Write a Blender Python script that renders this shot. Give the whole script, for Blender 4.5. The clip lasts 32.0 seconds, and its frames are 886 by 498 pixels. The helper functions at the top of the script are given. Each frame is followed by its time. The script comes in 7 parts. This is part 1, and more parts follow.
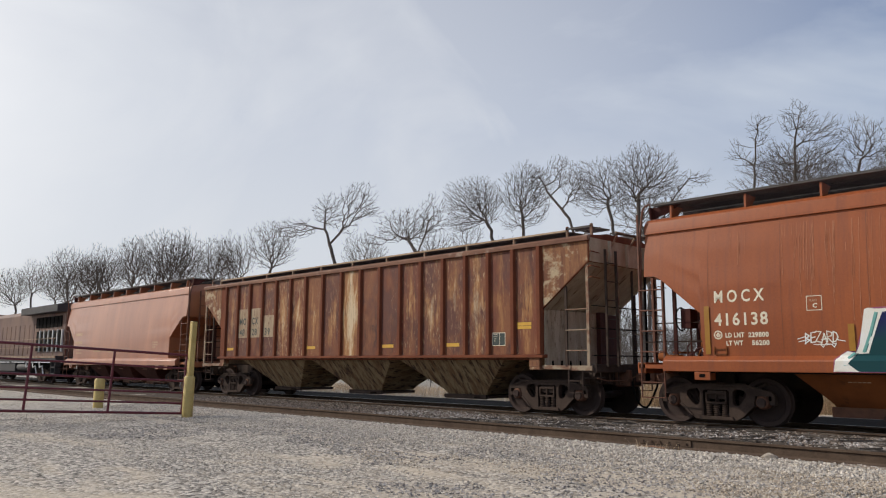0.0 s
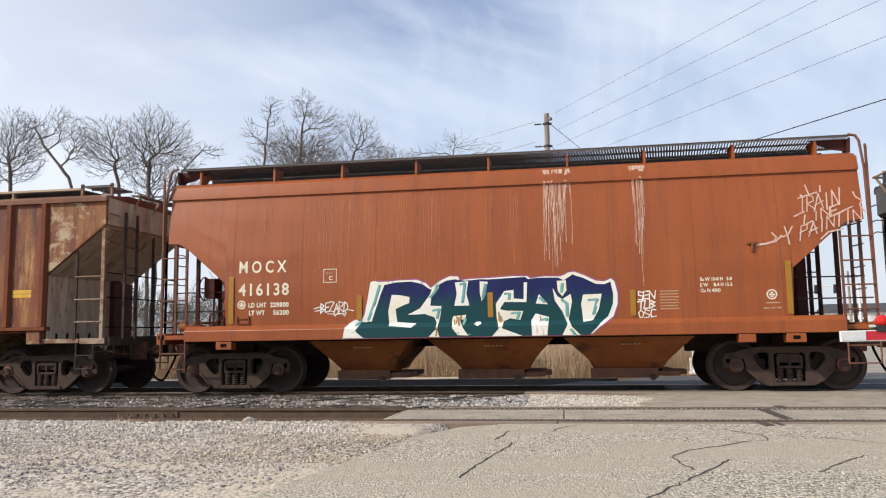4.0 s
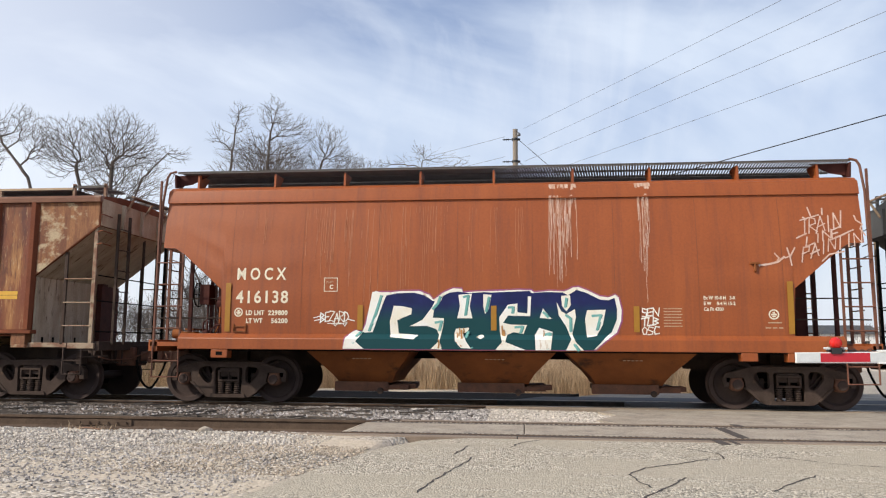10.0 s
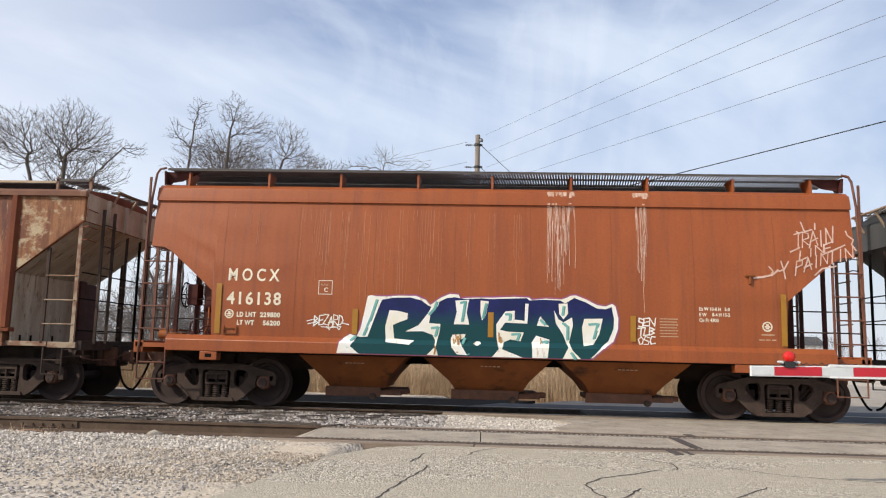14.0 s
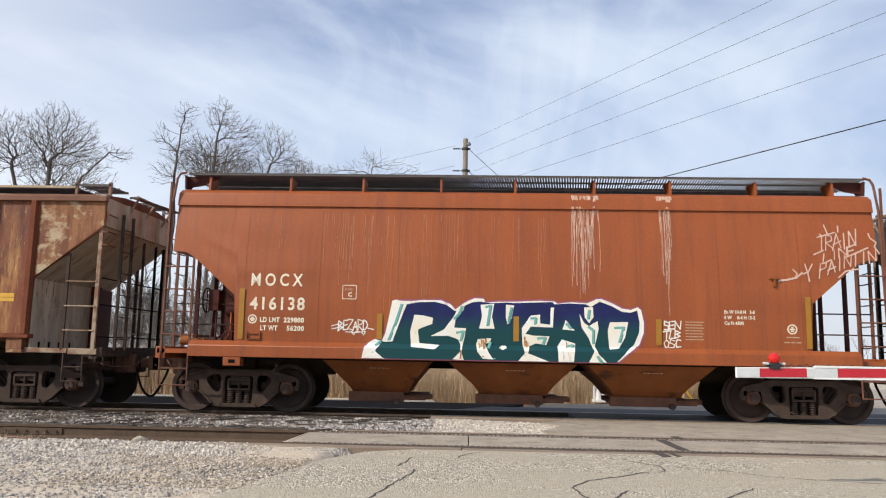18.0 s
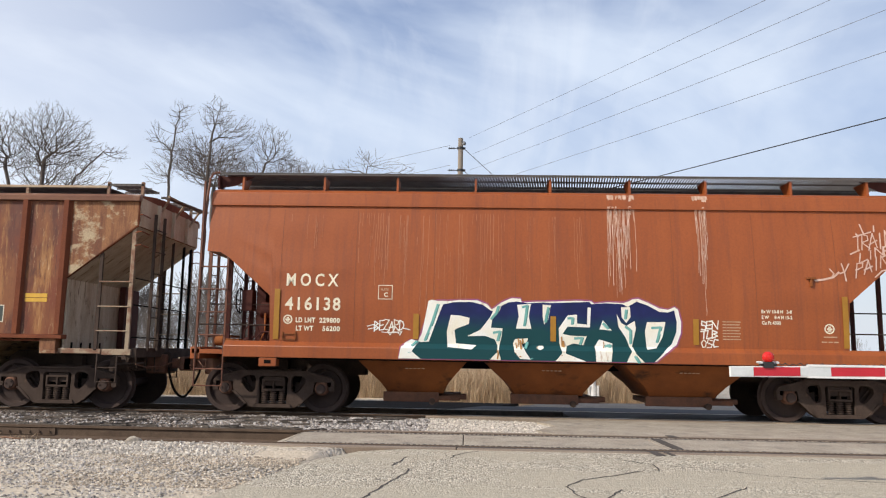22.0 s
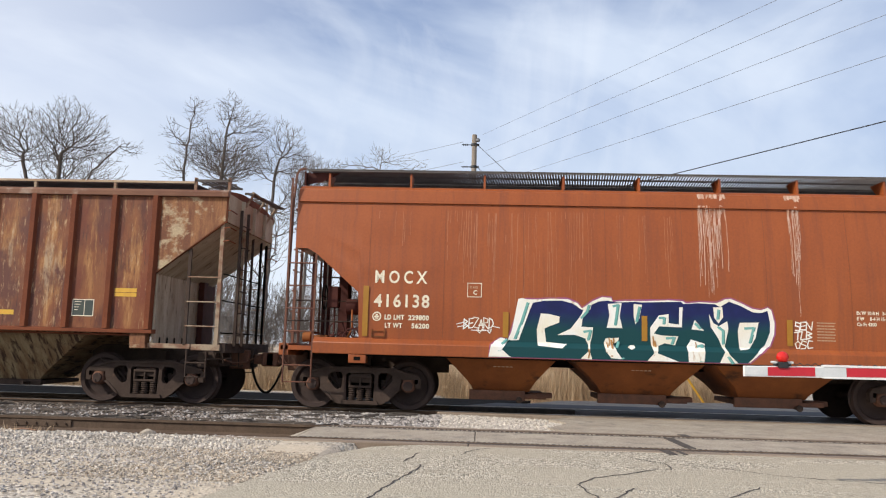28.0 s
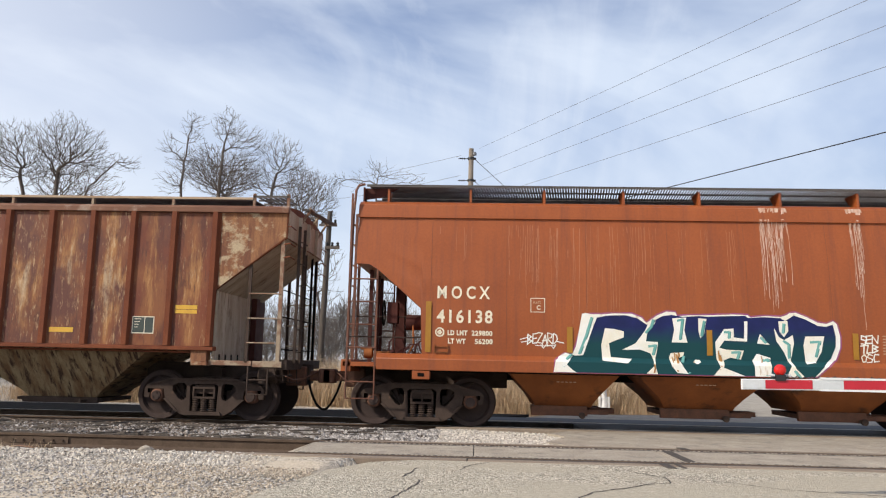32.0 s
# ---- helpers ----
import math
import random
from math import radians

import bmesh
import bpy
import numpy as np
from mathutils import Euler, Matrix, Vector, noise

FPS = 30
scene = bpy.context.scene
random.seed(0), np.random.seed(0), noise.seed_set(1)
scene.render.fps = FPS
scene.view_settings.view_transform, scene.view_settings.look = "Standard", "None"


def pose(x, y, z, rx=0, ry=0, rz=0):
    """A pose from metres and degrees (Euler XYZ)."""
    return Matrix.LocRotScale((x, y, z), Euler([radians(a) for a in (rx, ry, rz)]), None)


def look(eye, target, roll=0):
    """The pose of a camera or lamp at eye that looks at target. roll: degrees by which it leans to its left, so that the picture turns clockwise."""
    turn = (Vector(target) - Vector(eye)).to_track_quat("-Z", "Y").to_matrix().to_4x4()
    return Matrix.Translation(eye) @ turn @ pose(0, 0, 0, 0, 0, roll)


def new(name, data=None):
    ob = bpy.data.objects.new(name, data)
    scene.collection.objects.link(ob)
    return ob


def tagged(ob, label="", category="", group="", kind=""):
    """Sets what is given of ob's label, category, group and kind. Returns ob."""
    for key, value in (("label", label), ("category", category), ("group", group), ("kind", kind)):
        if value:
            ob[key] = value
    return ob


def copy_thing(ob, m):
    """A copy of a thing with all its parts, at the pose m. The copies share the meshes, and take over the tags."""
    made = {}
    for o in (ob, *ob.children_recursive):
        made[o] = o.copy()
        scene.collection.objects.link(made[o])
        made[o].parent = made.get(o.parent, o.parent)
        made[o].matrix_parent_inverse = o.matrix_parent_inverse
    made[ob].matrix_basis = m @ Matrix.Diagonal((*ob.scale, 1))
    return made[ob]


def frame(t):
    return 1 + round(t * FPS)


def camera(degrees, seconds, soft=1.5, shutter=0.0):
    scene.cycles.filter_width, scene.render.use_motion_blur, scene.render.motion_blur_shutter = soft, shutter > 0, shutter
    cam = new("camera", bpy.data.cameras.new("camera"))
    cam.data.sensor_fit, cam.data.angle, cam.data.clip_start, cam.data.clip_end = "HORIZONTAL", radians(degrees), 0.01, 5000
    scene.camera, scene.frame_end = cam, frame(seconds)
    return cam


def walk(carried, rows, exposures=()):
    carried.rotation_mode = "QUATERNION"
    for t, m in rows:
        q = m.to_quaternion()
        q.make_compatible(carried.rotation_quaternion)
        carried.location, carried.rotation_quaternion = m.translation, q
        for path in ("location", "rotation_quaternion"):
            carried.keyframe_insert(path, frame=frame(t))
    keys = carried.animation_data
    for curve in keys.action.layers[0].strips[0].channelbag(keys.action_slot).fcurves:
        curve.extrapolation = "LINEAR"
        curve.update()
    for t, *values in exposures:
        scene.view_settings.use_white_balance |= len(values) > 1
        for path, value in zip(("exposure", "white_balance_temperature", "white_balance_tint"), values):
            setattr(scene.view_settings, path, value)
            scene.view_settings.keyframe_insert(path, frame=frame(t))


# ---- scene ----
# the phone's own exposure settles as it swings round
EXPO = [(0.0, -0.52), (0.5, -0.46), (1.0, -0.32), (2.0, -0.12), (3.0, -0.02), (4.0, 0.0), (32.0, 0.0)]
cam = camera(60.67, 32.0, soft=1.15)

walk(cam, [
    (0, pose(-0.167, -0.198, 1.155, 98.62, -0.27, 44.82)),
    (0.5, pose(-0.134, -0.162, 1.156, 98.38, -0.39, 35.92)),
    (1, pose(-0.062, -0.111, 1.181, 97.85, -0.56, 27.22)),
    (1.5, pose(-0.028, -0.089, 1.170, 97.29, -0.47, 20.05)),
    (2, pose(-0.019, -0.074, 1.154, 96.72, -0.28, 15.39)),
    (2.5, pose(-0.014, -0.060, 1.144, 96.23, 0.01, 12.60)),
    (3, pose(-0.006, -0.061, 1.145, 96.01, 0.39, 10.93)),
    (3.5, pose(-0.005, -0.064, 1.142, 96.03, 0.70, 9.76)),
    (4, pose(-0.002, -0.060, 1.141, 96.26, 0.94, 8.96)),
    (4.5, pose(0.001, -0.054, 1.145, 96.41, 1.03, 8.32)),
    (6.5, pose(0.011, -0.059, 1.140, 96.88, 1.30, 7.09)),
    (7, pose(0.012, -0.064, 1.139, 96.88, 1.31, 6.83)),
    (7.5, pose(0.012, -0.063, 1.139, 96.88, 1.26, 6.58)),
    (8, pose(0.017, -0.063, 1.136, 96.90, 1.21, 6.33)),
    (8.5, pose(0.021, -0.065, 1.134, 96.96, 1.12, 6.11)),
    (9, pose(0.021, -0.065, 1.140, 97.00, 0.79, 6.04)),
    (9.5, pose(0.017, -0.060, 1.141, 97.08, 0.24, 6.10)),
    (10, pose(0.010, -0.034, 1.146, 97.17, -0.35, 6.23)),
    (10.5, pose(0.004, -0.003, 1.164, 97.30, -0.72, 6.21)),
    (11, pose(0.000, 0.021, 1.175, 97.55, -0.69, 5.79)),
    (11.5, pose(0.002, 0.029, 1.182, 97.76, -0.50, 5.21)),
    (12, pose(-0.004, 0.024, 1.186, 97.91, -0.50, 4.49)),
    (12.5, pose(-0.007, 0.028, 1.186, 97.87, -0.74, 3.94)),
    (13, pose(-0.006, 0.030, 1.179, 97.75, -1.17, 3.53)),
    (13.5, pose(-0.010, 0.031, 1.176, 97.57, -1.35, 3.20)),
    (14, pose(-0.014, 0.033, 1.178, 97.49, -1.38, 3.01)),
    (14.5, pose(-0.003, 0.031, 1.173, 97.55, -1.28, 2.99)),
    (16.5, pose(0.010, 0.042, 1.179, 97.67, -1.21, 2.55)),
    (17, pose(0.011, 0.036, 1.174, 97.71, -1.18, 2.50)),
    (17.5, pose(0.006, 0.038, 1.176, 97.75, -1.11, 2.38)),
    (18, pose(0.007, 0.041, 1.174, 97.80, -1.05, 2.19)),
    (18.5, pose(0.007, 0.043, 1.178, 97.81, -0.96, 1.89)),
    (19, pose(0.011, 0.045, 1.172, 97.88, -0.93, 1.60)),
    (19.5, pose(0.008, 0.044, 1.172, 97.88, -0.92, 1.37)),
    (20, pose(0.008, 0.054, 1.173, 97.86, -0.97, 1.28)),
    (20.5, pose(0.009, 0.051, 1.176, 97.79, -0.94, 1.36)),
    (21, pose(0.013, 0.049, 1.173, 97.75, -0.97, 1.50)),
    (21.5, pose(0.018, 0.053, 1.168, 97.76, -0.96, 1.70)),
    (22, pose(0.018, 0.051, 1.173, 97.77, -0.97, 1.85)),
    (22.5, pose(0.020, 0.057, 1.169, 97.88, -1.01, 1.96)),
    (23, pose(0.012, 0.055, 1.175, 97.90, -1.09, 1.97)),
    (23.5, pose(0.015, 0.061, 1.167, 97.97, -1.24, 1.97)),
    (24, pose(0.014, 0.056, 1.166, 97.95, -1.30, 1.98)),
    (24.5, pose(0.021, 0.060, 1.173, 97.93, -1.26, 2.07)),
    (25, pose(0.025, 0.060, 1.168, 97.95, -1.24, 2.20)),
    (25.5, pose(0.026, 0.063, 1.167, 97.98, -1.21, 2.29)),
    (27.5, pose(0.021, 0.053, 1.170, 97.59, -1.53, 2.67)),
    (28, pose(0.014, 0.043, 1.175, 97.48, -1.53, 2.76)),
    (28.5, pose(0.009, 0.031, 1.171, 97.52, -1.50, 2.84)),
    (29, pose(0.011, 0.022, 1.172, 97.65, -1.38, 2.93)),
    (29.5, pose(0.009, 0.018, 1.177, 97.78, -1.32, 2.94)),
    (30, pose(0.004, 0.016, 1.179, 97.97, -1.33, 2.88)),
    (30.5, pose(0.010, 0.011, 1.176, 98.16, -1.31, 2.81)),
    (31, pose(0.013, 0.006, 1.179, 98.27, -1.25, 2.72)),
    (31.5, pose(0.011, 0.012, 1.179, 98.43, -1.29, 2.61)),
    (32, pose(0.008, 0.011, 1.186, 98.49, -1.21, 2.59)),
], exposures=EXPO)

# ---- world and sun ----
YC = 15.37                      # centre line of the train's track
YN = 10.64                      # centre line of the near track
world = bpy.data.worlds.new("world")
scene.world = world
world.use_nodes = True
wn, wl = world.node_tree.nodes, world.node_tree.links
bg = wn["Background"]
sky = wn.new("ShaderNodeTexSky")
sky.sky_type, sky.sun_disc = 'NISHITA', False
SUN = Vector((-0.66, -0.47, 0.585)).normalized()
sky.sun_elevation = math.asin(SUN.z)
sky.sun_rotation = math.atan2(SUN.x, SUN.y)
sky.air_density, sky.dust_density, sky.ozone_density = 1.2, 2.5, 1.0
co = wn.new("ShaderNodeTexCoord")
mp = wn.new("ShaderNodeMapping")
mp.inputs["Scale"].default_value = (1.0, 1.0, 2.2)
mp.inputs["Rotation"].default_value = (0.2, 0.5, 0.3)
cl = wn.new("ShaderNodeTexNoise")
cl.inputs["Scale"].default_value, cl.inputs["Detail"].default_value = 1.5, 6.0
cl.inputs["Roughness"].default_value, cl.inputs["Distortion"].default_value = 0.52, 0.6
cloud = wn.new("ShaderNodeMapRange")
cloud.inputs["From Min"].default_value, cloud.inputs["From Max"].default_value, cloud.inputs["To Max"].default_value = 0.47, 0.68, 0.80
mul = wn.new("ShaderNodeVectorMath")
mul.operation = 'SCALE'
mul.inputs["Scale"].default_value = 0.10
sep = wn.new("ShaderNodeSeparateXYZ")
haze = wn.new("ShaderNodeValToRGB")
haze.color_ramp.elements[0].color, haze.color_ramp.elements[1].color = (0.93, 0.985, 1.07, 1), (0.17, 0.26, 0.50, 1)
for at, c in ((0.15, (0.735, 0.85, 1.05)), (0.30, (0.41, 0.55, 0.86)), (0.52, (0.235, 0.325, 0.575))):
    haze.color_ramp.elements.new(at).color = (*c, 1)
dot = wn.new("ShaderNodeVectorMath")
dot.operation = 'DOT_PRODUCT'
dot.inputs[1].default_value = Vector((-0.86, 0.44, 0.26)).normalized()
glow = wn.new("ShaderNodeMapRange")
glow.inputs["From Min"].default_value, glow.inputs["From Max"].default_value, glow.inputs["To Max"].default_value = 0.64, 1.0, 0.62


def sky_mix(fac, a, z):
    q = wn.new("ShaderNodeMix")
    q.data_type = 'RGBA'
    for key, v in (("Factor", fac), ("A", a), ("B", z)):
        if isinstance(v, (tuple, float)):
            q.inputs[key].default_value = (*v, 1) if isinstance(v, tuple) else v
        else:
            wl.new(v, q.inputs[key])
    return q.outputs["Result"]


wl.new(co.outputs["Generated"], mp.inputs["Vector"])
wl.new(mp.outputs["Vector"], cl.inputs["Vector"])
wl.new(cl.outputs["Fac"], cloud.inputs["Value"])
wl.new(sky.outputs["Color"], mul.inputs["Vector"])
wl.new(co.outputs["Generated"], sep.inputs["Vector"])
wl.new(sep.outputs["Z"], haze.inputs["Fac"])
wl.new(co.outputs["Generated"], dot.inputs[0])
wl.new(dot.outputs["Value"], glow.inputs["Value"])
veil = sky_mix(0.72, mul.outputs["Vector"], haze.outputs["Color"])
veil = sky_mix(cloud.outputs["Result"], veil, (0.79, 0.885, 1.03))
wisp_map, wisp, thin = wn.new("ShaderNodeMapping"), wn.new("ShaderNodeTexNoise"), wn.new("ShaderNodeMapRange")
wisp_map.inputs["Scale"].default_value, wisp_map.inputs["Rotation"].default_value = (2.2, 1.0, 1.5), (0.5, -0.4, 0.9)
wisp.inputs["Scale"].default_value, wisp.inputs["Detail"].default_value = 2.1, 7.0
wisp.inputs["Roughness"].default_value, wisp.inputs["Distortion"].default_value = 0.55, 1.3
thin.inputs["From Min"].default_value, thin.inputs["From Max"].default_value, thin.inputs["To Max"].default_value = 0.52, 0.74, 0.42
wl.new(co.outputs["Generated"], wisp_map.inputs["Vector"])
wl.new(wisp_map.outputs["Vector"], wisp.inputs["Vector"])
wl.new(wisp.outputs["Fac"], thin.inputs["Value"])
veil = sky_mix(thin.outputs["Result"], veil, (0.90, 0.96, 1.06))
veil = sky_mix(glow.outputs["Result"], veil, (1.14, 1.16, 1.20))
near = wn.new("ShaderNodeVectorMath")
near.operation = 'DOT_PRODUCT'
near.inputs[1].default_value = Vector((-0.93, -0.30, 0.30)).normalized()
ring, tight = wn.new("ShaderNodeMapRange"), wn.new("ShaderNodeMath")
ring.inputs["From Min"].default_value, ring.inputs["From Max"].default_value = 0.62, 1.0
tight.operation = 'POWER'
tight.inputs[1].default_value = 4.0
wl.new(co.outputs["Generated"], near.inputs[0])
wl.new(near.outputs["Value"], ring.inputs["Value"])
wl.new(ring.outputs["Result"], tight.inputs[0])
veil = sky_mix(tight.outputs["Value"], veil, (2.3, 2.2, 2.08))
wl.new(veil, bg.inputs["Color"])
bg.inputs["Strength"].default_value = 1.0
sun = new("sun", bpy.data.lights.new("sun", 'SUN'))
sun.data.energy, sun.data.angle, sun.data.color = 4.05, radians(1.2), (1.0, 0.92, 0.81)
sun.matrix_world = look(SUN * 50, (0, 0, 0))


# ---- materials ----
def mat(name, c1, c2=None, rough=0.6, metal=0.0, scale=3.0, squash=(1, 1, 1), lo=0.35, hi=0.65, grain=0.25, gscale=60.0,
        bump=0.15, c3=None, lo3=0.55, hi3=0.7, scale3=1.2, squash3=(1, 1, 1), island=0.0, per_object=0.0, spec=0.5):
    """Two-tone surface with large stains, a second stain colour, fine grain and relief."""
    m = bpy.data.materials.new(name)
    m.use_nodes = True
    n, l = m.node_tree.nodes, m.node_tree.links
    b = n["Principled BSDF"]
    tc = n.new("ShaderNodeTexCoord")

    def noisy(sc, sq, det=6.0, ro=0.6):
        mm, t = n.new("ShaderNodeMapping"), n.new("ShaderNodeTexNoise")
        mm.inputs["Scale"].default_value = sq
        t.inputs["Scale"].default_value, t.inputs["Detail"].default_value, t.inputs["Roughness"].default_value = sc, det, ro
        l.new(tc.outputs["Object"], mm.inputs["Vector"])
        l.new(mm.outputs["Vector"], t.inputs["Vector"])
        return t.outputs["Fac"]

    def ramp(fac, a, z):
        r = n.new("ShaderNodeMapRange")
        r.inputs["From Min"].default_value, r.inputs["From Max"].default_value = a, z
        l.new(fac, r.inputs["Value"])
        return r.outputs["Result"]

    def mixed(fac, a, z, kind='MIX'):
        q = n.new("ShaderNodeMix")
        q.data_type, q.blend_type = 'RGBA', kind
        for key, v in (("Factor", fac), ("A", a), ("B", z)):
            if isinstance(v, (tuple, float)):
                q.inputs[key].default_value = (*v, 1) if isinstance(v, tuple) else v
            else:
                l.new(v, q.inputs[key])
        return q.outputs["Result"]

    col = mixed(ramp(noisy(scale, squash), lo, hi), c1, c2 or tuple(v * 0.75 for v in c1))
    if c3:
        col = mixed(ramp(noisy(scale3, squash3, 9.0, 0.68), lo3, hi3), col, c3)
    fine = noisy(gscale, (1, 1, 1), 4.0, 0.7)
    if grain:
        g = n.new("ShaderNodeMapRange")
        g.inputs["To Min"].default_value, g.inputs["To Max"].default_value = 1 - grain, 1 + grain
        g.inputs["From Min"].default_value, g.inputs["From Max"].default_value = 0.3, 0.7
        l.new(fine, g.inputs["Value"])
        col = mixed(1.0, col, g.outputs["Result"], 'MULTIPLY')
    for amount, node, out in ((island, "ShaderNodeNewGeometry", "Random Per Island"), (per_object, "ShaderNodeObjectInfo", "Random")):
        if amount:
            r = n.new(node)
            g = n.new("ShaderNodeMapRange")
            g.inputs["To Min"].default_value, g.inputs["To Max"].default_value = 1 - amount, 1 + amount
            l.new(r.outputs[out], g.inputs["Value"])
            col = mixed(1.0, col, g.outputs["Result"], 'MULTIPLY')
    l.new(col, b.inputs["Base Color"])
    rr = n.new("ShaderNodeMapRange")
    rr.inputs["To Min"].default_value, rr.inputs["To Max"].default_value = max(rough - 0.12, 0.05), min(rough + 0.12, 1)
    l.new(fine, rr.inputs["Value"])
    l.new(rr.outputs["Result"], b.inputs["Roughness"])
    b.inputs["Metallic"].default_value = metal
    b.inputs["Specular IOR Level"].default_value = spec
    if bump:
        u = n.new("ShaderNodeBump")
        u.inputs["Strength"].default_value, u.inputs["Distance"].default_value = bump, 0.01
        l.new(fine, u.inputs["Height"])
        l.new(u.outputs["Normal"], b.inputs["Normal"])
    return m


def plain(name, c, rough=0.5, metal=0.0, emit=0.0):
    m = bpy.data.materials.new(name)
    m.use_nodes = True
    b = m.node_tree.nodes["Principled BSDF"]
    b.inputs["Base Color"].default_value, b.inputs["Roughness"].default_value, b.inputs["Metallic"].default_value = (*c, 1), rough, metal
    if emit:
        b.inputs["Emission Color"].default_value, b.inputs["Emission Strength"].default_value = (*c, 1), emit
    return m


M_ORANGE = mat("orange_car_paint", (0.328, 0.088, 0.0235), (0.265, 0.068, 0.0185), 0.45, scale=0.7, squash=(1.6, 1, 0.35), grain=0.10, gscale=25,
               bump=0.03, c3=(0.195, 0.058, 0.026), lo3=0.49, hi3=0.80, scale3=2.6, squash3=(3.0, 1, 0.12), spec=0.38)
# base colour lightened to hold part of the sun's glare on this car
M_ORANGE_B = mat("glare_lightened_orange_paint", (0.40, 0.148, 0.064), (0.29, 0.095, 0.042), 0.32, scale=0.7, squash=(1.6, 1, 0.3), grain=0.08, gscale=25,
                 bump=0.03, c3=(0.27, 0.09, 0.045), lo3=0.55, hi3=0.8, scale3=2.2, squash3=(2.5, 1, 0.2), spec=0.9)
M_UNDER = mat("rusty_hopper_bay", (0.27, 0.090, 0.026), (0.19, 0.062, 0.02), 0.75, spec=0.2, scale=1.5, grain=0.15, c3=(0.055, 0.028, 0.016), lo3=0.55, hi3=0.70, scale3=2.2, squash3=(1.0, 1, 1.6))
M_OXIDE_RIB = mat("rust_brown_rib", (0.200, 0.062, 0.028), (0.135, 0.042, 0.022), 0.8, spec=0.2, scale=2.5, squash=(1, 1, 0.4), grain=0.2, c3=(0.26, 0.16, 0.10), lo3=0.66, hi3=0.76, scale3=3)
M_PEELED = mat("peeling_tan_and_rust_paint", (0.15, 0.055, 0.027), (0.27, 0.12, 0.05), 0.8, scale=2.4, squash=(4.0, 1, 0.6), lo=0.40, hi=0.62, grain=0.3, bump=0.2, c3=(0.42, 0.32, 0.20), lo3=0.52, hi3=0.60, scale3=1.6, squash3=(1.2, 1, 1.5))
M_GREYEND = mat("dirty_grey_end_sheet", (0.52, 0.44, 0.335), (0.36, 0.28, 0.195), 0.8, scale=1.6, squash=(1, 2.4, 0.5), grain=0.2,
                c3=(0.12, 0.07, 0.042), lo3=0.57, hi3=0.66, scale3=3.0, squash3=(0.7, 3.6, 0.7))
M_TANEND = mat("faded_tan_end_sheet", (0.47, 0.37, 0.26), (0.33, 0.22, 0.135), 0.8, scale=1.8, squash=(1, 1.8, 0.8), grain=0.2, bump=0.12,
               c3=(0.17, 0.075, 0.04), lo3=0.63, hi3=0.72, scale3=3.4, squash3=(1, 3.0, 0.7))
M_BAYB = mat("stained_tan_hopper_bay", (0.36, 0.27, 0.15), (0.19, 0.105, 0.048), 0.8, scale=2.0, squash=(3, 1, 0.8), grain=0.22,
             c3=(0.055, 0.028, 0.016), lo3=0.51, hi3=0.60, scale3=2.8, squash3=(4, 1, 0.6))
M_TRUCK = mat("grimy_cast_steel", (0.040, 0.029, 0.024), (0.066, 0.046, 0.036), 0.8, spec=0.12, scale=4, grain=0.25, bump=0.2, c3=(0.12, 0.072, 0.045), lo3=0.62, hi3=0.75, scale3=5)
M_FRAME = mat("brown_dusty_side_frame", (0.078, 0.055, 0.044), (0.050, 0.035, 0.028), 0.85, spec=0.12, scale=4, grain=0.22, bump=0.2, c3=(0.14, 0.085, 0.055), lo3=0.62, hi3=0.78, scale3=5)
M_CHORD = mat("faded_top_chord", (0.20, 0.088, 0.046), (0.14, 0.055, 0.03), 0.75, scale=2, squash=(0.6, 1, 1), grain=0.2, c3=(0.34, 0.25, 0.19), lo3=0.55, hi3=0.7, scale3=2)
M_CREAM = mat("flaking_cream_panel", (0.40, 0.31, 0.20), (0.30, 0.20, 0.125), 0.8, scale=3, squash=(2.5, 1, 0.8), grain=0.2, bump=0.05, c3=(0.15, 0.065, 0.04), lo3=0.56, hi3=0.66, scale3=5, squash3=(2.2, 1, 0.8))
M_DSTONE = mat("soiled_ballast_stone", (0.24, 0.20, 0.168), (0.13, 0.105, 0.086), 0.9, spec=0.2, scale=8, grain=0.2, island=0.7)
M_DBED = mat("soiled_ballast_bed", (0.065, 0.052, 0.043), (0.105, 0.087, 0.072), 0.95, spec=0.15, scale=2.2, grain=0.4, gscale=30, bump=0.8)
M_WHEEL = mat("brown_wheel_steel", (0.046, 0.033, 0.030), (0.066, 0.046, 0.039), 0.75, spec=0.12, scale=3, grain=0.15)
M_TREAD = mat("polished_wheel_tread", (0.45, 0.43, 0.41), (0.35, 0.32, 0.30), 0.3, metal=0.9, scale=8, grain=0.1)
# black for grimy parts and for shade painted into recesses and truck insides
M_BLACK = mat("black_grime_and_shade", (0.006, 0.0055, 0.005), (0.010, 0.009, 0.008), 0.85, scale=3, grain=0.2, spec=0.05)
M_GRATE = mat("dark_steel_grating", (0.15, 0.135, 0.125), (0.105, 0.092, 0.085), 0.65, spec=0.25, scale=4, grain=0.2)
M_TANSTEP = mat("tan_flaking_step", (0.33, 0.25, 0.17), (0.20, 0.10, 0.06), 0.8, scale=5, grain=0.2, lo=0.45, hi=0.6)
M_WHITE = mat("aged_white_lettering", (0.78, 0.72, 0.56), (0.66, 0.58, 0.44), 0.6, scale=6, grain=0.08, bump=0)
M_CHALK = mat("chalky_stencil", (0.50, 0.34, 0.22), (0.42, 0.26, 0.16), 0.7, scale=9, grain=0.1, bump=0)
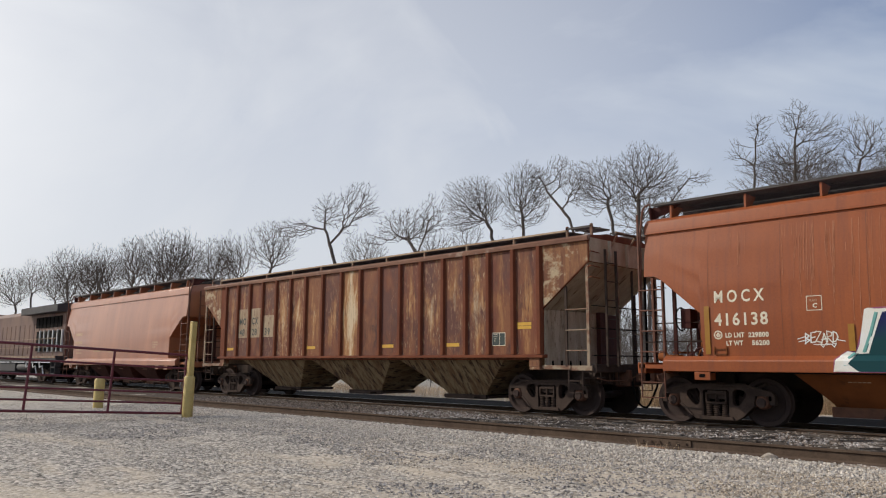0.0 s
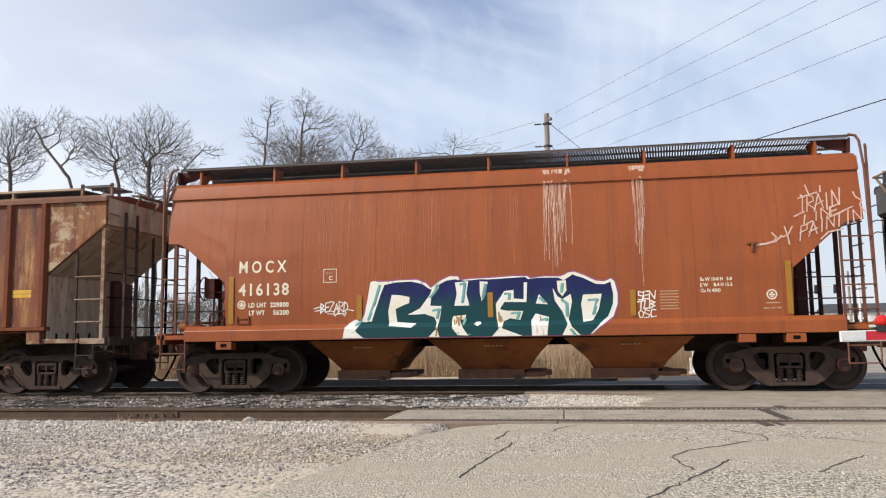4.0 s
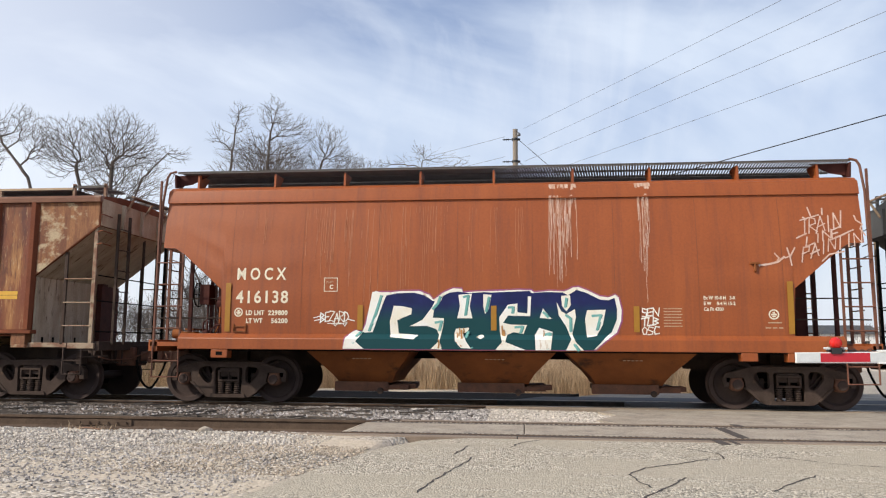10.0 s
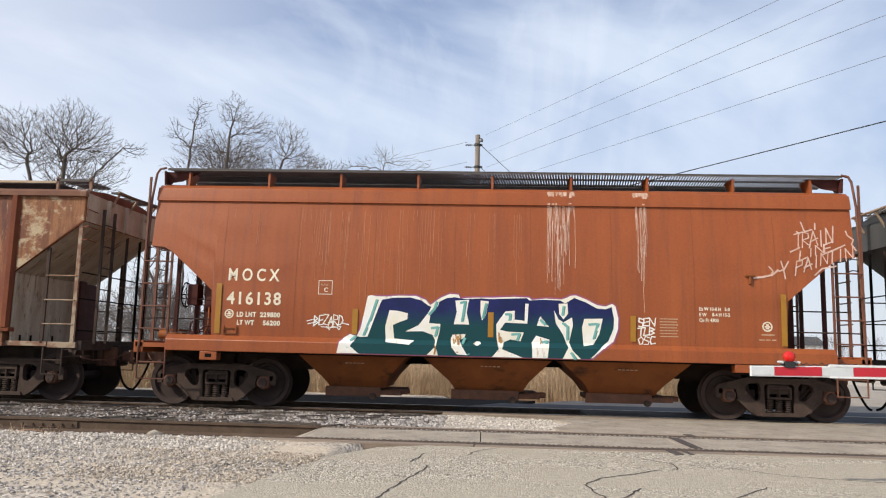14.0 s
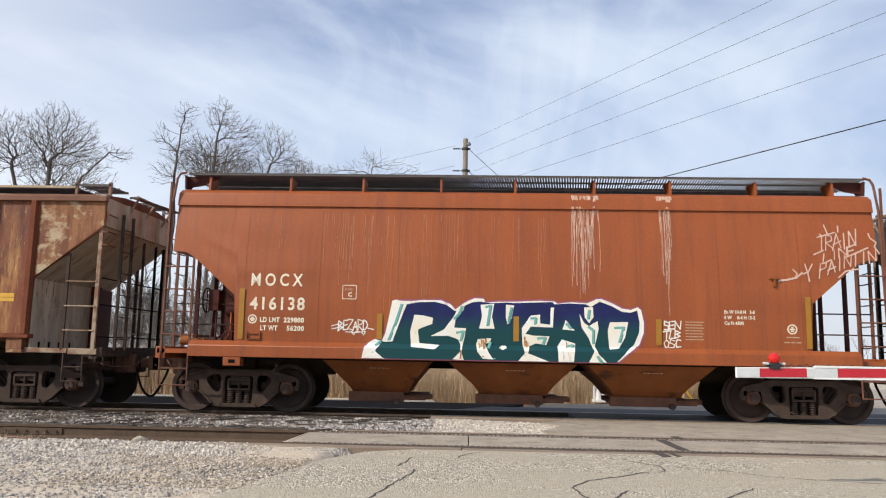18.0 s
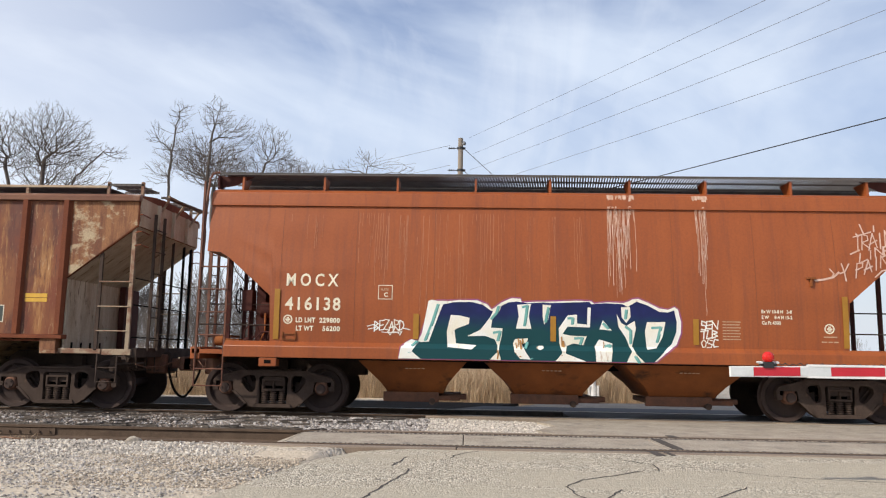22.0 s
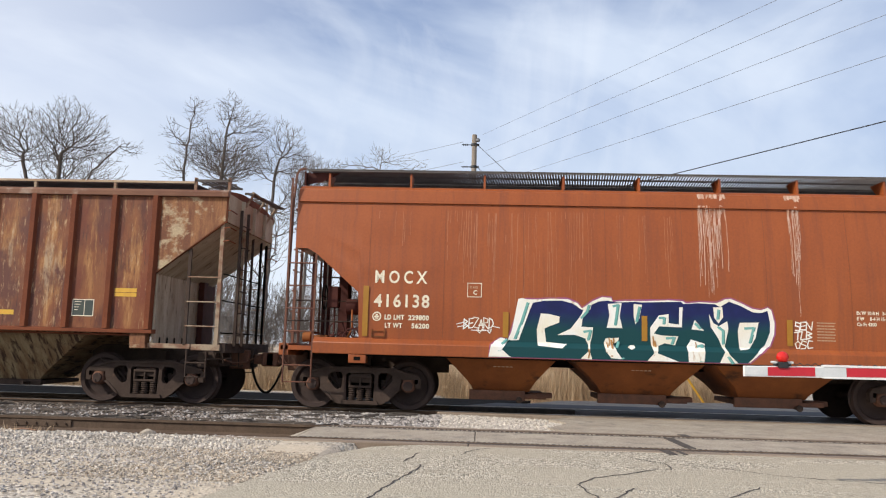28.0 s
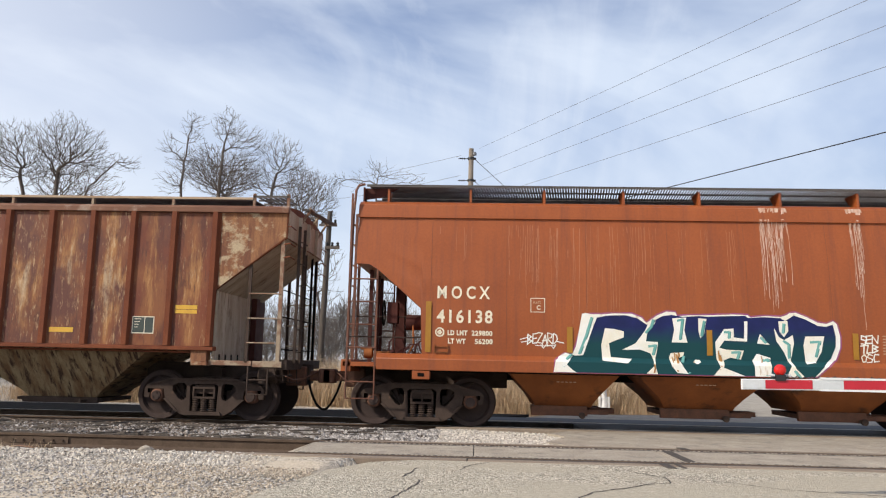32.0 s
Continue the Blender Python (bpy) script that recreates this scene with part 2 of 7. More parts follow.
M_GWHITE = mat("white_spray_paint", (0.80, 0.80, 0.76), (0.76, 0.71, 0.58), 0.55, scale=2.2, grain=0.08, bump=0, c3=(0.42, 0.25, 0.11), lo3=0.60, hi3=0.76, scale3=3.5, squash3=(2.5, 1, 0.6), spec=0.2)
M_GPINK = mat("pale_pink_spray", (0.66, 0.48, 0.40), (0.55, 0.33, 0.24), 0.6, scale=7, grain=0.12, bump=0)
M_TEALDARK = mat("dark_green_spray", (0.045, 0.17, 0.16), (0.06, 0.21, 0.19), 0.5, scale=5, grain=0.08, bump=0)
M_RUSTRUN = mat("ochre_rust_stain", (0.42, 0.22, 0.06), (0.30, 0.13, 0.035), 0.7, scale=6, grain=0.15, bump=0)
M_TEAL = mat("turquoise_spray", (0.11, 0.33, 0.30), (0.18, 0.42, 0.38), 0.5, scale=5, grain=0.08, bump=0)
M_YELLOW = mat("yellow_marker_film", (0.36, 0.175, 0.014), (0.31, 0.145, 0.012), 0.5, scale=5, grain=0.08, bump=0)
M_BRIGHTYEL = mat("bright_yellow_marker", (0.68, 0.40, 0.04), (0.60, 0.33, 0.04), 0.45, scale=5, grain=0.06, bump=0)
M_SIGN = mat("dark_green_data_panel", (0.035, 0.05, 0.045), (0.05, 0.06, 0.05), 0.6, scale=4, grain=0.2, bump=0)
M_SALT = mat("dried_white_runs", (0.62, 0.45, 0.36), (0.45, 0.24, 0.15), 0.75, scale=8, squash=(3, 1, 0.6), grain=0.25, gscale=30, bump=0)
M_RAILTOP = mat("polished_rail_head", (0.33, 0.31, 0.29), (0.23, 0.20, 0.18), 0.35, metal=0.8, scale=4, grain=0.1)
M_RAIL = mat("rusty_rail_side", (0.125, 0.088, 0.062), (0.085, 0.058, 0.042), 0.85, spec=0.15, scale=4, grain=0.25, bump=0.15)
M_TIE = mat("weathered_tie_wood", (0.10, 0.082, 0.066), (0.065, 0.052, 0.043), 0.9, scale=3, squash=(8, 1, 1), grain=0.3, bump=0.3, per_object=0.25)
M_STONE = mat("grey_ballast_stone", (0.44, 0.405, 0.37), (0.25, 0.225, 0.205), 0.9, spec=0.25, scale=8, grain=0.2, island=0.5)
M_STONE_W = mat("pale_limestone_chips", (0.57, 0.515, 0.445), (0.40, 0.355, 0.298), 0.9, spec=0.2, scale=8, grain=0.15, island=0.38)
M_CONC = mat("worn_concrete_panel", (0.40, 0.35, 0.28), (0.31, 0.265, 0.208), 0.88, scale=1.6, grain=0.36, gscale=55, bump=0.5, c3=(0.20, 0.175, 0.15), lo3=0.5, hi3=0.72, scale3=3)
M_RUBBER = mat("dark_flangeway_rubber", (0.045, 0.04, 0.037), (0.085, 0.072, 0.062), 0.85, scale=9, grain=0.3)
M_WOODPLANK = mat("weathered_crossing_plank", (0.30, 0.24, 0.18), (0.20, 0.15, 0.11), 0.9, scale=2, squash=(0.5, 6, 2), grain=0.25, bump=0.25)
M_BARK = mat("grey_brown_bark", (0.090, 0.073, 0.062), (0.135, 0.113, 0.099), 0.9, spec=0.1, scale=2, grain=0.3, gscale=20, island=0.15)
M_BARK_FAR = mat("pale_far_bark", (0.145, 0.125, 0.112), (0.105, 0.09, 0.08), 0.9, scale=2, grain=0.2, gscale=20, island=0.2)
M_POLE = mat("weathered_pole_wood", (0.30, 0.255, 0.21), (0.21, 0.175, 0.14), 0.9, scale=2, squash=(6, 6, 0.4), grain=0.25, bump=0.25)
M_GRASS = mat("dry_tan_grass", (0.62, 0.475, 0.315), (0.42, 0.305, 0.195), 0.9, scale=1.2, grain=0.15, bump=0, island=0.35)
M_GATE = mat("maroon_tube_paint", (0.14, 0.018, 0.03), (0.10, 0.014, 0.022), 0.5, scale=6, grain=0.1)
M_POST = mat("faded_yellow_post", (0.56, 0.43, 0.16), (0.45, 0.33, 0.11), 0.6, scale=5, grain=0.15)
M_RED = mat("red_reflective_sheet", (0.50, 0.02, 0.035), (0.44, 0.016, 0.03), 0.35, scale=5, grain=0.05, bump=0)
M_SILVER = mat("white_reflective_sheet", (0.62, 0.64, 0.64), (0.52, 0.54, 0.54), 0.4, scale=5, grain=0.06, bump=0)
M_ARM = mat("white_arm_rail", (0.80, 0.80, 0.78), (0.7, 0.7, 0.68), 0.5, scale=5, grain=0.05, bump=0)
M_LENS = plain("red_lamp_lens", (0.55, 0.016, 0.011), 0.10, emit=0.07)
M_CABLE = plain("black_cable", (0.02, 0.02, 0.022), 0.6)
M_WIRE = plain("grey_wire", (0.16, 0.17, 0.19), 0.5)
M_GALV = mat("galvanised_steel", (0.80, 0.80, 0.79), (0.66, 0.66, 0.65), 0.5, metal=0.0, scale=6, grain=0.1)
M_PLASTIC = mat("dark_car_plastic", (0.02, 0.021, 0.023), (0.026, 0.027, 0.03), 0.45, scale=9, grain=0.1, gscale=200, bump=0.03)
M_LOCO = mat("faded_mustard_loco_paint", (0.20, 0.115, 0.08), (0.12, 0.07, 0.058), 0.7, scale=0.8, squash=(1.5, 1, 0.6), grain=0.15)
M_LOCODARK = mat("sooty_grey_loco_roof", (0.05, 0.046, 0.048), (0.035, 0.033, 0.034), 0.7, scale=1.2, grain=0.15)
M_GREYCAR = mat("dull_grey_car_paint", (0.075, 0.074, 0.072), (0.05, 0.05, 0.049), 0.7, scale=1.2, squash=(1, 1, 0.5), grain=0.15)
M_DARKCAR = mat("black_slope_sheet", (0.03, 0.031, 0.033), (0.045, 0.045, 0.046), 0.6, scale=1.6, grain=0.15)
M_SALT2 = mat("faint_dried_runs", (0.40, 0.155, 0.075), (0.35, 0.115, 0.045), 0.7, scale=8, grain=0.15, bump=0)
M_RUSTGATE = mat("rusted_gate_iron", (0.165, 0.072, 0.040), (0.10, 0.048, 0.030), 0.85, scale=6, grain=0.3, bump=0.2)
# paving colour darkened to carry the shade under the train
M_DARKPANEL = mat("shade_dark_crossing_paving", (0.085, 0.087, 0.093), (0.055, 0.056, 0.06), 0.8, scale=1.5, squash=(0.6, 4, 1), grain=0.2)
M_LADDER = mat("rusted_orange_ladder", (0.17, 0.062, 0.032), (0.11, 0.045, 0.028), 0.7, scale=6, grain=0.2)
M_SEAM = mat("weld_seam_shade", (0.22, 0.068, 0.026), (0.18, 0.055, 0.022), 0.6, scale=3, grain=0.1)
M_PURPLE = mat("faint_purple_overspray", (0.28, 0.07, 0.20), (0.30, 0.09, 0.12), 0.6, scale=3, grain=0.1, bump=0)
# maroon steel; also the shaded colour of the far orange car's bays
M_MAROON = mat("dark_maroon_steel_and_bay_shade", (0.075, 0.024, 0.019), (0.052, 0.017, 0.014), 0.75, scale=4, grain=0.2, spec=0.2)
M_DIRT = mat("brown_track_dirt", (0.14, 0.095, 0.065), (0.09, 0.062, 0.045), 0.95, scale=5, grain=0.3, island=0.4)
M_CLOD = mat("dry_brown_clods", (0.46, 0.39, 0.305), (0.34, 0.28, 0.215), 0.95, spec=0.15, scale=7, grain=0.25, island=0.45)
# near-black colour that holds the train's shade on the ground
M_SHADEBED = mat("shade_black_ballast", (0.014, 0.012, 0.010), (0.026, 0.022, 0.019), 0.9, spec=0.1, scale=3, grain=0.4, gscale=45, bump=0.6)


def letter_paint():
    """Navy above, running into dark teal below, as one coat of spray paint."""
    m = mat("navy_to_teal_spray", (0.017, 0.022, 0.105), (0.013, 0.018, 0.075), 0.5, scale=3, grain=0.12, bump=0, spec=0.2)
    n, l = m.node_tree.nodes, m.node_tree.links
    b = n["Principled BSDF"]
    was = b.inputs["Base Color"].links[0].from_socket
    tc, sp, no, ad, r, q = (n.new(k) for k in ("ShaderNodeTexCoord", "ShaderNodeSeparateXYZ", "ShaderNodeTexNoise", "ShaderNodeMath", "ShaderNodeMapRange", "ShaderNodeMix"))
    q.data_type = 'RGBA'
    no.inputs["Scale"].default_value = 3.0
    ad.operation = 'MULTIPLY_ADD'
    ad.inputs[1].default_value = 0.25
    r.inputs["From Min"].default_value, r.inputs["From Max"].default_value = 2.02, 1.70
    l.new(tc.outputs["Object"], sp.inputs["Vector"])
    l.new(tc.outputs["Object"], no.inputs["Vector"])
    l.new(no.outputs["Fac"], ad.inputs[0])
    l.new(sp.outputs["Z"], ad.inputs[2])
    l.new(ad.outputs["Value"], r.inputs["Value"])
    l.new(r.outputs["Result"], q.inputs["Factor"])
    l.new(was, q.inputs["A"])
    q.inputs["B"].default_value = (0.010, 0.055, 0.062, 1)
    l.new(q.outputs["Result"], b.inputs["Base Color"])
    return m


M_NAVY = letter_paint()


def worn_panels(wear):
    """Oxide-red sheets, each faded to a tone of its own and worn to rust and tan primer in the middle."""
    m = bpy.data.materials.new("weathered_panel_paint")
    m.use_nodes = True
    n, l = m.node_tree.nodes, m.node_tree.links
    b = n["Principled BSDF"]
    b.inputs["Specular IOR Level"].default_value = 0.35
    tc, sp, oi = n.new("ShaderNodeTexCoord"), n.new("ShaderNodeSeparateXYZ"), n.new("ShaderNodeObjectInfo")
    l.new(tc.outputs["Object"], sp.inputs["Vector"])

    def calc(op, a, z=None, w=None):
        q = n.new("ShaderNodeMath")
        q.operation = op
        for i, v in enumerate((a, z, w)):
            if isinstance(v, float):
                q.inputs[i].default_value = v
            elif v is not None:
                l.new(v, q.inputs[i])
        return q.outputs["Value"]

    def ramp(v, lo, hi):
        r = n.new("ShaderNodeMapRange")
        r.inputs["From Min"].default_value, r.inputs["From Max"].default_value = lo, hi
        l.new(v, r.inputs["Value"])
        return r.outputs["Result"]

    shift = n.new("ShaderNodeVectorMath")
    shift.operation = 'ADD'
    big = calc('MULTIPLY', oi.outputs["Random"], 57.0)
    l.new(tc.outputs["Object"], shift.inputs[0])
    l.new(big, shift.inputs[1])

    def noise(sc, sq, det=8.0, ro=0.64, dis=0.0):
        mm, t = n.new("ShaderNodeMapping"), n.new("ShaderNodeTexNoise")
        mm.inputs["Scale"].default_value = sq
        t.inputs["Scale"].default_value, t.inputs["Detail"].default_value, t.inputs["Roughness"].default_value, t.inputs["Distortion"].default_value = sc, det, ro, dis
        l.new(shift.outputs["Vector"], mm.inputs["Vector"])
        l.new(mm.outputs["Vector"], t.inputs["Vector"])
        return t.outputs["Fac"]

    def over(fac, a, z):
        q = n.new("ShaderNodeMix")
        q.data_type = 'RGBA'
        l.new(fac, q.inputs["Factor"])
        for key, v in (("A", a), ("B", z)):
            if isinstance(v, tuple):
                q.inputs[key].default_value = (*v, 1)
            else:
                l.new(v, q.inputs[key])
        return q.outputs["Result"]

    mid = calc('SUBTRACT', 1.0, calc('MULTIPLY', calc('ABSOLUTE', sp.outputs["X"]), 2.6))
    high = calc('MULTIPLY', calc('SUBTRACT', 0.7, calc('ABSOLUTE', calc('SUBTRACT', sp.outputs["Z"], 2.6))), 0.16)
    own = calc('FRACT', calc('MULTIPLY', oi.outputs["Random"], 7.31))
    own2 = calc('FRACT', calc('MULTIPLY', oi.outputs["Random"], 13.7))
    col = over(oi.outputs["Random"], (0.145, 0.039, 0.020), (0.188, 0.051, 0.020))
    col = over(ramp(noise(1.3, (1.6, 1, 0.5)), 0.45, 0.62), col, (0.080, 0.029, 0.020))
    rust = calc('ADD', noise(1.7, (1.7, 1, 0.6), dis=0.4), calc('ADD', calc('MULTIPLY', mid, 0.15), calc('MULTIPLY_ADD', own, 0.17, wear)))
    col = over(ramp(rust, 0.64, 0.84), col, (0.225, 0.083, 0.032))
    pale = calc('ADD', noise(1.5, (5.0, 1, 0.75), 12.0, 0.70, 0.5), calc('ADD', calc('MULTIPLY', mid, 0.30), calc('ADD', high, calc('MULTIPLY_ADD', own2, 0.22, wear * 0.55))))
    col = over(ramp(pale, 0.91, 1.09), col, (0.40, 0.195, 0.068))
    col = over(ramp(pale, 1.06, 1.22), col, (0.60, 0.47, 0.30))
    own3 = calc('FRACT', calc('MULTIPLY', oi.outputs["Random"], 3.17))
    col = over(ramp(calc('ADD', noise(0.9, (1, 1, 0.6)), calc('MULTIPLY', own3, 0.2)), 0.60, 0.72), col, (0.118, 0.042, 0.029))
    scr = calc('ADD', noise(7.0, (3.4, 1, 0.6), 10.0, 0.72), calc('MULTIPLY', own2, 0.12))
    col = over(ramp(scr, 0.63, 0.76), col, (0.43, 0.28, 0.15))
    col = over(ramp(noise(16.0, (2.2, 1, 0.16), 6.0), 0.58, 0.72), col, (0.065, 0.028, 0.020))
    l.new(col, b.inputs["Base Color"])
    fine = noise(45.0, (1, 1, 1), 4.0)
    rr, u = n.new("ShaderNodeMapRange"), n.new("ShaderNodeBump")
    rr.inputs["To Min"].default_value, rr.inputs["To Max"].default_value = 0.42, 0.78
    l.new(fine, rr.inputs["Value"])
    l.new(rr.outputs["Result"], b.inputs["Roughness"])
    u.inputs["Strength"].default_value, u.inputs["Distance"].default_value = 0.14, 0.01
    l.new(fine, u.inputs["Height"])
    dent = n.new("ShaderNodeBump")
    dent.inputs["Strength"].default_value, dent.inputs["Distance"].default_value = 0.25, 0.05
    l.new(noise(1.5, (1, 1, 1), 2.0), dent.inputs["Height"])
    l.new(dent.outputs["Normal"], u.inputs["Normal"])
    l.new(u.outputs["Normal"], b.inputs["Normal"])
    return m


M_PANELS = worn_panels(0.0)
M_PANELS_WORN = worn_panels(0.12)
M_PANEL_BARE = worn_panels(0.55)


def ground_material(name, stops, cell, tint, grain_bump, far=None):
    """Crushed stone and fines: cells of stone in several greys over a patchy bed."""
    m = bpy.data.materials.new(name)
    m.use_nodes = True
    n, l = m.node_tree.nodes, m.node_tree.links
    b = n["Principled BSDF"]
    b.inputs["Roughness"].default_value = 0.92
    b.inputs["Specular IOR Level"].default_value = 0.25
    tc = n.new("ShaderNodeTexCoord")
    vo = n.new("ShaderNodeTexVoronoi")
    vo.inputs["Scale"].default_value = cell
    sp = n.new("ShaderNodeSeparateColor")
    cr = n.new("ShaderNodeValToRGB")
    cr.color_ramp.elements[0].color, cr.color_ramp.elements[1].color = (*stops[0], 1), (*stops[1], 1)
    big, mid = n.new("ShaderNodeTexNoise"), n.new("ShaderNodeTexNoise")
    big.inputs["Scale"].default_value, big.inputs["Detail"].default_value, big.inputs["Roughness"].default_value = 0.55, 9.0, 0.68
    mid.inputs["Scale"].default_value, mid.inputs["Detail"].default_value = 14.0, 6.0
    r1, r2 = n.new("ShaderNodeMapRange"), n.new("ShaderNodeMapRange")
    r1.inputs["From Min"].default_value, r1.inputs["From Max"].default_value, r1.inputs["To Max"].default_value = 0.42, 0.58, 0.85
    r2.inputs["To Min"].default_value, r2.inputs["To Max"].default_value = 0.78, 1.2
    q1, q2 = n.new("ShaderNodeMix"), n.new("ShaderNodeMix")
    q1.data_type = q2.data_type = 'RGBA'
    q2.blend_type = 'MULTIPLY'
    q2.inputs["Factor"].default_value = 1.0
    q1.inputs["B"].default_value = (*tint, 1)
    for node in (vo, mid):
        l.new(tc.outputs["Object"], node.inputs["Vector"])
    mp2 = n.new("ShaderNodeMapping")
    mp2.inputs["Scale"].default_value, mp2.inputs["Rotation"].default_value = (0.55, 1.7, 1.0), (0, 0, 0.12)
    big.inputs["Distortion"].default_value = 0.5
    l.new(tc.outputs["Object"], mp2.inputs["Vector"])
    l.new(mp2.outputs["Vector"], big.inputs["Vector"])
    l.new(vo.outputs["Color"], sp.inputs["Color"])
    l.new(sp.outputs["Red"], cr.inputs["Fac"])
    sx, ease, plus = n.new("ShaderNodeSeparateXYZ"), n.new("ShaderNodeMapRange"), n.new("ShaderNodeMath")
    plus.operation = 'ADD'
    ease.inputs["From Min"].default_value, ease.inputs["From Max"].default_value = -14.0, -4.0
    ease.inputs["To Min"].default_value, ease.inputs["To Max"].default_value = -0.12, 0.03
    l.new(tc.outputs["Object"], sx.inputs["Vector"])
    l.new(sx.outputs["X"], ease.inputs["Value"])
    l.new(big.outputs["Fac"], plus.inputs[0])
    l.new(ease.outputs["Result"], plus.inputs[1])
    l.new(plus.outputs["Value"], r1.inputs["Value"])
    l.new(mid.outputs["Fac"], r2.inputs["Value"])
    l.new(r1.outputs["Result"], q1.inputs["Factor"])
    l.new(cr.outputs["Color"], q1.inputs["A"])
    l.new(q1.outputs["Result"], q2.inputs["A"])
    l.new(r2.outputs["Result"], q2.inputs["B"])
    l.new(q2.outputs["Result"], b.inputs["Base Color"])
    ad = n.new("ShaderNodeMath")
    ad.operation = 'MULTIPLY_ADD'
    ad.inputs[1].default_value = -1.0
    u = n.new("ShaderNodeBump")
    u.inputs["Strength"].default_value, u.inputs["Distance"].default_value = grain_bump, 0.02
    firm = n.new("ShaderNodeMapRange")
    firm.inputs["To Min"].default_value, firm.inputs["To Max"].default_value = grain_bump, grain_bump * 0.35
    l.new(r1.outputs["Result"], firm.inputs["Value"])
    l.new(firm.outputs["Result"], u.inputs["Strength"])
    l.new(vo.outputs["Distance"], ad.inputs[0])
    l.new(mid.outputs["Fac"], ad.inputs[2])
    l.new(ad.outputs["Value"], u.inputs["Height"])
    l.new(u.outputs["Normal"], b.inputs["Normal"])
    return m


M_GRAVEL = ground_material("gravel_and_fines", ((0.085, 0.075, 0.063), (0.68, 0.615, 0.53)), 26.0, (0.57, 0.48, 0.365), 1.0)
M_ASPHALT = ground_material("sun_bleached_asphalt", ((0.18, 0.157, 0.12), (0.74, 0.665, 0.535)), 50.0, (0.42, 0.37, 0.285), 0.9)


# ---- mesh helpers ----
class Shape:
    """Gathers vertices and faces of one part."""

    def __init__(self):
        self.v, self.f = [], []

    def add(self, verts, faces):
        k = len(self.v)
        self.v += [tuple(p) for p in verts]
        self.f += [tuple(i + k for i in f) for f in faces]
        return self

    def box(self, x0, x1, y0, y1, z0, z1):
        return self.add([(x, y, z) for x in (x0, x1) for y in (y0, y1) for z in (z0, z1)],
                        [(0, 1, 3, 2), (4, 6, 7, 5), (0, 4, 5, 1), (2, 3, 7, 6), (0, 2, 6, 4), (1, 5, 7, 3)])

    def hull(self, bottom, top):
        """A frustum between two rings of equally many points."""
        k = len(bottom)
        return self.add(list(bottom) + list(top), [tuple(range(k))[::-1], tuple(range(k, 2 * k))] + [(i, (i + 1) % k, k + (i + 1) % k, k + i) for i in range(k)])

    def slab(self, outline, axis, a, b):
        """An outline of (u, v) drawn out along an axis from a to b."""
        put = {'x': lambda p, d: (d, p[0], p[1]), 'y': lambda p, d: (p[0], d, p[1]), 'z': lambda p, d: (p[0], p[1], d)}[axis]
        return self.hull([put(p, a) for p in outline], [put(p, b) for p in outline])

    def rod(self, p, q, r, n=8, r2=None):
        p, q = Vector(p), Vector(q)
        d = (q - p).normalized()
        u = d.orthogonal().normalized()
        w = d.cross(u)
        ring = [(math.cos(2 * math.pi * i / n), math.sin(2 * math.pi * i / n)) for i in range(n)]
        r2 = r if r2 is None else r2
        return self.hull([p + (u * a + w * b) * r for a, b in ring], [q + (u * a + w * b) * r2 for a, b in ring])

    def pipe(self, points, r, n=6):
        """One bent tube through the points."""
        pts = [Vector(p) for p in points]
        k0, u = len(self.v), None
        for i, p in enumerate(pts):
            d = (pts[min(i + 1, len(pts) - 1)] - pts[max(i - 1, 0)]).normalized()
            u = d.orthogonal() if u is None else u - d * u.dot(d)
            u = (u if u.length > 1e-4 else d.orthogonal()).normalized()
            w = d.cross(u)
            self.v += [tuple(p + (u * math.cos(2 * math.pi * j / n) + w * math.sin(2 * math.pi * j / n)) * r) for j in range(n)]
        for i in range(len(pts) - 1):
            self.f += [(k0 + i * n + j, k0 + i * n + (j + 1) % n, k0 + (i + 1) * n + (j + 1) % n, k0 + (i + 1) * n + j) for j in range(n)]
        self.f += [tuple(k0 + j for j in range(n))[::-1], tuple(k0 + (len(pts) - 1) * n + j for j in range(n))]
        return self

    def lathe(self, profile, centre, axis, n=24):
        """profile: (radius, along the axis)."""
        c, k0 = Vector(centre), len(self.v)
        for r, a in profile:
            for i in range(n):
                s, t = r * math.cos(2 * math.pi * i / n), r * math.sin(2 * math.pi * i / n)
                self.v.append(tuple(c + {'x': Vector((a, s, t)), 'y': Vector((s, a, t)), 'z': Vector((s, t, a))}[axis]))
        for j in range(len(profile) - 1):
            for i in range(n):
                self.f.append((k0 + j * n + i, k0 + j * n + (i + 1) % n, k0 + (j + 1) * n + (i + 1) % n, k0 + (j + 1) * n + i))
        return self

    def mesh(self, name, material, smooth=True, angle=40):
        me = bpy.data.meshes.new(name)
        me.from_pydata(self.v, [], self.f)
        bm = bmesh.new()
        bm.from_mesh(me)
        bmesh.ops.recalc_face_normals(bm, faces=bm.faces)
        bm.to_mesh(me)
        bm.free()
        if smooth:
            me.polygons.foreach_set("use_smooth", [True] * len(me.polygons))
            me.set_sharp_from_angle(angle=radians(angle))
        me.materials.append(material)
        return me


def part(name, shape, material, parent=None, label="", bevel=0.0, at=None):
    me = shape if isinstance(shape, bpy.types.Mesh) else shape.mesh(name, material)
    ob = new(name, me)
    if parent:
        ob.parent = parent
    if at is not None:
        ob.matrix_basis = at
    if bevel:
        b = ob.modifiers.new("bevel", 'BEVEL')
        b.width, b.segments, b.limit_method, b.angle_limit = bevel, 2, 'ANGLE', radians(35)
    if label:
        tagged(ob, label)
    return ob


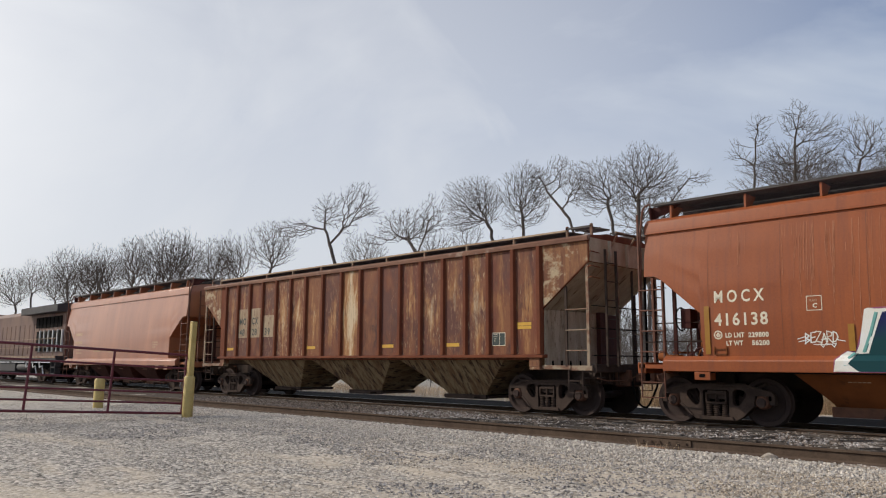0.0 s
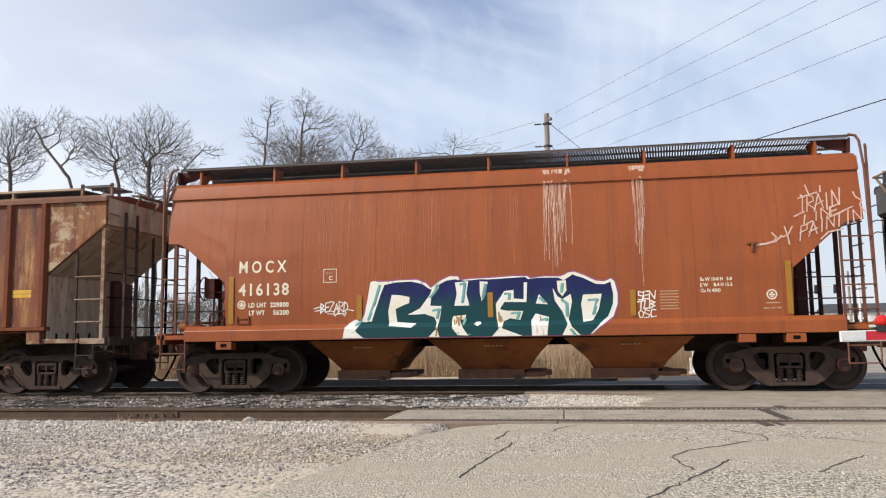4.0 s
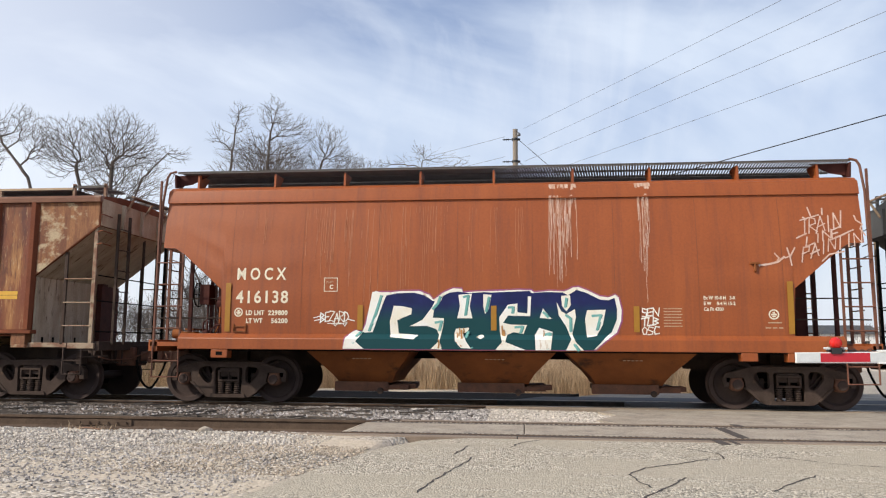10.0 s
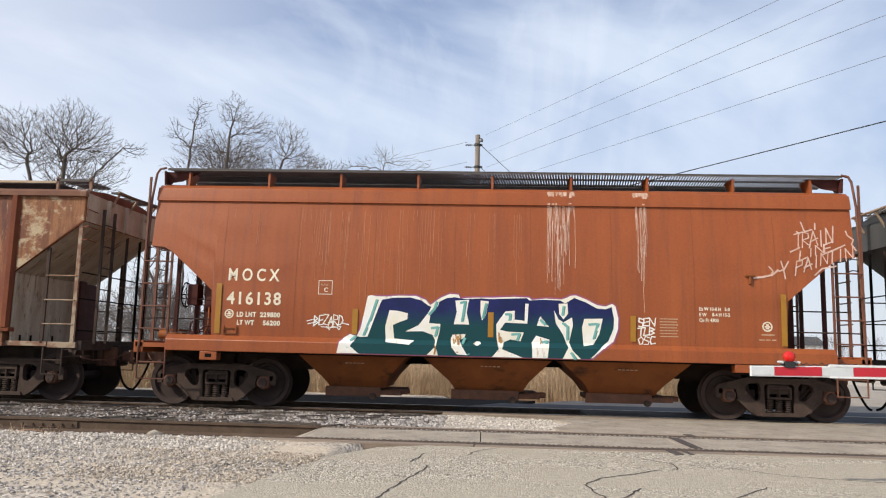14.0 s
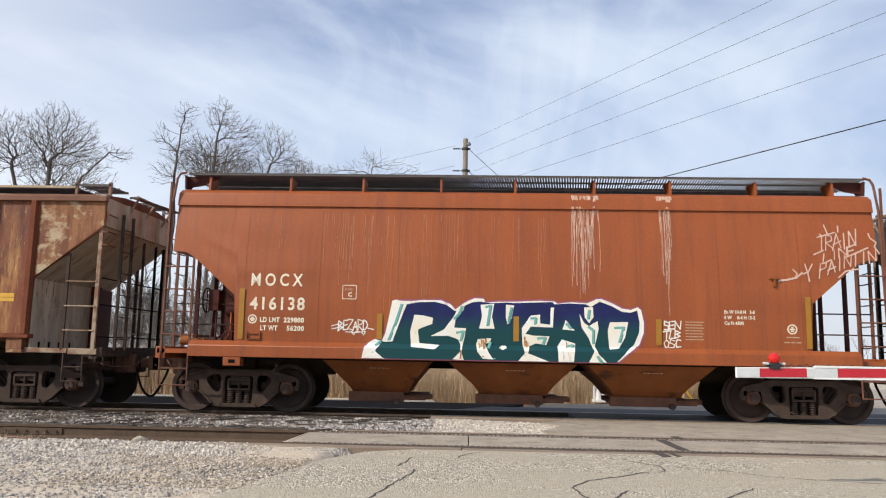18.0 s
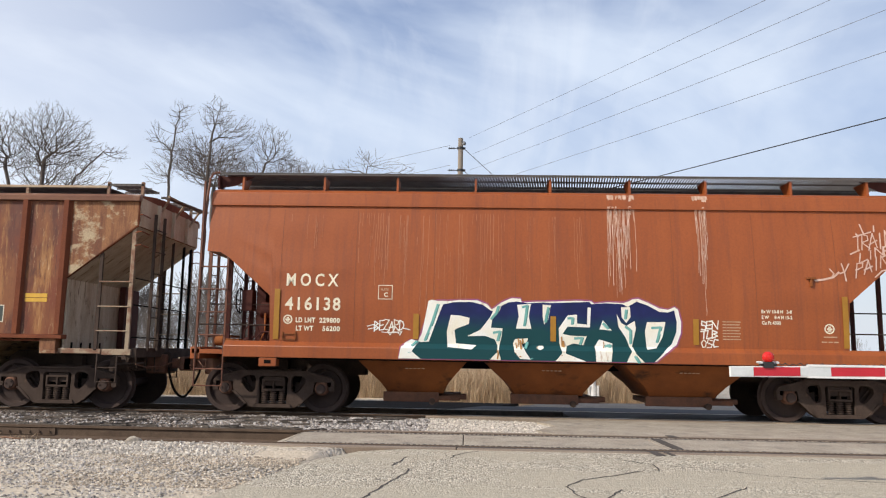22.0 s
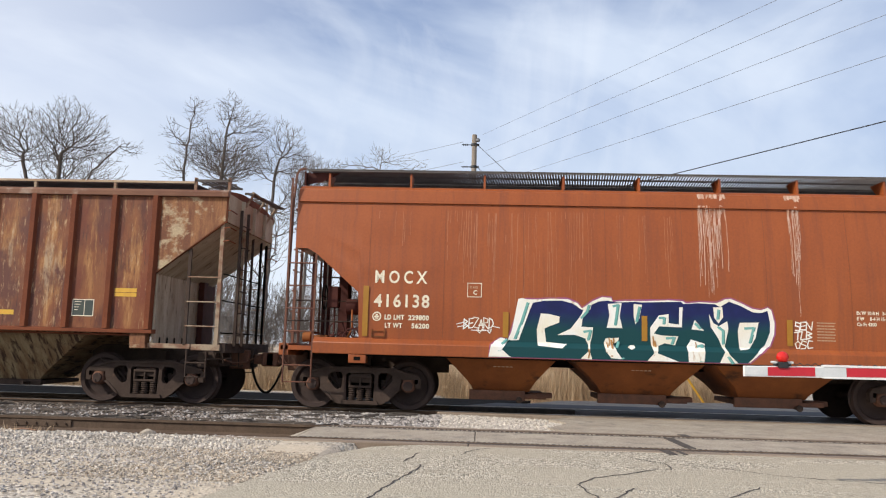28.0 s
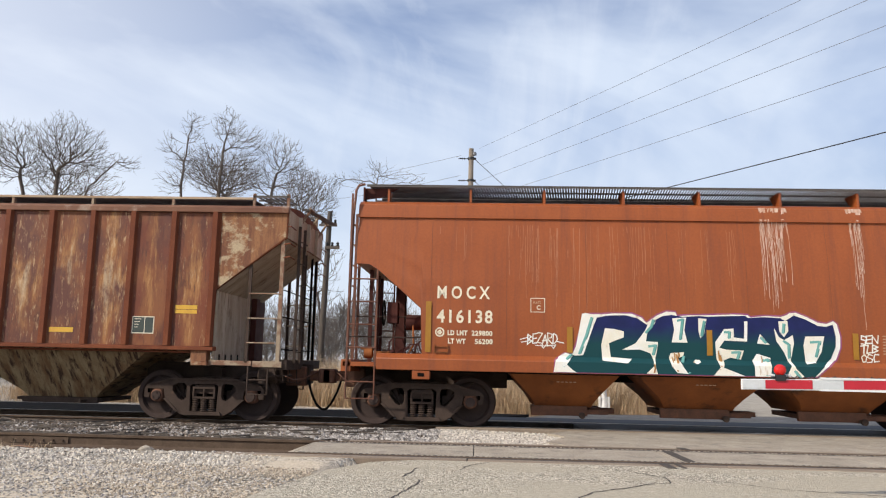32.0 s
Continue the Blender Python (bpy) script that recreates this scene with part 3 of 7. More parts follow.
def thing(name, label, category, at=None, group="", kind=""):
    ob = new(name)
    ob.empty_display_size = 0.2
    if at is not None:
        ob.matrix_basis = at
    return tagged(ob, label, category, group, kind)


def quick(name, verts, faces, material, smooth=False):
    """A large mesh from arrays."""
    me = bpy.data.meshes.new(name)
    me.from_pydata(verts, [], faces)
    if smooth:
        me.polygons.foreach_set("use_smooth", [True] * len(me.polygons))
    me.materials.append(material)
    return me

# ---- ground, tracks and crossing ----
rng = np.random.default_rng(7)
ROAD_Z = -0.008


def wobble(x, y, f, seed):
    """Smooth random height from a few crossed waves."""
    r = np.random.default_rng(seed)
    out = np.zeros_like(x)
    for i in range(7):
        a, k, p = r.uniform(0, 6.28), f * (1.7 ** i), r.uniform(0, 6.28, 2)
        out += np.sin(k * (x * np.cos(a) + y * np.sin(a)) + p[0]) * np.sin(k * (x * np.sin(a) - y * np.cos(a)) * 0.8 + p[1]) / (1.5 ** i)
    return out / 2.2


def ground_height(x, y):
    lot = -0.035 + 0.012 * wobble(x, y, 0.6, 1) + 0.006 * wobble(x, y, 4.0, 2)
    rut = np.exp(-((y - 7.0 + 0.05 * x) / 0.5) ** 2) * 0.03 + np.exp(-((y - 5.4 + 0.02 * x) / 0.4) ** 2) * 0.03
    heap = np.exp(-((x + 2.6) / 0.9) ** 2 - ((y - 7.75 - 0.55 * (x + 2.6)) / 0.32) ** 2) * (0.035 + 0.02 * wobble(x, y, 3.0, 6))
    z = lot - rut + heap + np.exp(-((y - 9.5) / 0.45) ** 2) * 0.02
    edge = -2.35 + 0.14 * (y - 4.6).clip(0, 5)
    z = np.where((y < 9.8) & (x > edge + 0.15), -0.22, z)
    z = np.where((y > 9.84) & (y < 11.5), -0.185, z)
    bed = -0.075 + 0.03 * wobble(x, y, 1.1, 3)
    z = np.where((y >= 11.5) & (y < 14.35), bed, z)
    z = np.where((y >= 14.35) & (y < 16.4), -0.185, z)
    z = np.where((y >= 16.4), -0.085 - 0.004 * (y - 16.4).clip(0, 40) + 0.02 * wobble(x, y, 0.5, 5), z)
    z = np.where((x > -0.9) & (y > 9.8) & (y < 24) & ((y < 11.5) | (y > 14.3)), np.minimum(z, -0.22), z)
    return z


def axis_steps(a, b, step, reach, grow=1.25):
    mid = list(np.arange(a, b + 1e-6, step))
    lo, hi, d = [], [], step
    while (a - (lo[-1] if lo else a)) < reach:
        d *= grow
        lo.append((lo[-1] if lo else a) - d)
    d = step
    while ((hi[-1] if hi else b) - b) < reach:
        d *= grow
        hi.append((hi[-1] if hi else b) + d)
    return np.array(lo[::-1] + mid + hi)


gx, gy = axis_steps(-26, 6, 0.16, 1600), axis_steps(3.0, 18.5, 0.12, 1600)
GX, GY = np.meshgrid(gx, gy)
GZ = ground_height(GX, GY)
gn, gm = len(gx), len(gy)
gi = np.arange(gm * gn).reshape(gm, gn)
gf = np.stack([gi[:-1, :-1], gi[:-1, 1:], gi[1:, 1:], gi[1:, :-1]], -1).reshape(-1, 4)
tagged(new("ground", quick("ground", np.stack([GX, GY, GZ], -1).reshape(-1, 3).tolist(), gf.tolist(), M_GRAVEL, True)),
       "pale grey gravel lot with sandy wheel tracks", "ground", kind="structure")

road = Shape().slab([(-3.0, -14), (-2.6, 3), (-2.24, 5.19), (-2.07, 6.18), (-1.92, 7.06), (-1.64, 8.45), (-1.25, 9.25), (-0.7, 9.56), (18, 9.56), (18, -14)], 'z', -0.3, ROAD_Z)
tagged(part("road", road, M_ASPHALT), "sun-bleached cracked asphalt approach road", "road", kind="structure")
apron = Shape().slab([(1.5, 11.46), (1.1, 12.2), (1.5, 13.1), (1.25, 13.7), (1.7, 14.28), (18, 14.28), (18, 11.46)], 'z', -0.3, ROAD_Z - 0.004)
tagged(part("road_between_tracks", apron, M_CONC), "pale worn paving between the two tracks", "road", kind="structure")
beyond = Shape().slab([(0.2, 16.36), (18, 16.36), (18, 19.5), (15.5, 60), (15, 400), (9.5, 400), (8.0, 60), (6.8, 20.3), (2.0, 19.2)], 'z', -0.6, -0.03)
# dark apron colour includes the train's shade
tagged(part("far_apron", Shape().slab([(-0.4, 16.32), (18, 16.32), (18, 17.9), (0.4, 17.6)], 'z', -0.4, -0.018), M_DARKPANEL), "paving behind the main track, darkened with the train's shade", "road", kind="structure")
tagged(part("far_road", beyond, M_CONC), "grey road running on behind the railway", "road", kind="structure")


def strip(points, width, z, seed):
    """A ragged thin strip along a line on the ground."""
    r, s = random.Random(seed), Shape()
    fine = []
    for (x0, y0), (x1, y1) in zip(points, points[1:]):
        k = max(2, int(math.hypot(x1 - x0, y1 - y0) / 0.09))
        fine += [(x0 + (x1 - x0) * i / k + r.uniform(-1, 1) * 0.018, y0 + (y1 - y0) * i / k + r.uniform(-1, 1) * 0.018) for i in range(k)]
    fine.append(points[-1])
    v = []
    for i, (x, y) in enumerate(fine):
        x2, y2 = fine[min(i + 1, len(fine) - 1)]
        x1, y1 = fine[max(i - 1, 0)]
        d = math.hypot(x2 - x1, y2 - y1) or 1
        w = width * r.uniform(0.35, 1.0) * 0.5
        v += [(x - (y2 - y1) / d * w, y + (x2 - x1) / d * w, z), (x + (y2 - y1) / d * w, y - (x2 - x1) / d * w, z)]
    return s.add(v, [(2 * i, 2 * i + 1, 2 * i + 3, 2 * i + 2) for i in range(len(fine) - 1)])


CRACKS = [[(-0.86, 6.0), (-0.8, 6.5), (-0.69, 7.14), (-0.58, 7.65), (-0.57, 7.98)], [(0.4, 5.1), (0.51, 5.37), (0.79, 5.88), (1.06, 6.35), (1.4, 7.03)],
          [(0.92, 7.13), (1.12, 7.52), (1.51, 7.84), (1.86, 8.19), (2.02, 8.2), (2.05, 8.6), (1.8, 8.95)], [(0.93, 7.13), (0.96, 6.8), (1.01, 6.49)], [(-0.75, 8.14), (-0.66, 8.83)],
          [(-0.18, 8.76), (-0.07, 9.2), (0.16, 9.46)], [(2.24, 8.55), (2.68, 8.37), (3.07, 8.01), (4.2, 7.7)], [(1.97, 6.48), (2.59, 7.31)]]
cracks = Shape()
for i, line in enumerate(CRACKS):
    c = strip(line, 0.024, ROAD_Z + 0.004, i)
    cracks.add(c.v, c.f)
tagged(part("road_cracks", cracks, M_RUBBER), "dark branching cracks in the asphalt", "crack", kind="structure")


def rail_shape(x0, x1):
    prof = [(-0.036, 0), (0.036, 0), (0.036, -0.03), (0.012, -0.045), (0.009, -0.145), (0.07, -0.165), (0.07, -0.178), (-0.07, -0.178), (-0.07, -0.165), (-0.009, -0.145), (-0.012, -0.045), (-0.036, -0.03)]
    return Shape().slab(prof, 'x', x0, x1)


def track(label, yc, tie_x):
    t = thing("railway_track", label, "railway track", pose(0, yc, 0), kind="structure")
    for side in (-0.7525, 0.7525):
        r = part("rail", rail_shape(-260, 120), M_RAIL, t, at=pose(0, side, 0))
        part("rail_head", Shape().box(-260, 120, -0.031, 0.031, -0.004, 0.0025), M_RAILTOP if yc == YC else M_RAIL, r, "worn bright running surface" if yc == YC else "dull rusty running surface")
    tie = Shape().box(-0.115, 0.115, -1.3, 1.3, -0.33, -0.172).mesh("tie", M_TIE)
    for x in tie_x:
        part("tie", tie, None, t, at=pose(x + random.uniform(-0.04, 0.04), random.uniform(-0.05, 0.05), 0, 0, 0, random.uniform(-1.5, 1.5)))
    return t


# bed under the cars, with their shade put into its colour
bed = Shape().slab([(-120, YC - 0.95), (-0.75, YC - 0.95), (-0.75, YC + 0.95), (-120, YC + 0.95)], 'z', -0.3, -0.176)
tagged(part("track_bed", bed, M_SHADEBED), "ballast under the train, its shade painted in as near-black", "track bed", kind="structure")
# dark slab painted as the shadow that the train throws behind it
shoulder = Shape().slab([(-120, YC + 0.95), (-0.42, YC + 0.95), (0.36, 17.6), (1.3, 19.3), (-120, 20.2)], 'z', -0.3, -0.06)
tagged(part("track_shoulder", shoulder, M_SHADEBED), "ground behind the main track with the train's shadow painted in", "track bed", kind="structure")
bed = Shape().slab([(-120, YN - 0.70), (-2.9, YN - 0.70), (-2.9, YN + 0.70), (-120, YN + 0.70)], 'z', -0.3, -0.176)
tagged(part("track_bed_siding", bed, M_DIRT), "brown dirt between the siding rails", "track bed", kind="structure")
near_track = track("rusty siding track sunk in gravel", YN, np.arange(-34, -2.9, 0.54))
main_track = track("shaded main railway track under the train", YC, np.arange(-40, -0.9, 0.54))


def joint_bar(t, x, y, side):
    s = Shape().box(x - 0.46, x + 0.46, y + side * 0.012, y + side * 0.034, -0.14, -0.045)
    for i in range(6):
        bx = x - 0.38 + i * 0.152
        s.rod((bx, y + side * 0.03, -0.092), (bx, y + side * 0.06, -0.092), 0.017, 6)
    return part("joint_bar", s, M_RAIL, t, "bolted rusty joint bar")


joint_bar(near_track, -6.55, 0.7525, -1)
joint_bar(main_track, -5.3, -0.7525, -1)
joint_bar(main_track, -14.2, -0.7525, -1)

crossing = thing("level_crossing", "concrete crossing panels laid between and beside the rails", "level crossing", kind="structure")
for i in range(9):
    x0 = -2.62 + i * 2.6 if i else -2.35
    x1 = -2.62 + (i + 1) * 2.6 - 0.012
    p = Shape().box(x0, x1, YN - 0.60, YN + 0.60, -0.17, -0.006)
    part("panel", p, M_CONC, crossing, bevel=0.008)
    if i:
        # main-track panels are darker than the siding's: the train's shade is painted in
        part("panel", Shape().box(x0 + 2.0, x1 + 2.0, YC - 0.62, YC + 0.62, -0.17, -0.006), M_DARKPANEL, crossing, "crossing panel with the train's shade in its dark colour", bevel=0.008)
part("panel", Shape().hull([(-2.95, YN - 0.6, -0.17), (-2.36, YN - 0.62, -0.17), (-2.36, YN + 0.62, -0.17), (-2.75, YN + 0.6, -0.17)],
                           [(-2.75, YN - 0.6, -0.13), (-2.36, YN - 0.62, -0.008), (-2.36, YN + 0.62, -0.008), (-2.6, YN + 0.6, -0.13)]), M_CONC, crossing, "sloping broken panel end")
for y, x0 in ((YN - 0.93, -3.3), (YN + 0.92, -1.9), (YC - 0.94, -0.75), (YC + 0.9, -0.2)):
    for i in range(6):
        a = x0 + i * 3.2
        part("plank", Shape().box(a, a + 3.19, y - 0.11, y + 0.115, -0.17, -0.003 - 0.004 * (i % 2)), M_WOODPLANK, crossing, bevel=0.01)
for yc in (YN, YC):
    for side in (-1, 1):
        x0 = -2.3 if yc == YN else -0.6
        inner, outer = yc + side * 0.658, yc + side * 0.822
        part("flangeway_seal", Shape().box(x0, 18, inner - 0.055, inner + 0.055, -0.15, -0.002), M_RUBBER, crossing, "dark rubber flangeway strip", bevel=0.006)
        part("rail_seal", Shape().box(x0 + 0.6, 18, outer - 0.030, outer + 0.030, -0.15, -0.001), M_RUBBER, crossing, bevel=0.004)
        if yc == YN:
            lugs = Shape()
            for k in range(190):
                xk = x0 + 0.1 + k * 0.068 + 0.01 * math.sin(2.3 * k)
                lugs.box(xk, xk + 0.032, inner - 0.045, inner + 0.02, -0.006, 0.0015 + 0.0015 * math.sin(1.7 * k))
            tagged(part("seal_lugs", lugs, M_CONC, crossing, "dusty raised lugs along the rubber strip"), kind="stuff")
for x, y0, y1, w in ((2.66, YN - 0.595, YN + 0.595, 0.13), (7.9, YN - 0.595, YN + 0.595, 0.13), (2.28, YN - 1.25, YN - 0.86, 0.11), (2.47, YN - 1.2, YN - 0.86, 0.05), (3.0, YN + 0.86, YN + 1.1, 0.12)):
    part("joint_strip", Shape().hull([(x, y0, -0.03), (x + w, y0, -0.03), (x + w - 0.02, y1, -0.03), (x - 0.02, y1, -0.03)], [(x, y0, 0.001), (x + w, y0, 0.001), (x + w - 0.02, y1, 0.001), (x - 0.02, y1, 0.001)]), M_RUBBER, crossing)


def stones(name, count, xr, yr, size, material, label, lift=0.0, clump=0.0, freq=1.4):
    """Loose broken stones, each a small lump of its own."""
    base = np.array([(1, 0, 0), (-1, 0, 0), (0, 1, 0), (0, -1, 0), (0, 0, 1), (0, 0, -1)], float)
    tri = np.array([(0, 2, 4), (2, 1, 4), (1, 3, 4), (3, 0, 4), (2, 0, 5), (1, 2, 5), (3, 1, 5), (0, 3, 5)])
    x, y = rng.uniform(*xr, count), rng.uniform(*yr, count)
    if clump:
        keep = wobble(x, y, freq, 11) > -clump
        x, y = x[keep], y[keep]
    k = len(x)
    s = rng.uniform(size[0], size[1], (k, 1, 1)) * rng.uniform(0.6, 1.25, (k, 6, 1))
    ang = rng.uniform(0, 6.28, (3, k))
    c, n = np.cos(ang), np.sin(ang)
    one, zero = np.ones(k), np.zeros(k)
    rz = np.stack([c[0], -n[0], zero, n[0], c[0], zero, zero, zero, one], -1).reshape(k, 3, 3)
    rx = np.stack([one, zero, zero, zero, c[1], -n[1], zero, n[1], c[1]], -1).reshape(k, 3, 3)
    v = np.einsum('kij,kpj->kpi', rz @ rx, base[None] * s)
    v[..., 2] *= 0.75
    v += np.stack([x, y, ground_height(x, y) + lift + s[:, 0, 0] * 0.3], -1)[:, None]
    f = (tri[None] + 6 * np.arange(k)[:, None, None]).reshape(-1, 3)
    return tagged(new(name, quick(name, v.reshape(-1, 3).tolist(), f.tolist(), material)), label, "gravel", kind="stuff")


bedx, bedy = np.arange(-70, -0.55, 0.3), np.arange(11.5, 14.36, 0.15)
BX, BY = np.meshgrid(bedx, bedy)
bi = np.arange(BX.size).reshape(BX.shape)
tagged(new("ballast_bed", quick("ballast_bed", np.stack([BX, BY, ground_height(BX, BY.clip(11.5, 14.34)) + 0.006], -1).reshape(-1, 3).tolist(),
                                np.stack([bi[:-1, :-1], bi[:-1, 1:], bi[1:, 1:], bi[1:, :-1]], -1).reshape(-1, 4).tolist(), M_DBED, True)), "soiled ballast between the two tracks", "track bed", kind="structure")
stones("ballast_stones", 6000, (-4.2, 1.5), (11.52, 14.3), (0.016, 0.044), M_STONE, "grey crushed ballast between the two tracks", 0.006)
stones("soiled_ballast", 17000, (-26, -2.6), (11.52, 14.3), (0.016, 0.042), M_DSTONE, "dark soiled ballast between the two tracks", 0.006)
stones("scattered_ballast", 2600, (-15, -4.0), (11.52, 13.6), (0.014, 0.034), M_STONE, "grey stones scattered over soiled ballast", 0.02)
stones("track_debris", 9000, (-24, -1.6), (12.9, 14.42), (0.008, 0.026), M_DIRT, "brown dirt and splinters beside the main rail", 0.01)
stones("track_debris_far", 4500, (-26, -3.2), (11.45, 12.3), (0.008, 0.026), M_DIRT, "brown dirt beside the siding rail", 0.01)
stones("ballast_edge", 5000, (-0.6, 1.6), (11.7, 14.2), (0.014, 0.036), M_STONE_W, "pale crushed stone spilling onto the paving", 0.02)
stones("limestone_chips", 20000, (-22, -2.4), (8.2, 9.82), (0.006, 0.019), M_STONE_W, "pale limestone chips along the siding", 0.0, 0.45)
stones("coarse_limestone", 15000, (-22, -2.75), (8.75, 9.83), (0.012, 0.032), M_STONE_W, "coarse pale limestone heaped along the siding", 0.0, 0.75)
stones("coarse_limestone_thin", 7000, (-20, -3.2), (7.4, 9.0), (0.010, 0.026), M_STONE_W, "coarse pale stones strewn on the lot", 0.0, -0.05, 0.9)
stones("strewn_stones", 13000, (-18, -2.4), (4.6, 8.6), (0.009, 0.024), M_STONE, "grey stones strewn over the lot", -0.002, 0.05, 0.7)
stones("dirt_clods", 3800, (-3.9, -1.75), (6.9, 8.75), (0.006, 0.020), M_CLOD, "brown clods and gravel scraped up beside the road", 0.0, 0.45, 1.7)
stones("dirt_clods_far", 3000, (-9.5, -3.4), (6.0, 7.6), (0.006, 0.018), M_CLOD, "brown clods in the wheel ruts of the lot", -0.002, 0.1, 1.3)
stones("lot_chips", 7000, (-22, -2.1), (6.6, 8.6), (0.006, 0.018), M_STONE_W, "thin scatter of pale chips on the lot", 0.0, 0.05)
stones("loose_gravel", 26000, (-20, -2.1), (3.6, 8.4), (0.004, 0.014), M_STONE_W, "scattered small gravel on the lot", 0.0, 0.2)
sp_rng = random.Random(31)
chips = Shape()
for k in range(420):
    x, y = sp_rng.uniform(-12, -1.2), sp_rng.choice((sp_rng.uniform(12.6, 14.3), sp_rng.uniform(11.5, 12.1)))
    a, q, z = sp_rng.uniform(-0.7, 0.7), sp_rng.uniform(0.05, 0.26), float(ground_height(np.array([x]), np.array([y]))[0]) + sp_rng.uniform(0.02, 0.05)
    c, s, w = math.cos(a) * q, math.sin(a) * q, sp_rng.uniform(0.008, 0.02)
    chips.hull([(x - c, y - s - w, z), (x + c, y + s - w, z), (x + c * 0.9, y + s + w, z), (x - c * 0.8, y - s + w, z)], [(x - c, y - s - w, z + w), (x + c, y + s - w, z + w * 1.6), (x + c * 0.9, y + s + w, z + w * 1.6), (x - c * 0.8, y - s + w, z + w)])
tagged(part("wood_splinters", chips, M_TIE), "dark broken tie splinters in the ballast", "debris", kind="stuff")
rb = bmesh.new()
rk = random.Random(5)
for k in range(26):
    d = Vector((rk.gauss(0, 1), rk.gauss(0, 1), rk.gauss(0, 1))).normalized()
    rb.verts.new((d.x * 0.12, d.y * 0.08, d.z * 0.065 * rk.uniform(0.8, 1.1)))
bmesh.ops.convex_hull(rb, input=rb.verts)
rock = bpy.data.meshes.new("rock")
rb.to_mesh(rock)
rb.free()
rock.materials.append(M_CONC)
tagged(part("rock", rock, None, at=pose(-4.2, 9.74, -0.01, 0, 0, 20)), "pale fist-sized rock lying beside the rail", "rock")
twig = Shape().pipe([(-6.0, 9.72, -0.01), (-5.8, 9.66, 0.02), (-5.62, 9.68, 0.0)], 0.012, 5)
tagged(part("stick", twig, M_TANSTEP), "short bleached stick lying beside the rail", "stick")

import collections

from mathutils.geometry import tessellate_polygon

# ---- railway cars (each car: x along the track, -y towards the lot, z from the rail tops) ----
def truck_meshes():
    """The meshes of one two-axle truck, shared by all cars."""
    bol = Shape().box(-0.19, 0.19, -1.02, 1.02, 0.50, 0.66).box(-0.42, 0.42, -0.6, 0.6, 0.62, 0.80).box(-0.09, 0.09, -0.35, 0.35, 0.80, 0.98)
    bol.rod((-0.62, -0.6, 0.40), (-0.62, 0.6, 0.40), 0.035).rod((0.62, -0.6, 0.40), (0.62, 0.6, 0.40), 0.035)
    # black blocks added inside the truck to stand in for its deep shade
    rig = Shape().box(-0.68, -0.26, -0.66, 0.66, 0.26, 0.66).box(0.26, 0.68, -0.66, 0.66, 0.26, 0.66).box(-0.3, 0.3, -0.7, 0.7, 0.2, 0.5)
    side = Shape()
    y0, y1 = -1.06, -0.93
    half = [(1.14, 0.41), (1.145, 0.58), (1.09, 0.66), (0.88, 0.715), (0.62, 0.77), (0.34, 0.785)]
    foot = [(0.40, 0.10), (0.53, 0.165), (0.74, 0.365), (0.775, 0.575), (1.02, 0.575), (1.045, 0.41)]
    outer = [(-x, z) for x, z in half] + [(x, z) for x, z in reversed(half)] + [(x, z) for x, z in reversed(foot)] + [(-x, z) for x, z in foot]
    drop = [(0.335, 0.63), (0.375, 0.69), (0.52, 0.685), (0.60, 0.635), (0.605, 0.555), (0.50, 0.42), (0.43, 0.37), (0.36, 0.39), (0.335, 0.45)]
    rings = [outer, drop, [(-x, z) for x, z in drop], [(-0.255, 0.165), (0.255, 0.165), (0.27, 0.64), (0.23, 0.675), (-0.23, 0.675), (-0.27, 0.64)]]
    tris = tessellate_polygon([[Vector((x, z, 0)) for x, z in r] for r in rings])
    flat = [p for r in rings for p in r]
    k = len(flat)
    faces = [tuple(t) for t in tris] + [tuple(i + k for i in t) for t in tris]
    at = 0
    for r in rings:
        faces += [(at + i, at + (i + 1) % len(r), at + (i + 1) % len(r) + k, at + i + k) for i in range(len(r))]
        at += len(r)
    side.add([(x, y0, z) for x, z in flat] + [(x, y1, z) for x, z in flat], faces)
    side.slab([(-0.36, 0.10), (0.36, 0.10), (0.33, 0.168), (-0.33, 0.168)], 'y', y0 - 0.035, y1 + 0.05)
    side.slab([(-0.95, 0.655), (-0.62, 0.745), (0.62, 0.745), (0.95, 0.655), (0.95, 0.69), (0.62, 0.785), (-0.62, 0.785), (-0.95, 0.69)], 'y', y0 - 0.02, y0 + 0.01)
    for x0, x1, z0, z1 in ((-0.215, 0.215, 0.405, 0.445), (-0.215, 0.215, 0.585, 0.625), (-0.215, -0.18, 0.445, 0.585), (0.18, 0.215, 0.445, 0.585), (-0.015, 0.015, 0.445, 0.585)):
        side.box(x0, x1, y0 - 0.01, y1, z0, z1)
    for s in (-1, 1):
        side.slab([(s * 0.79, 0.40), (s * 0.74, 0.365), (s * 0.53, 0.165), (s * 0.47, 0.165), (s * 0.70, 0.40)], 'y', y0 - 0.018, y1)
    side_far = Shape()
    side_far.v, side_far.f = [(x, -y, z) for x, y, z in side.v], list(side.f)
    spring = Shape()
    prof = [(0.028, 0.0)]
    for i in range(6):
        z = 0.012 + i * 0.042
        prof += [(0.044, z), (0.070, z + 0.010), (0.070, z + 0.022), (0.044, z + 0.032)]
    prof.append((0.028, 0.262))
    prof = [(q, z * 0.93) for q, z in prof]
    spring.lathe(prof, (0, 0, 0), 'z', 12)
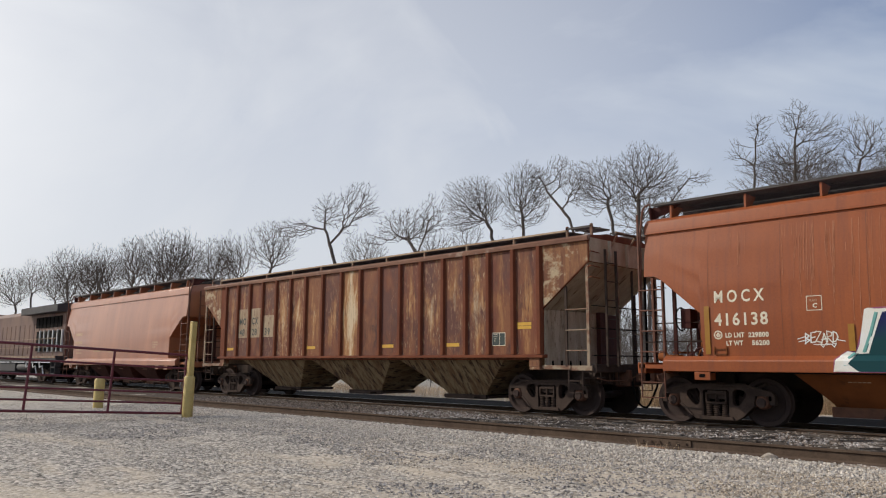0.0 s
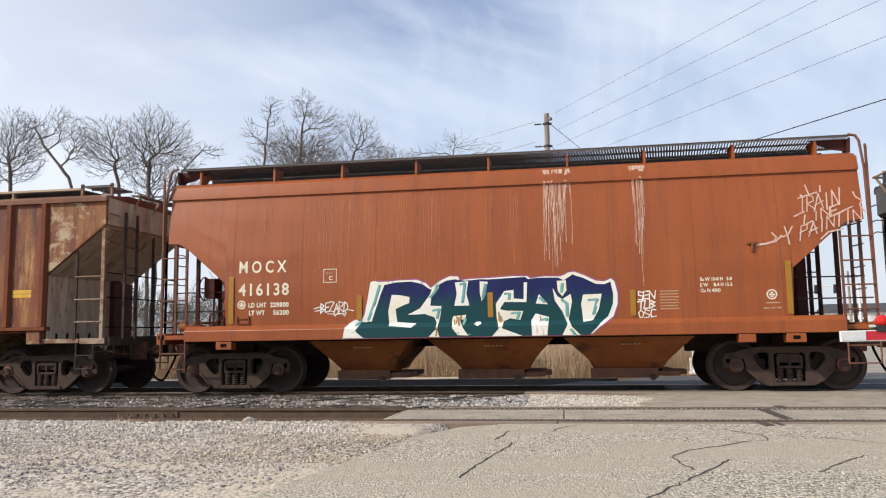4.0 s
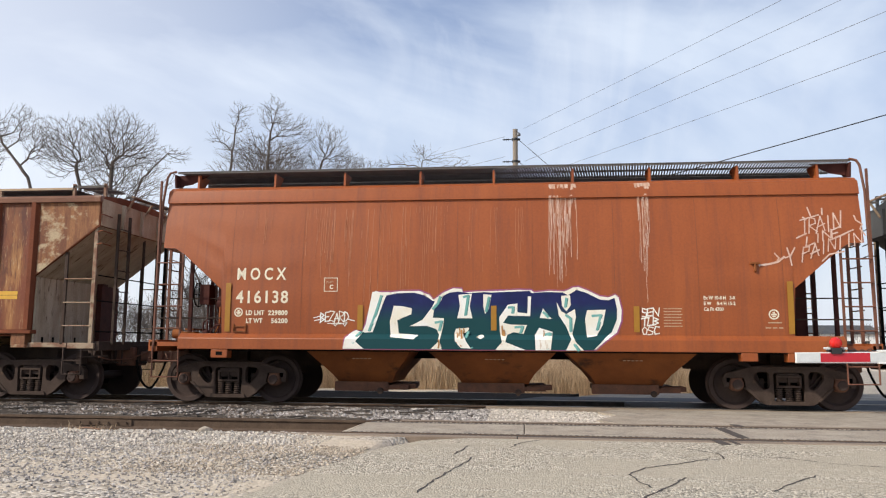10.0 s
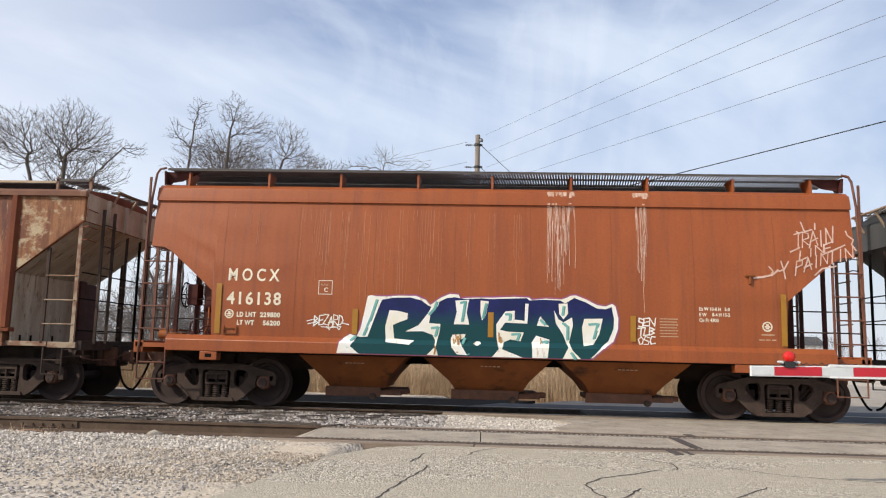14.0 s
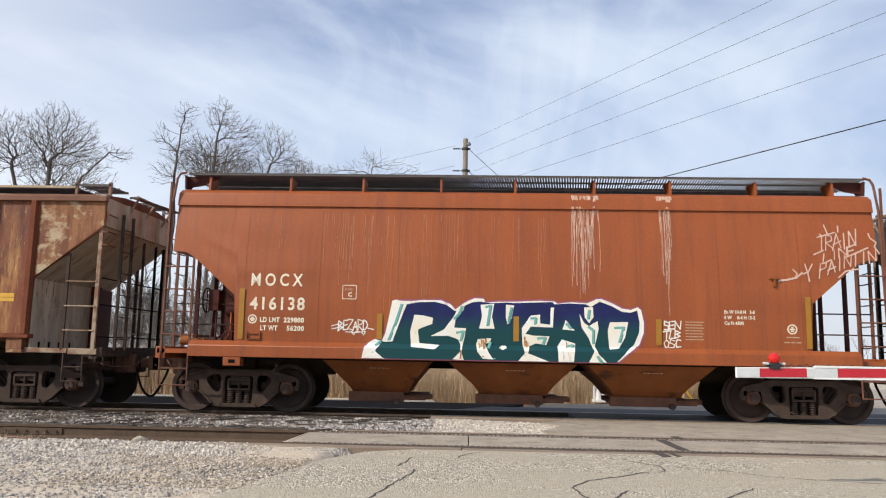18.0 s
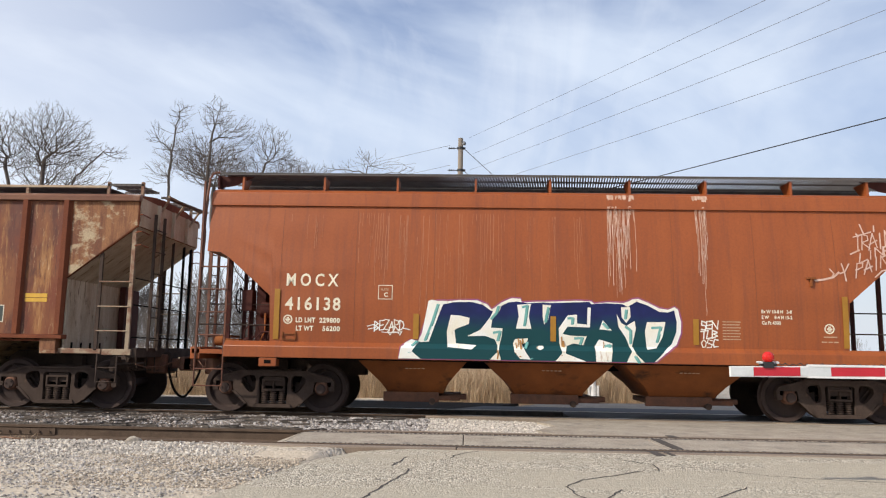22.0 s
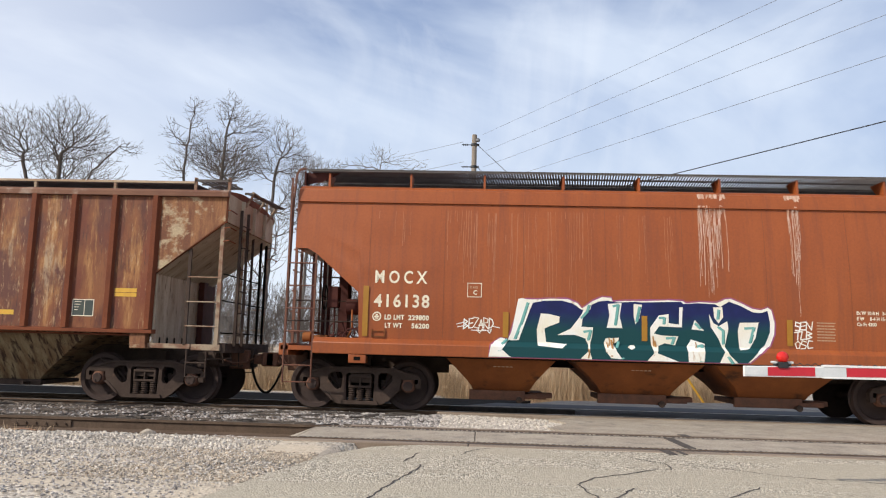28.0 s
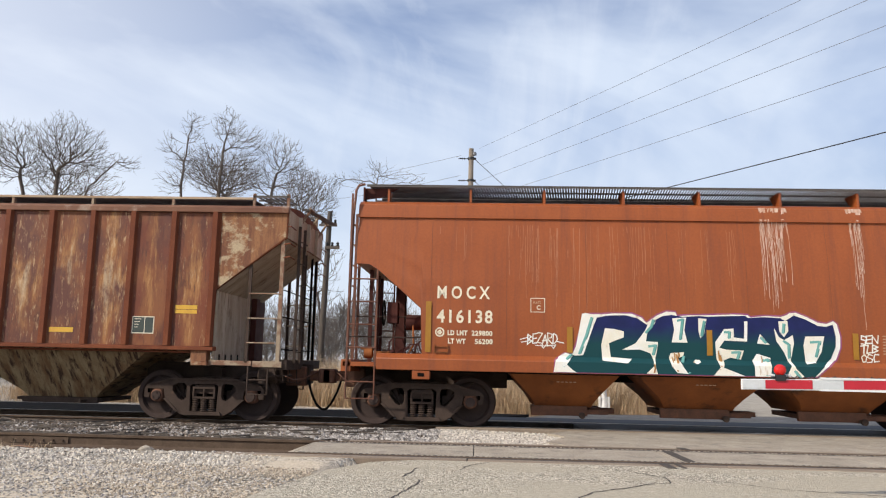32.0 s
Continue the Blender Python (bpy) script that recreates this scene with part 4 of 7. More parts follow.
    box = Shape().box(-0.10, 0.10, -1.04, -0.82, 0.52, 0.60).lathe([(0.001, -1.095), (0.07, -1.095), (0.085, -1.08), (0.105, -1.08), (0.125, -1.05), (0.13, -0.90)], (0, 0, 0.457), 'y', 20)
    wheel = Shape()
    tread = Shape()
    for s in (-1, 1):
        yo = s * 0.86
        wheel.lathe([(0.001, yo - s * 0.04), (0.10, yo - s * 0.035), (0.14, yo - s * 0.055), (0.22, yo - s * 0.085), (0.34, yo - s * 0.075), (0.375, yo - s * 0.01), (0.448, yo), (0.456, yo - s * 0.012),
                     (0.456, yo - s * 0.10), (0.482, yo - s * 0.115), (0.480, yo - s * 0.135), (0.37, yo - s * 0.14), (0.20, yo - s * 0.12), (0.10, yo - s * 0.15)], (0, 0, 0), 'y', 40)
        tread.lathe([(0.4555, yo - s * 0.004), (0.4582, yo - s * 0.012), (0.4582, yo - s * 0.095)], (0, 0, 0), 'y', 40)
    wheel.rod((0, -0.8, 0), (0, 0.8, 0), 0.085, 14)
    for i in range(3):
        a = 2 * math.pi * i / 3
        wheel.rod((0.055 * math.cos(a), -1.13, 0.055 * math.sin(a)), (0.055 * math.cos(a), -1.09, 0.055 * math.sin(a)), 0.02, 6)
    wheel.lathe([(0.001, -1.115), (0.085, -1.115), (0.09, -1.09)], (0, 0, 0), 'y', 16)
    brake = Shape()
    for s in (-1, 1):
        brake.rod((s * 0.41, -0.8, 0.5), (-s * 0.41, -0.8, 0.5), 0.02)
        brake.pipe([(s * 0.95, -0.95, 0.80), (s * 0.62, -0.90, 0.62), (s * 0.36, -0.90, 0.34)], 0.022, 6)
        brake.box(s * 0.41 - 0.04, s * 0.41 + 0.04, -0.86, -0.66, 0.36, 0.56)
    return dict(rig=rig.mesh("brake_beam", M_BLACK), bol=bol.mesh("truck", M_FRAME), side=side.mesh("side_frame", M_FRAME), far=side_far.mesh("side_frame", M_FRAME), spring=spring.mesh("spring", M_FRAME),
                box=box.mesh("bearing", M_RUSTGATE), wheel=wheel.mesh("wheelset", M_WHEEL), brake=brake.mesh("brake_rigging", M_TRUCK), tread=tread.mesh("wheel_tread", M_TREAD))


TM = truck_meshes()
WHEELSETS = []


def truck(car, x):
    t = part("truck", TM["bol"], None, car, "grimy cast-steel two-axle truck", at=pose(x, 0, 0))
    part("side_frame", TM["side"], None, t, bevel=0.012)
    part("side_frame", TM["far"], None, t)
    part("brake_rigging", TM["brake"], None, t)
    part("brake_beam", TM["rig"], None, t)
    for dx, y in ((-0.16, -1.0), (0.0, -1.015), (0.16, -1.0)):
        part("spring", TM["spring"], None, t, at=pose(dx, y, 0.16))
    for dx in (-0.9, 0.9):
        part("bearing", TM["box"], None, t, at=pose(dx, 0, 0), bevel=0.01)
        w = part("wheelset", TM["wheel"], None, t, "brown steel wheels with worn bright rims", at=pose(dx, 0, 0.457))
        WHEELSETS.append((w, dx))
    return t


def coupler(car, x, s):
    c = Shape().box(min(x, x + s * 0.62), max(x, x + s * 0.62), -0.10, 0.10, 0.76, 0.96)
    c.box(min(x + s * 0.40, x + s * 0.66), max(x + s * 0.40, x + s * 0.66), -0.17, 0.15, 0.72, 1.0)
    c.box(min(x - s * 0.3, x + s * 0.1), max(x - s * 0.3, x + s * 0.1), -0.28, 0.28, 0.66, 1.04)
    part("coupler", c, M_RUSTGATE, car, bevel=0.03)
    h = Shape()
    pts = []
    for k in range(15):
        u = k / 14
        pts.append((x + s * (0.17 + 0.32 * u), -0.30 - 0.06 * math.sin(math.pi * u), 0.78 - 0.56 * math.sin(math.pi * u / 2) ** 0.8))
    part("air_hose", h.pipe(pts, 0.024, 8), M_BLACK, car)
    part("uncoupling_lever", Shape().pipe([(x - s * 0.02, -1.4, 0.86), (x + s * 0.05, -1.1, 0.80), (x + s * 0.08, -0.4, 0.80), (x + s * 0.3, -0.12, 0.95)], 0.013, 6), M_RUSTGATE, car)


def shell(stations, profile, top, inset=0.0):
    """Side sheets, end slopes and roof of a hopper. stations: (x, z of the lower edge); profile: z -> half width; top: (half width, z) of the roof."""
    s = Shape()
    zs = 14
    zt = top[0][1]
    rings = []
    for x, zb in stations:
        col = [zb + (zt - zb) * i / zs for i in range(zs + 1)]
        ring = [(x, -profile(z), z) for z in col] + [(x, -y, z) for y, z in top[1:]] + [(x, y, z) for y, z in reversed(top[1:])] + [(x, profile(z), z) for z in reversed(col)]
        rings.append(ring)
    k = len(rings[0])
    v, f = [p for r in rings for p in r], []
    for j in range(len(rings) - 1):
        for i in range(k):
            f.append((j * k + i, j * k + (i + 1) % k, (j + 1) * k + (i + 1) % k, (j + 1) * k + i))
    f += [tuple(range(k)), tuple(range((len(rings) - 1) * k, len(rings) * k))]
    return s.add(v, f)


def lettering(body, words, x, z, height, surf, material, label="", squeeze=1.0, weight=0.0, spacing=1.0, name="lettering"):
    """Letters in the built-in font, laid on the car's side; x and z of their lower left corner."""
    cu = bpy.data.curves.new("letters", 'FONT')
    cu.body, cu.size, cu.offset, cu.space_character, cu.resolution_u = words, height / 0.70, weight, spacing, 3
    tmp = bpy.data.objects.new("letters", cu)
    scene.collection.objects.link(tmp)
    bpy.context.view_layer.update()
    me = bpy.data.meshes.new_from_object(tmp.evaluated_get(bpy.context.evaluated_depsgraph_get()))
    bpy.data.objects.remove(tmp)
    bpy.data.curves.remove(cu)
    for v in me.vertices:
        px, pz = x + v.co.x * squeeze, z + v.co.y
        v.co = (px, -surf(pz) - 0.004, pz)
    me.materials.clear()
    me.materials.append(material)
    me.name = name
    if height < 0.2:
        return tagged(part(name, me, None, body, label or "small cream stencil"), kind="stuff")
    # each large glyph is a part of its own
    bm = bmesh.new()
    bm.from_mesh(me)
    left = set(bm.verts)
    while left:
        todo, glyph = [left.pop()], []
        while todo:
            v = todo.pop()
            glyph.append(v)
            for e in v.link_edges:
                o = e.other_vert(v)
                if o in left:
                    left.remove(o)
                    todo.append(o)
        index = {v: i for i, v in enumerate(glyph)}
        faces = {f for v in glyph for f in v.link_faces}
        one = quick("letter", [tuple(v.co) for v in glyph], [tuple(index[v] for v in f.verts) for f in sorted(faces, key=lambda f: f.index)], material)
        part("letter", one, None, body, label)
    bm.free()


def painted(name, outline, surf, lift, material, parent, label="", cuts=(1.235, 1.325, 1.6, 2.2, 2.8, 3.4)):
    """A flat coat of paint with the given outline (x, z) that follows the car's side."""
    bm = bmesh.new()
    vs = [bm.verts.new((x, 0, z)) for x, z in outline]
    for tri in tessellate_polygon([[Vector((x, z, 0)) for x, z in outline]]):
        bm.faces.new([vs[i] for i in tri])
    for z in cuts:
        bmesh.ops.bisect_plane(bm, geom=bm.verts[:] + bm.edges[:] + bm.faces[:], plane_co=(0, 0, z), plane_no=(0, 0, 1))
    for v in bm.verts:
        v.co.y = -surf(v.co.z) - lift
    bmesh.ops.recalc_face_normals(bm, faces=bm.faces)
    me = bpy.data.meshes.new(name)
    bm.to_mesh(me)
    bm.free()
    me.materials.append(material)
    return part(name, me, None, parent, label)


def rect(x0, x1, z0, z1):
    return [(x0, z0), (x1, z0), (x1, z1), (x0, z1)]


def ribbon(shape, points, width, surf, lift):
    """A brush stroke through points (x, z) on the car's side."""
    for (x0, z0), (x1, z1) in zip(points, points[1:]):
        d = math.hypot(x1 - x0, z1 - z0) or 1e-3
        ox, oz = -(z1 - z0) / d * width / 2, (x1 - x0) / d * width / 2
        ex, ez = (x1 - x0) / d * width * 0.35, (z1 - z0) / d * width * 0.35
        q = [(x0 + ox - ex, z0 + oz - ez), (x0 - ox - ex, z0 - oz - ez), (x1 - ox + ex, z1 - oz + ez), (x1 + ox + ex, z1 + oz + ez)]
        up = lift + 0.00012 * (len(shape.f) % 12)
        shape.add([(x, -surf(z) - up, z) for x, z in q], [(0, 1, 2, 3)])


STROKES = {'T': [[(0, .95), (1, 1.05)], [(.5, 1), (.45, 0)]], 'R': [[(.1, 0), (.1, 1), (.8, .85), (.75, .55), (.1, .45), (.95, -.05)]], 'A': [[(0, 0), (.5, 1), (.95, 0)], [(.1, .38), (.9, .45)]],
           'I': [[(.5, 1), (.45, 0)]], 'N': [[(.1, 0), (.12, 1), (.85, 0), (.92, 1)]], 'L': [[(.2, 1), (.1, 0), (.95, .12)]], 'E': [[(.95, 1), (.1, .95), (.1, 0), (.95, .05)], [(.1, .5), (.75, .55)]],
           'P': [[(.1, -.1), (.15, 1), (.9, .85), (.8, .5), (.1, .42)]], 'S': [[(.9, .9), (.2, 1), (.15, .6), (.85, .4), (.8, 0), (.1, .05)]], 'C': [[(.9, .9), (.3, 1), (.1, .5), (.3, 0), (.95, .1)]],
           'O': [[(.5, 1), (.1, .6), (.3, 0), (.8, .1), (.9, .7), (.5, 1)]], 'X': [[(0, 0), (1, 1)], [(0, 1), (.9, 0)]], 'B': [[(.1, 0), (.1, 1), (.8, .8), (.2, .55), (.9, .3), (.1, 0)]], 'D': [[(.1, 0), (.15, 1), (.75, .85), (.92, .4), (.6, .02), (.1, 0)]], 'Z': [[(.05, 1), (.95, .95), (.05, .05), (1, 0)]]}


def scrawl(shape, x0, x1, z0, z1, marks, width, surf, seed, slant=0.0):
    """Hasty sprayed strokes, one cluster for each letter."""
    r = random.Random(seed)
    w = (x1 - x0) / len(marks)
    for i, ch in enumerate(marks):
        a, up = x0 + i * w, r.uniform(-0.12, 0.12)
        for line in STROKES[ch]:
            pts = [(a + w * (u * 1.12 + r.uniform(-.08, .08)), v + up + r.uniform(-.05, .05)) for u, v in line]
            ribbon(shape, [(x + 0.08 * v * w, z0 + (z1 - z0) * v + slant * (x - x0)) for x, v in pts], width * r.uniform(0.8, 1.15), surf, 0.006)


def ladder(car, x0, x1, y, z0, z1, step, material, name="ladder", w=0.045, first=None, n0=None):
    """Two uprights with round rungs."""
    s = Shape().box(x0 - w / 2, x0 + w / 2, y - 0.01, y + 0.03, z0, n0 or z1).box(x1 - w / 2, x1 + w / 2, y - 0.01, y + 0.03, z0, z1)
    ob = part(name, s, material, car)
    z = first if first else z0 + step * 0.6
    while z < min(n0 or z1, z1) - 0.05:
        part("rung", Shape().rod((x0, y - 0.02, z), (x1, y - 0.02, z), 0.014, 8), material, ob)
        z += step
    return ob


def end_ladder(car, x, s, y0, y1, z0, z1, step, material):
    """A ladder across the end of a car, with bent grab rungs."""
    up = Shape().box(x - 0.025, x + 0.025, y0 - 0.02, y0 + 0.02, z0, z1).box(x - 0.025, x + 0.025, y1 - 0.02, y1 + 0.02, z0, z1)
    ob = part("end_ladder", up, material, car)
    z = z0 + step * 0.5
    while z < z1 - 0.05:
        part("rung", Shape().pipe([(x, y0, z), (x + s * 0.06, y0 + 0.03, z), (x + s * 0.06, y1 - 0.03, z), (x, y1, z)], 0.013, 6), material, ob)
        z += step


def stirrup(car, x0, x1, y, z0, z1, material):
    part("stirrup_step", Shape().pipe([(x0, y, z1), (x0, y, z0), (x1, y, z0), (x1, y, z1)], 0.018, 6).pipe([(x0, y, (z0 + z1) / 2), (x1, y, (z0 + z1) / 2)], 0.014, 6), material, car)


def grating(x0, x1, y0, y1, z, pitch=0.052):
    """An open walkway: edge bars and slanting slats."""
    s = Shape().box(x0, x1, y0, y0 + 0.012, z - 0.045, z).box(x0, x1, y1 - 0.012, y1, z - 0.045, z).box(x0, x1, (y0 + y1) / 2 - 0.006, (y0 + y1) / 2 + 0.006, z - 0.04, z - 0.004)
    n = int((x1 - x0) / pitch)
    for i in range(n):
        x = x0 + (i + 0.5) * pitch
        k = 0.13 * (y1 - y0)
        s.hull([(x, y0, z - 0.03), (x + 0.022, y0, z - 0.03), (x + 0.022 + k, y1, z - 0.03), (x + k, y1, z - 0.03)], [(x + 0.010, y0, z - 0.004), (x + 0.032, y0, z - 0.004), (x + 0.032 + k, y1, z - 0.004), (x + 0.010 + k, y1, z - 0.004)])
    return s


# ---- curved-side orange hopper ----
def side_a(z):
    """Half width of the curved-side car at height z, its sill included."""
    pts = ((0.9, 1.62), (1.235, 1.62), (1.325, 1.515), (1.6, 1.525), (2.2, 1.525), (2.8, 1.49), (3.4, 1.42), (3.84, 1.345), (3.86, 1.385), (4.12, 1.33))
    for (a, p), (b, q) in zip(pts, pts[1:]):
        if z <= b:
            return p + (q - p) * max(0.0, (z - a)) / (b - a)
    return pts[-1][1]


def wall_a(z):
    return side_a(max(z, 1.33)) if z < 3.85 else 1.345 - 0.1 * (z - 3.85)


def build_curved_hopper(label, paint, under, at, group):
    car = thing("covered_hopper", label, "railway car", at, group)
    st = [(-6.46, 2.97), (-6.22, 2.96), (-6.05, 2.86), (-5.24, 2.16), (-5.20, 1.30), (-2.6, 1.30), (0, 1.30), (2.6, 1.30), (5.20, 1.30), (5.24, 2.16), (6.05, 2.86), (6.22, 2.96), (6.46, 2.97)]
    body = part("body", shell(st, wall_a, [(1.33, 4.1), (1.25, 4.18), (0.9, 4.27), (0.45, 4.32)]), paint, car)
    for s in (-1, 1):
        part("side_sill", Shape().slab([(s * 1.40, 1.03), (s * 1.62, 1.03), (s * 1.62, 1.235), (s * 1.515, 1.325), (s * 1.40, 1.325)], 'x', -6.02, 6.02), paint, car, bevel=0.01)
        # thin black strip along the underside of the sill
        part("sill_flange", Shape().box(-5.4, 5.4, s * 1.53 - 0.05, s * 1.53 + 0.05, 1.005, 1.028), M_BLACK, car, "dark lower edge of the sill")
        part("eave_rail", Shape().slab([(s * 1.34, 3.86), (s * 1.385, 3.862), (s * 1.375, 3.95), (s * 1.335, 4.12), (s * 1.28, 4.14), (s * 1.30, 3.9)], 'x', -6.47, 6.47), paint, car, bevel=0.008)
        for x in (-5.93, -4.36, -2.96, -1.47, -0.06, 1.43, 2.85, 4.43, 5.84):
            part("walkway_bracket", Shape().slab([(s * 1.22, 4.18), (s * 1.20, 4.46), (s * 0.72, 4.46), (s * 0.95, 4.25)], 'x', x - 0.02, x + 0.02), paint, car)
        tagged(part("running_board", grating(-6.35, 6.4, min(s * 0.2, s * 1.25), max(s * 0.2, s * 1.25), 4.53), M_GRATE, car, "dark steel grating walkway"), kind="stuff")
        for s2 in (-1, 1):
            part("end_bracket", Shape().slab([(s * 1.26, 4.47), (s * 0.70, 4.47), (s * 0.95, 4.26), (s * 1.22, 4.20)], 'x', s2 * 6.40 - 0.015, s2 * 6.40 + 0.015).slab([(s2 * 6.42, 4.48), (s2 * 5.75, 4.48), (s2 * 6.1, 4.30), (s2 * 6.36, 4.26)], 'y', s * 1.10 - 0.012, s * 1.10 + 0.012), M_MAROON, car)
    part("hatch_trough", Shape().box(-6.2, 6.2, -0.17, 0.17, 4.28, 4.50), M_GRATE, car, "dark continuous roof hatch", bevel=0.02)
    for s in (-1, 1):
        part("end_platform", Shape().box(min(s * 5.2, s * 6.65), max(s * 5.2, s * 6.65), -1.45, 1.45, 1.08, 1.16), paint, car)
        part("end_sill", Shape().box(min(s * 6.5, s * 6.68), max(s * 6.5, s * 6.68), -1.45, 1.45, 0.98, 1.2), paint, car, bevel=0.01)
        part("centre_sill", Shape().box(min(s * 3.6, s * 6.7), max(s * 3.6, s * 6.7), -0.18, 0.18, 0.70, 1.08), M_TRUCK, car)
        for y in (-1.46, 1.43):
            x0, x1 = s * 6.06, s * 6.58
            ladder(car, x0, x1, y, 1.1, 4.3, 0.42, M_LADDER, n0=2.86, first=1.42, w=0.035)
            part("corner_post", Shape().pipe([(s * 6.58, y + 0.01, 1.1), (s * 6.56, y * 0.95, 3.9), (s * 6.545, y * 0.88, 4.40), (s * 6.50, y * 0.865, 4.50), (s * 6.38, y * 0.86, 4.53)], 0.024, 8), M_LADDER, car)
            stirrup(car, x0, x1, y - 0.01, 0.50, 1.1, M_LADDER)
        end_ladder(car, s * 6.56, s, -0.95, -0.5, 1.2, 4.0, 0.40, M_LADDER)
        for y in (-0.5, 0.55, 1.1):
            part("end_post", Shape().box(s * 6.3 - 0.035, s * 6.3 + 0.035, y - 0.03, y + 0.03, 1.1, 3.0), M_MAROON, car)
        part("shear_post", Shape().box(s * 5.75 - 0.09, s * 5.75 + 0.09, -0.22, 0.22, 1.1, 2.66), M_MAROON, car, "dark maroon end post")
        coupler(car, s * 6.7, s)
        truck(car, s * 5.21)
        pad = part("jacking_pad", Shape().box(s * 5.2 - 0.16, s * 5.2 + 0.16, -1.61, -1.38, 0.87, 1.025), paint, car, bevel=0.008)
        # flat black plate painted as the dark inside of the slot
        part("jack_slot", Shape().box(s * 5.2 - 0.06, s * 5.2 + 0.06, -1.614, -1.60, 0.92, 0.985), M_BLACK, pad)
    part("jacking_pad", Shape().box(4.26, 4.54, -1.61, -1.38, 0.88, 1.025), paint, car, bevel=0.008)
    for s in (-1, 1):
        part("handrail", Shape().pipe([(s * 5.24, -1.3, 1.62), (s * 6.3, -1.3, 1.62), (s * 6.62, -1.2, 1.62)], 0.013, 6).pipe([(s * 5.24, -0.9, 2.02), (s * 6.62, -0.9, 2.02)], 0.013, 6), M_TRUCK, car)
    # three discharge bays
    for i, (a, b, c, d) in enumerate(((-3.62, -3.12, -2.02, -1.58), (-1.30, -0.72, 0.60, 1.10), (1.22, 1.80, 3.08, 3.60))):
        rows = ((1.03, a, d, 1.36), (0.60, a + (b - a) * 0.82, d - (d - c) * 0.82, 0.98), (0.46, b, c, 0.80), (0.40, b + 0.02, c - 0.02, 0.74))
        v, f = [], []
        for z, x0, x1, y in rows:
            v += [(x0, -y, z), (x1, -y, z), (x1, y, z), (x0, y, z)]
        for j in range(3):
            f += [(4 * j + k, 4 * j + (k + 1) % 4, 4 * j + 4 + (k + 1) % 4, 4 * j + 4 + k) for k in range(4)]
        f += [(0, 1, 2, 3), (12, 13, 14, 15)]
        bay = part("hopper_bay", Shape().add(v, f), under, car, "rust-brown funnel-shaped discharge bay", bevel=0.012)
        g = Shape().box(b + 0.04, c + 0.30, -0.76, 0.76, 0.27, 0.36).box(b - 0.05, c - 0.1, -0.80, -0.70, 0.24, 0.42).box(c - 0.05, c + 0.42, -0.66, -0.3, 0.29, 0.38)
        part("discharge_gate", g, M_RUSTGATE, bay, bevel=0.01)
        part("gate_shaft", Shape().rod((c - 0.22, -0.98, 0.26), (c - 0.22, 0.8, 0.26), 0.035, 10).lathe([(0.035, -0.98), (0.06, -0.98), (0.06, -0.92), (0.035, -0.92)], (c - 0.22, 0, 0.26), 'y', 12), M_TRUCK, bay)
        for k in range(5):
            xk = (b + c) / 2 - 0.16 + k * 0.075
            part("stencil_mark", Shape().box(xk, xk + 0.05, -1.235, -1.205, 0.862, 0.878), M_CHALK, bay)
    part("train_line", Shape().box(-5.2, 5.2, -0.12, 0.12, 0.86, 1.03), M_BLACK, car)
    return car, body


XA, XB, XC, XE = -1.82, -18.25, -34.95, 14.7
car_a, body_a = build_curved_hopper("orange curved-side covered hopper car with large spray-painted letters", M_ORANGE, M_UNDER, pose(XA, YC, 0), "freight train")

# weld seams
seams = Shape()
for i, x in enumerate((-5.06, -3.67, -2.22, -0.73, 0.66, 2.13, 3.60, 5.05)):
    for k in range(10):
        z0, z1 = 1.36 + k * 0.245, 1.36 + (k + 1) * 0.245
        seams.add([(x - 0.004, -side_a(z0) - 0.003, z0), (x + 0.004, -side_a(z0) - 0.003, z0), (x + 0.004, -side_a(z1) - 0.003, z1), (x - 0.004, -side_a(z1) - 0.003, z1)], [(0, 1, 2, 3)])
tagged(part("weld_seams", seams, M_SEAM, body_a, "thin dark vertical weld seams"), kind="stuff")

lettering(body_a, "MOCX", -4.95, 2.345, 0.225, side_a, M_WHITE, "large cream reporting letters", 0.78, 0.006, 1.55)
lettering(body_a, "416138", -4.94, 1.905, 0.225, side_a, M_WHITE, "large cream car number", 0.92, 0.007, 1.18)
lettering(body_a, "LD LMT", -4.74, 1.675, 0.085, side_a, M_WHITE, "", 0.82, 0.005, 1.1)
lettering(body_a, "229800", -4.30, 1.675, 0.085, side_a, M_WHITE, "", 0.95, 0.005, 1.1)
lettering(body_a, "LT WT", -4.73, 1.525, 0.085, side_a, M_WHITE, "", 0.82, 0.005, 1.1)
lettering(body_a, "56200", -4.24, 1.525, 0.085, side_a, M_WHITE, "", 0.98, 0.005, 1.1)
lettering(body_a, "Ex W 10-8 H   3-8", 3.67, 1.965, 0.058, side_a, M_WHITE, "", 0.86, 0.003)
lettering(body_a, "E W     8-4 H 15-2", 3.67, 1.865, 0.058, side_a, M_WHITE, "", 0.86, 0.003)
lettering(body_a, "Cu Ft 4300", 3.67, 1.765, 0.058, side_a, M_WHITE, "", 0.9, 0.003)
lettering(body_a, "PLATE", -3.19, 2.275, 0.04, side_a, M_CHALK, "", 0.9, 0.001)
lettering(body_a, "C", -3.13, 2.165, 0.075, side_a, M_WHITE, "", 1.0, 0.003)
frame_box = Shape()
for q in ([(-3.23, 2.12), (-2.98, 2.12), (-2.98, 2.37), (-3.23, 2.37), (-3.23, 2.12)],):
    ribbon(frame_box, q, 0.012, side_a, 0.004)
part("lettering_frame", frame_box, M_WHITE, body_a)


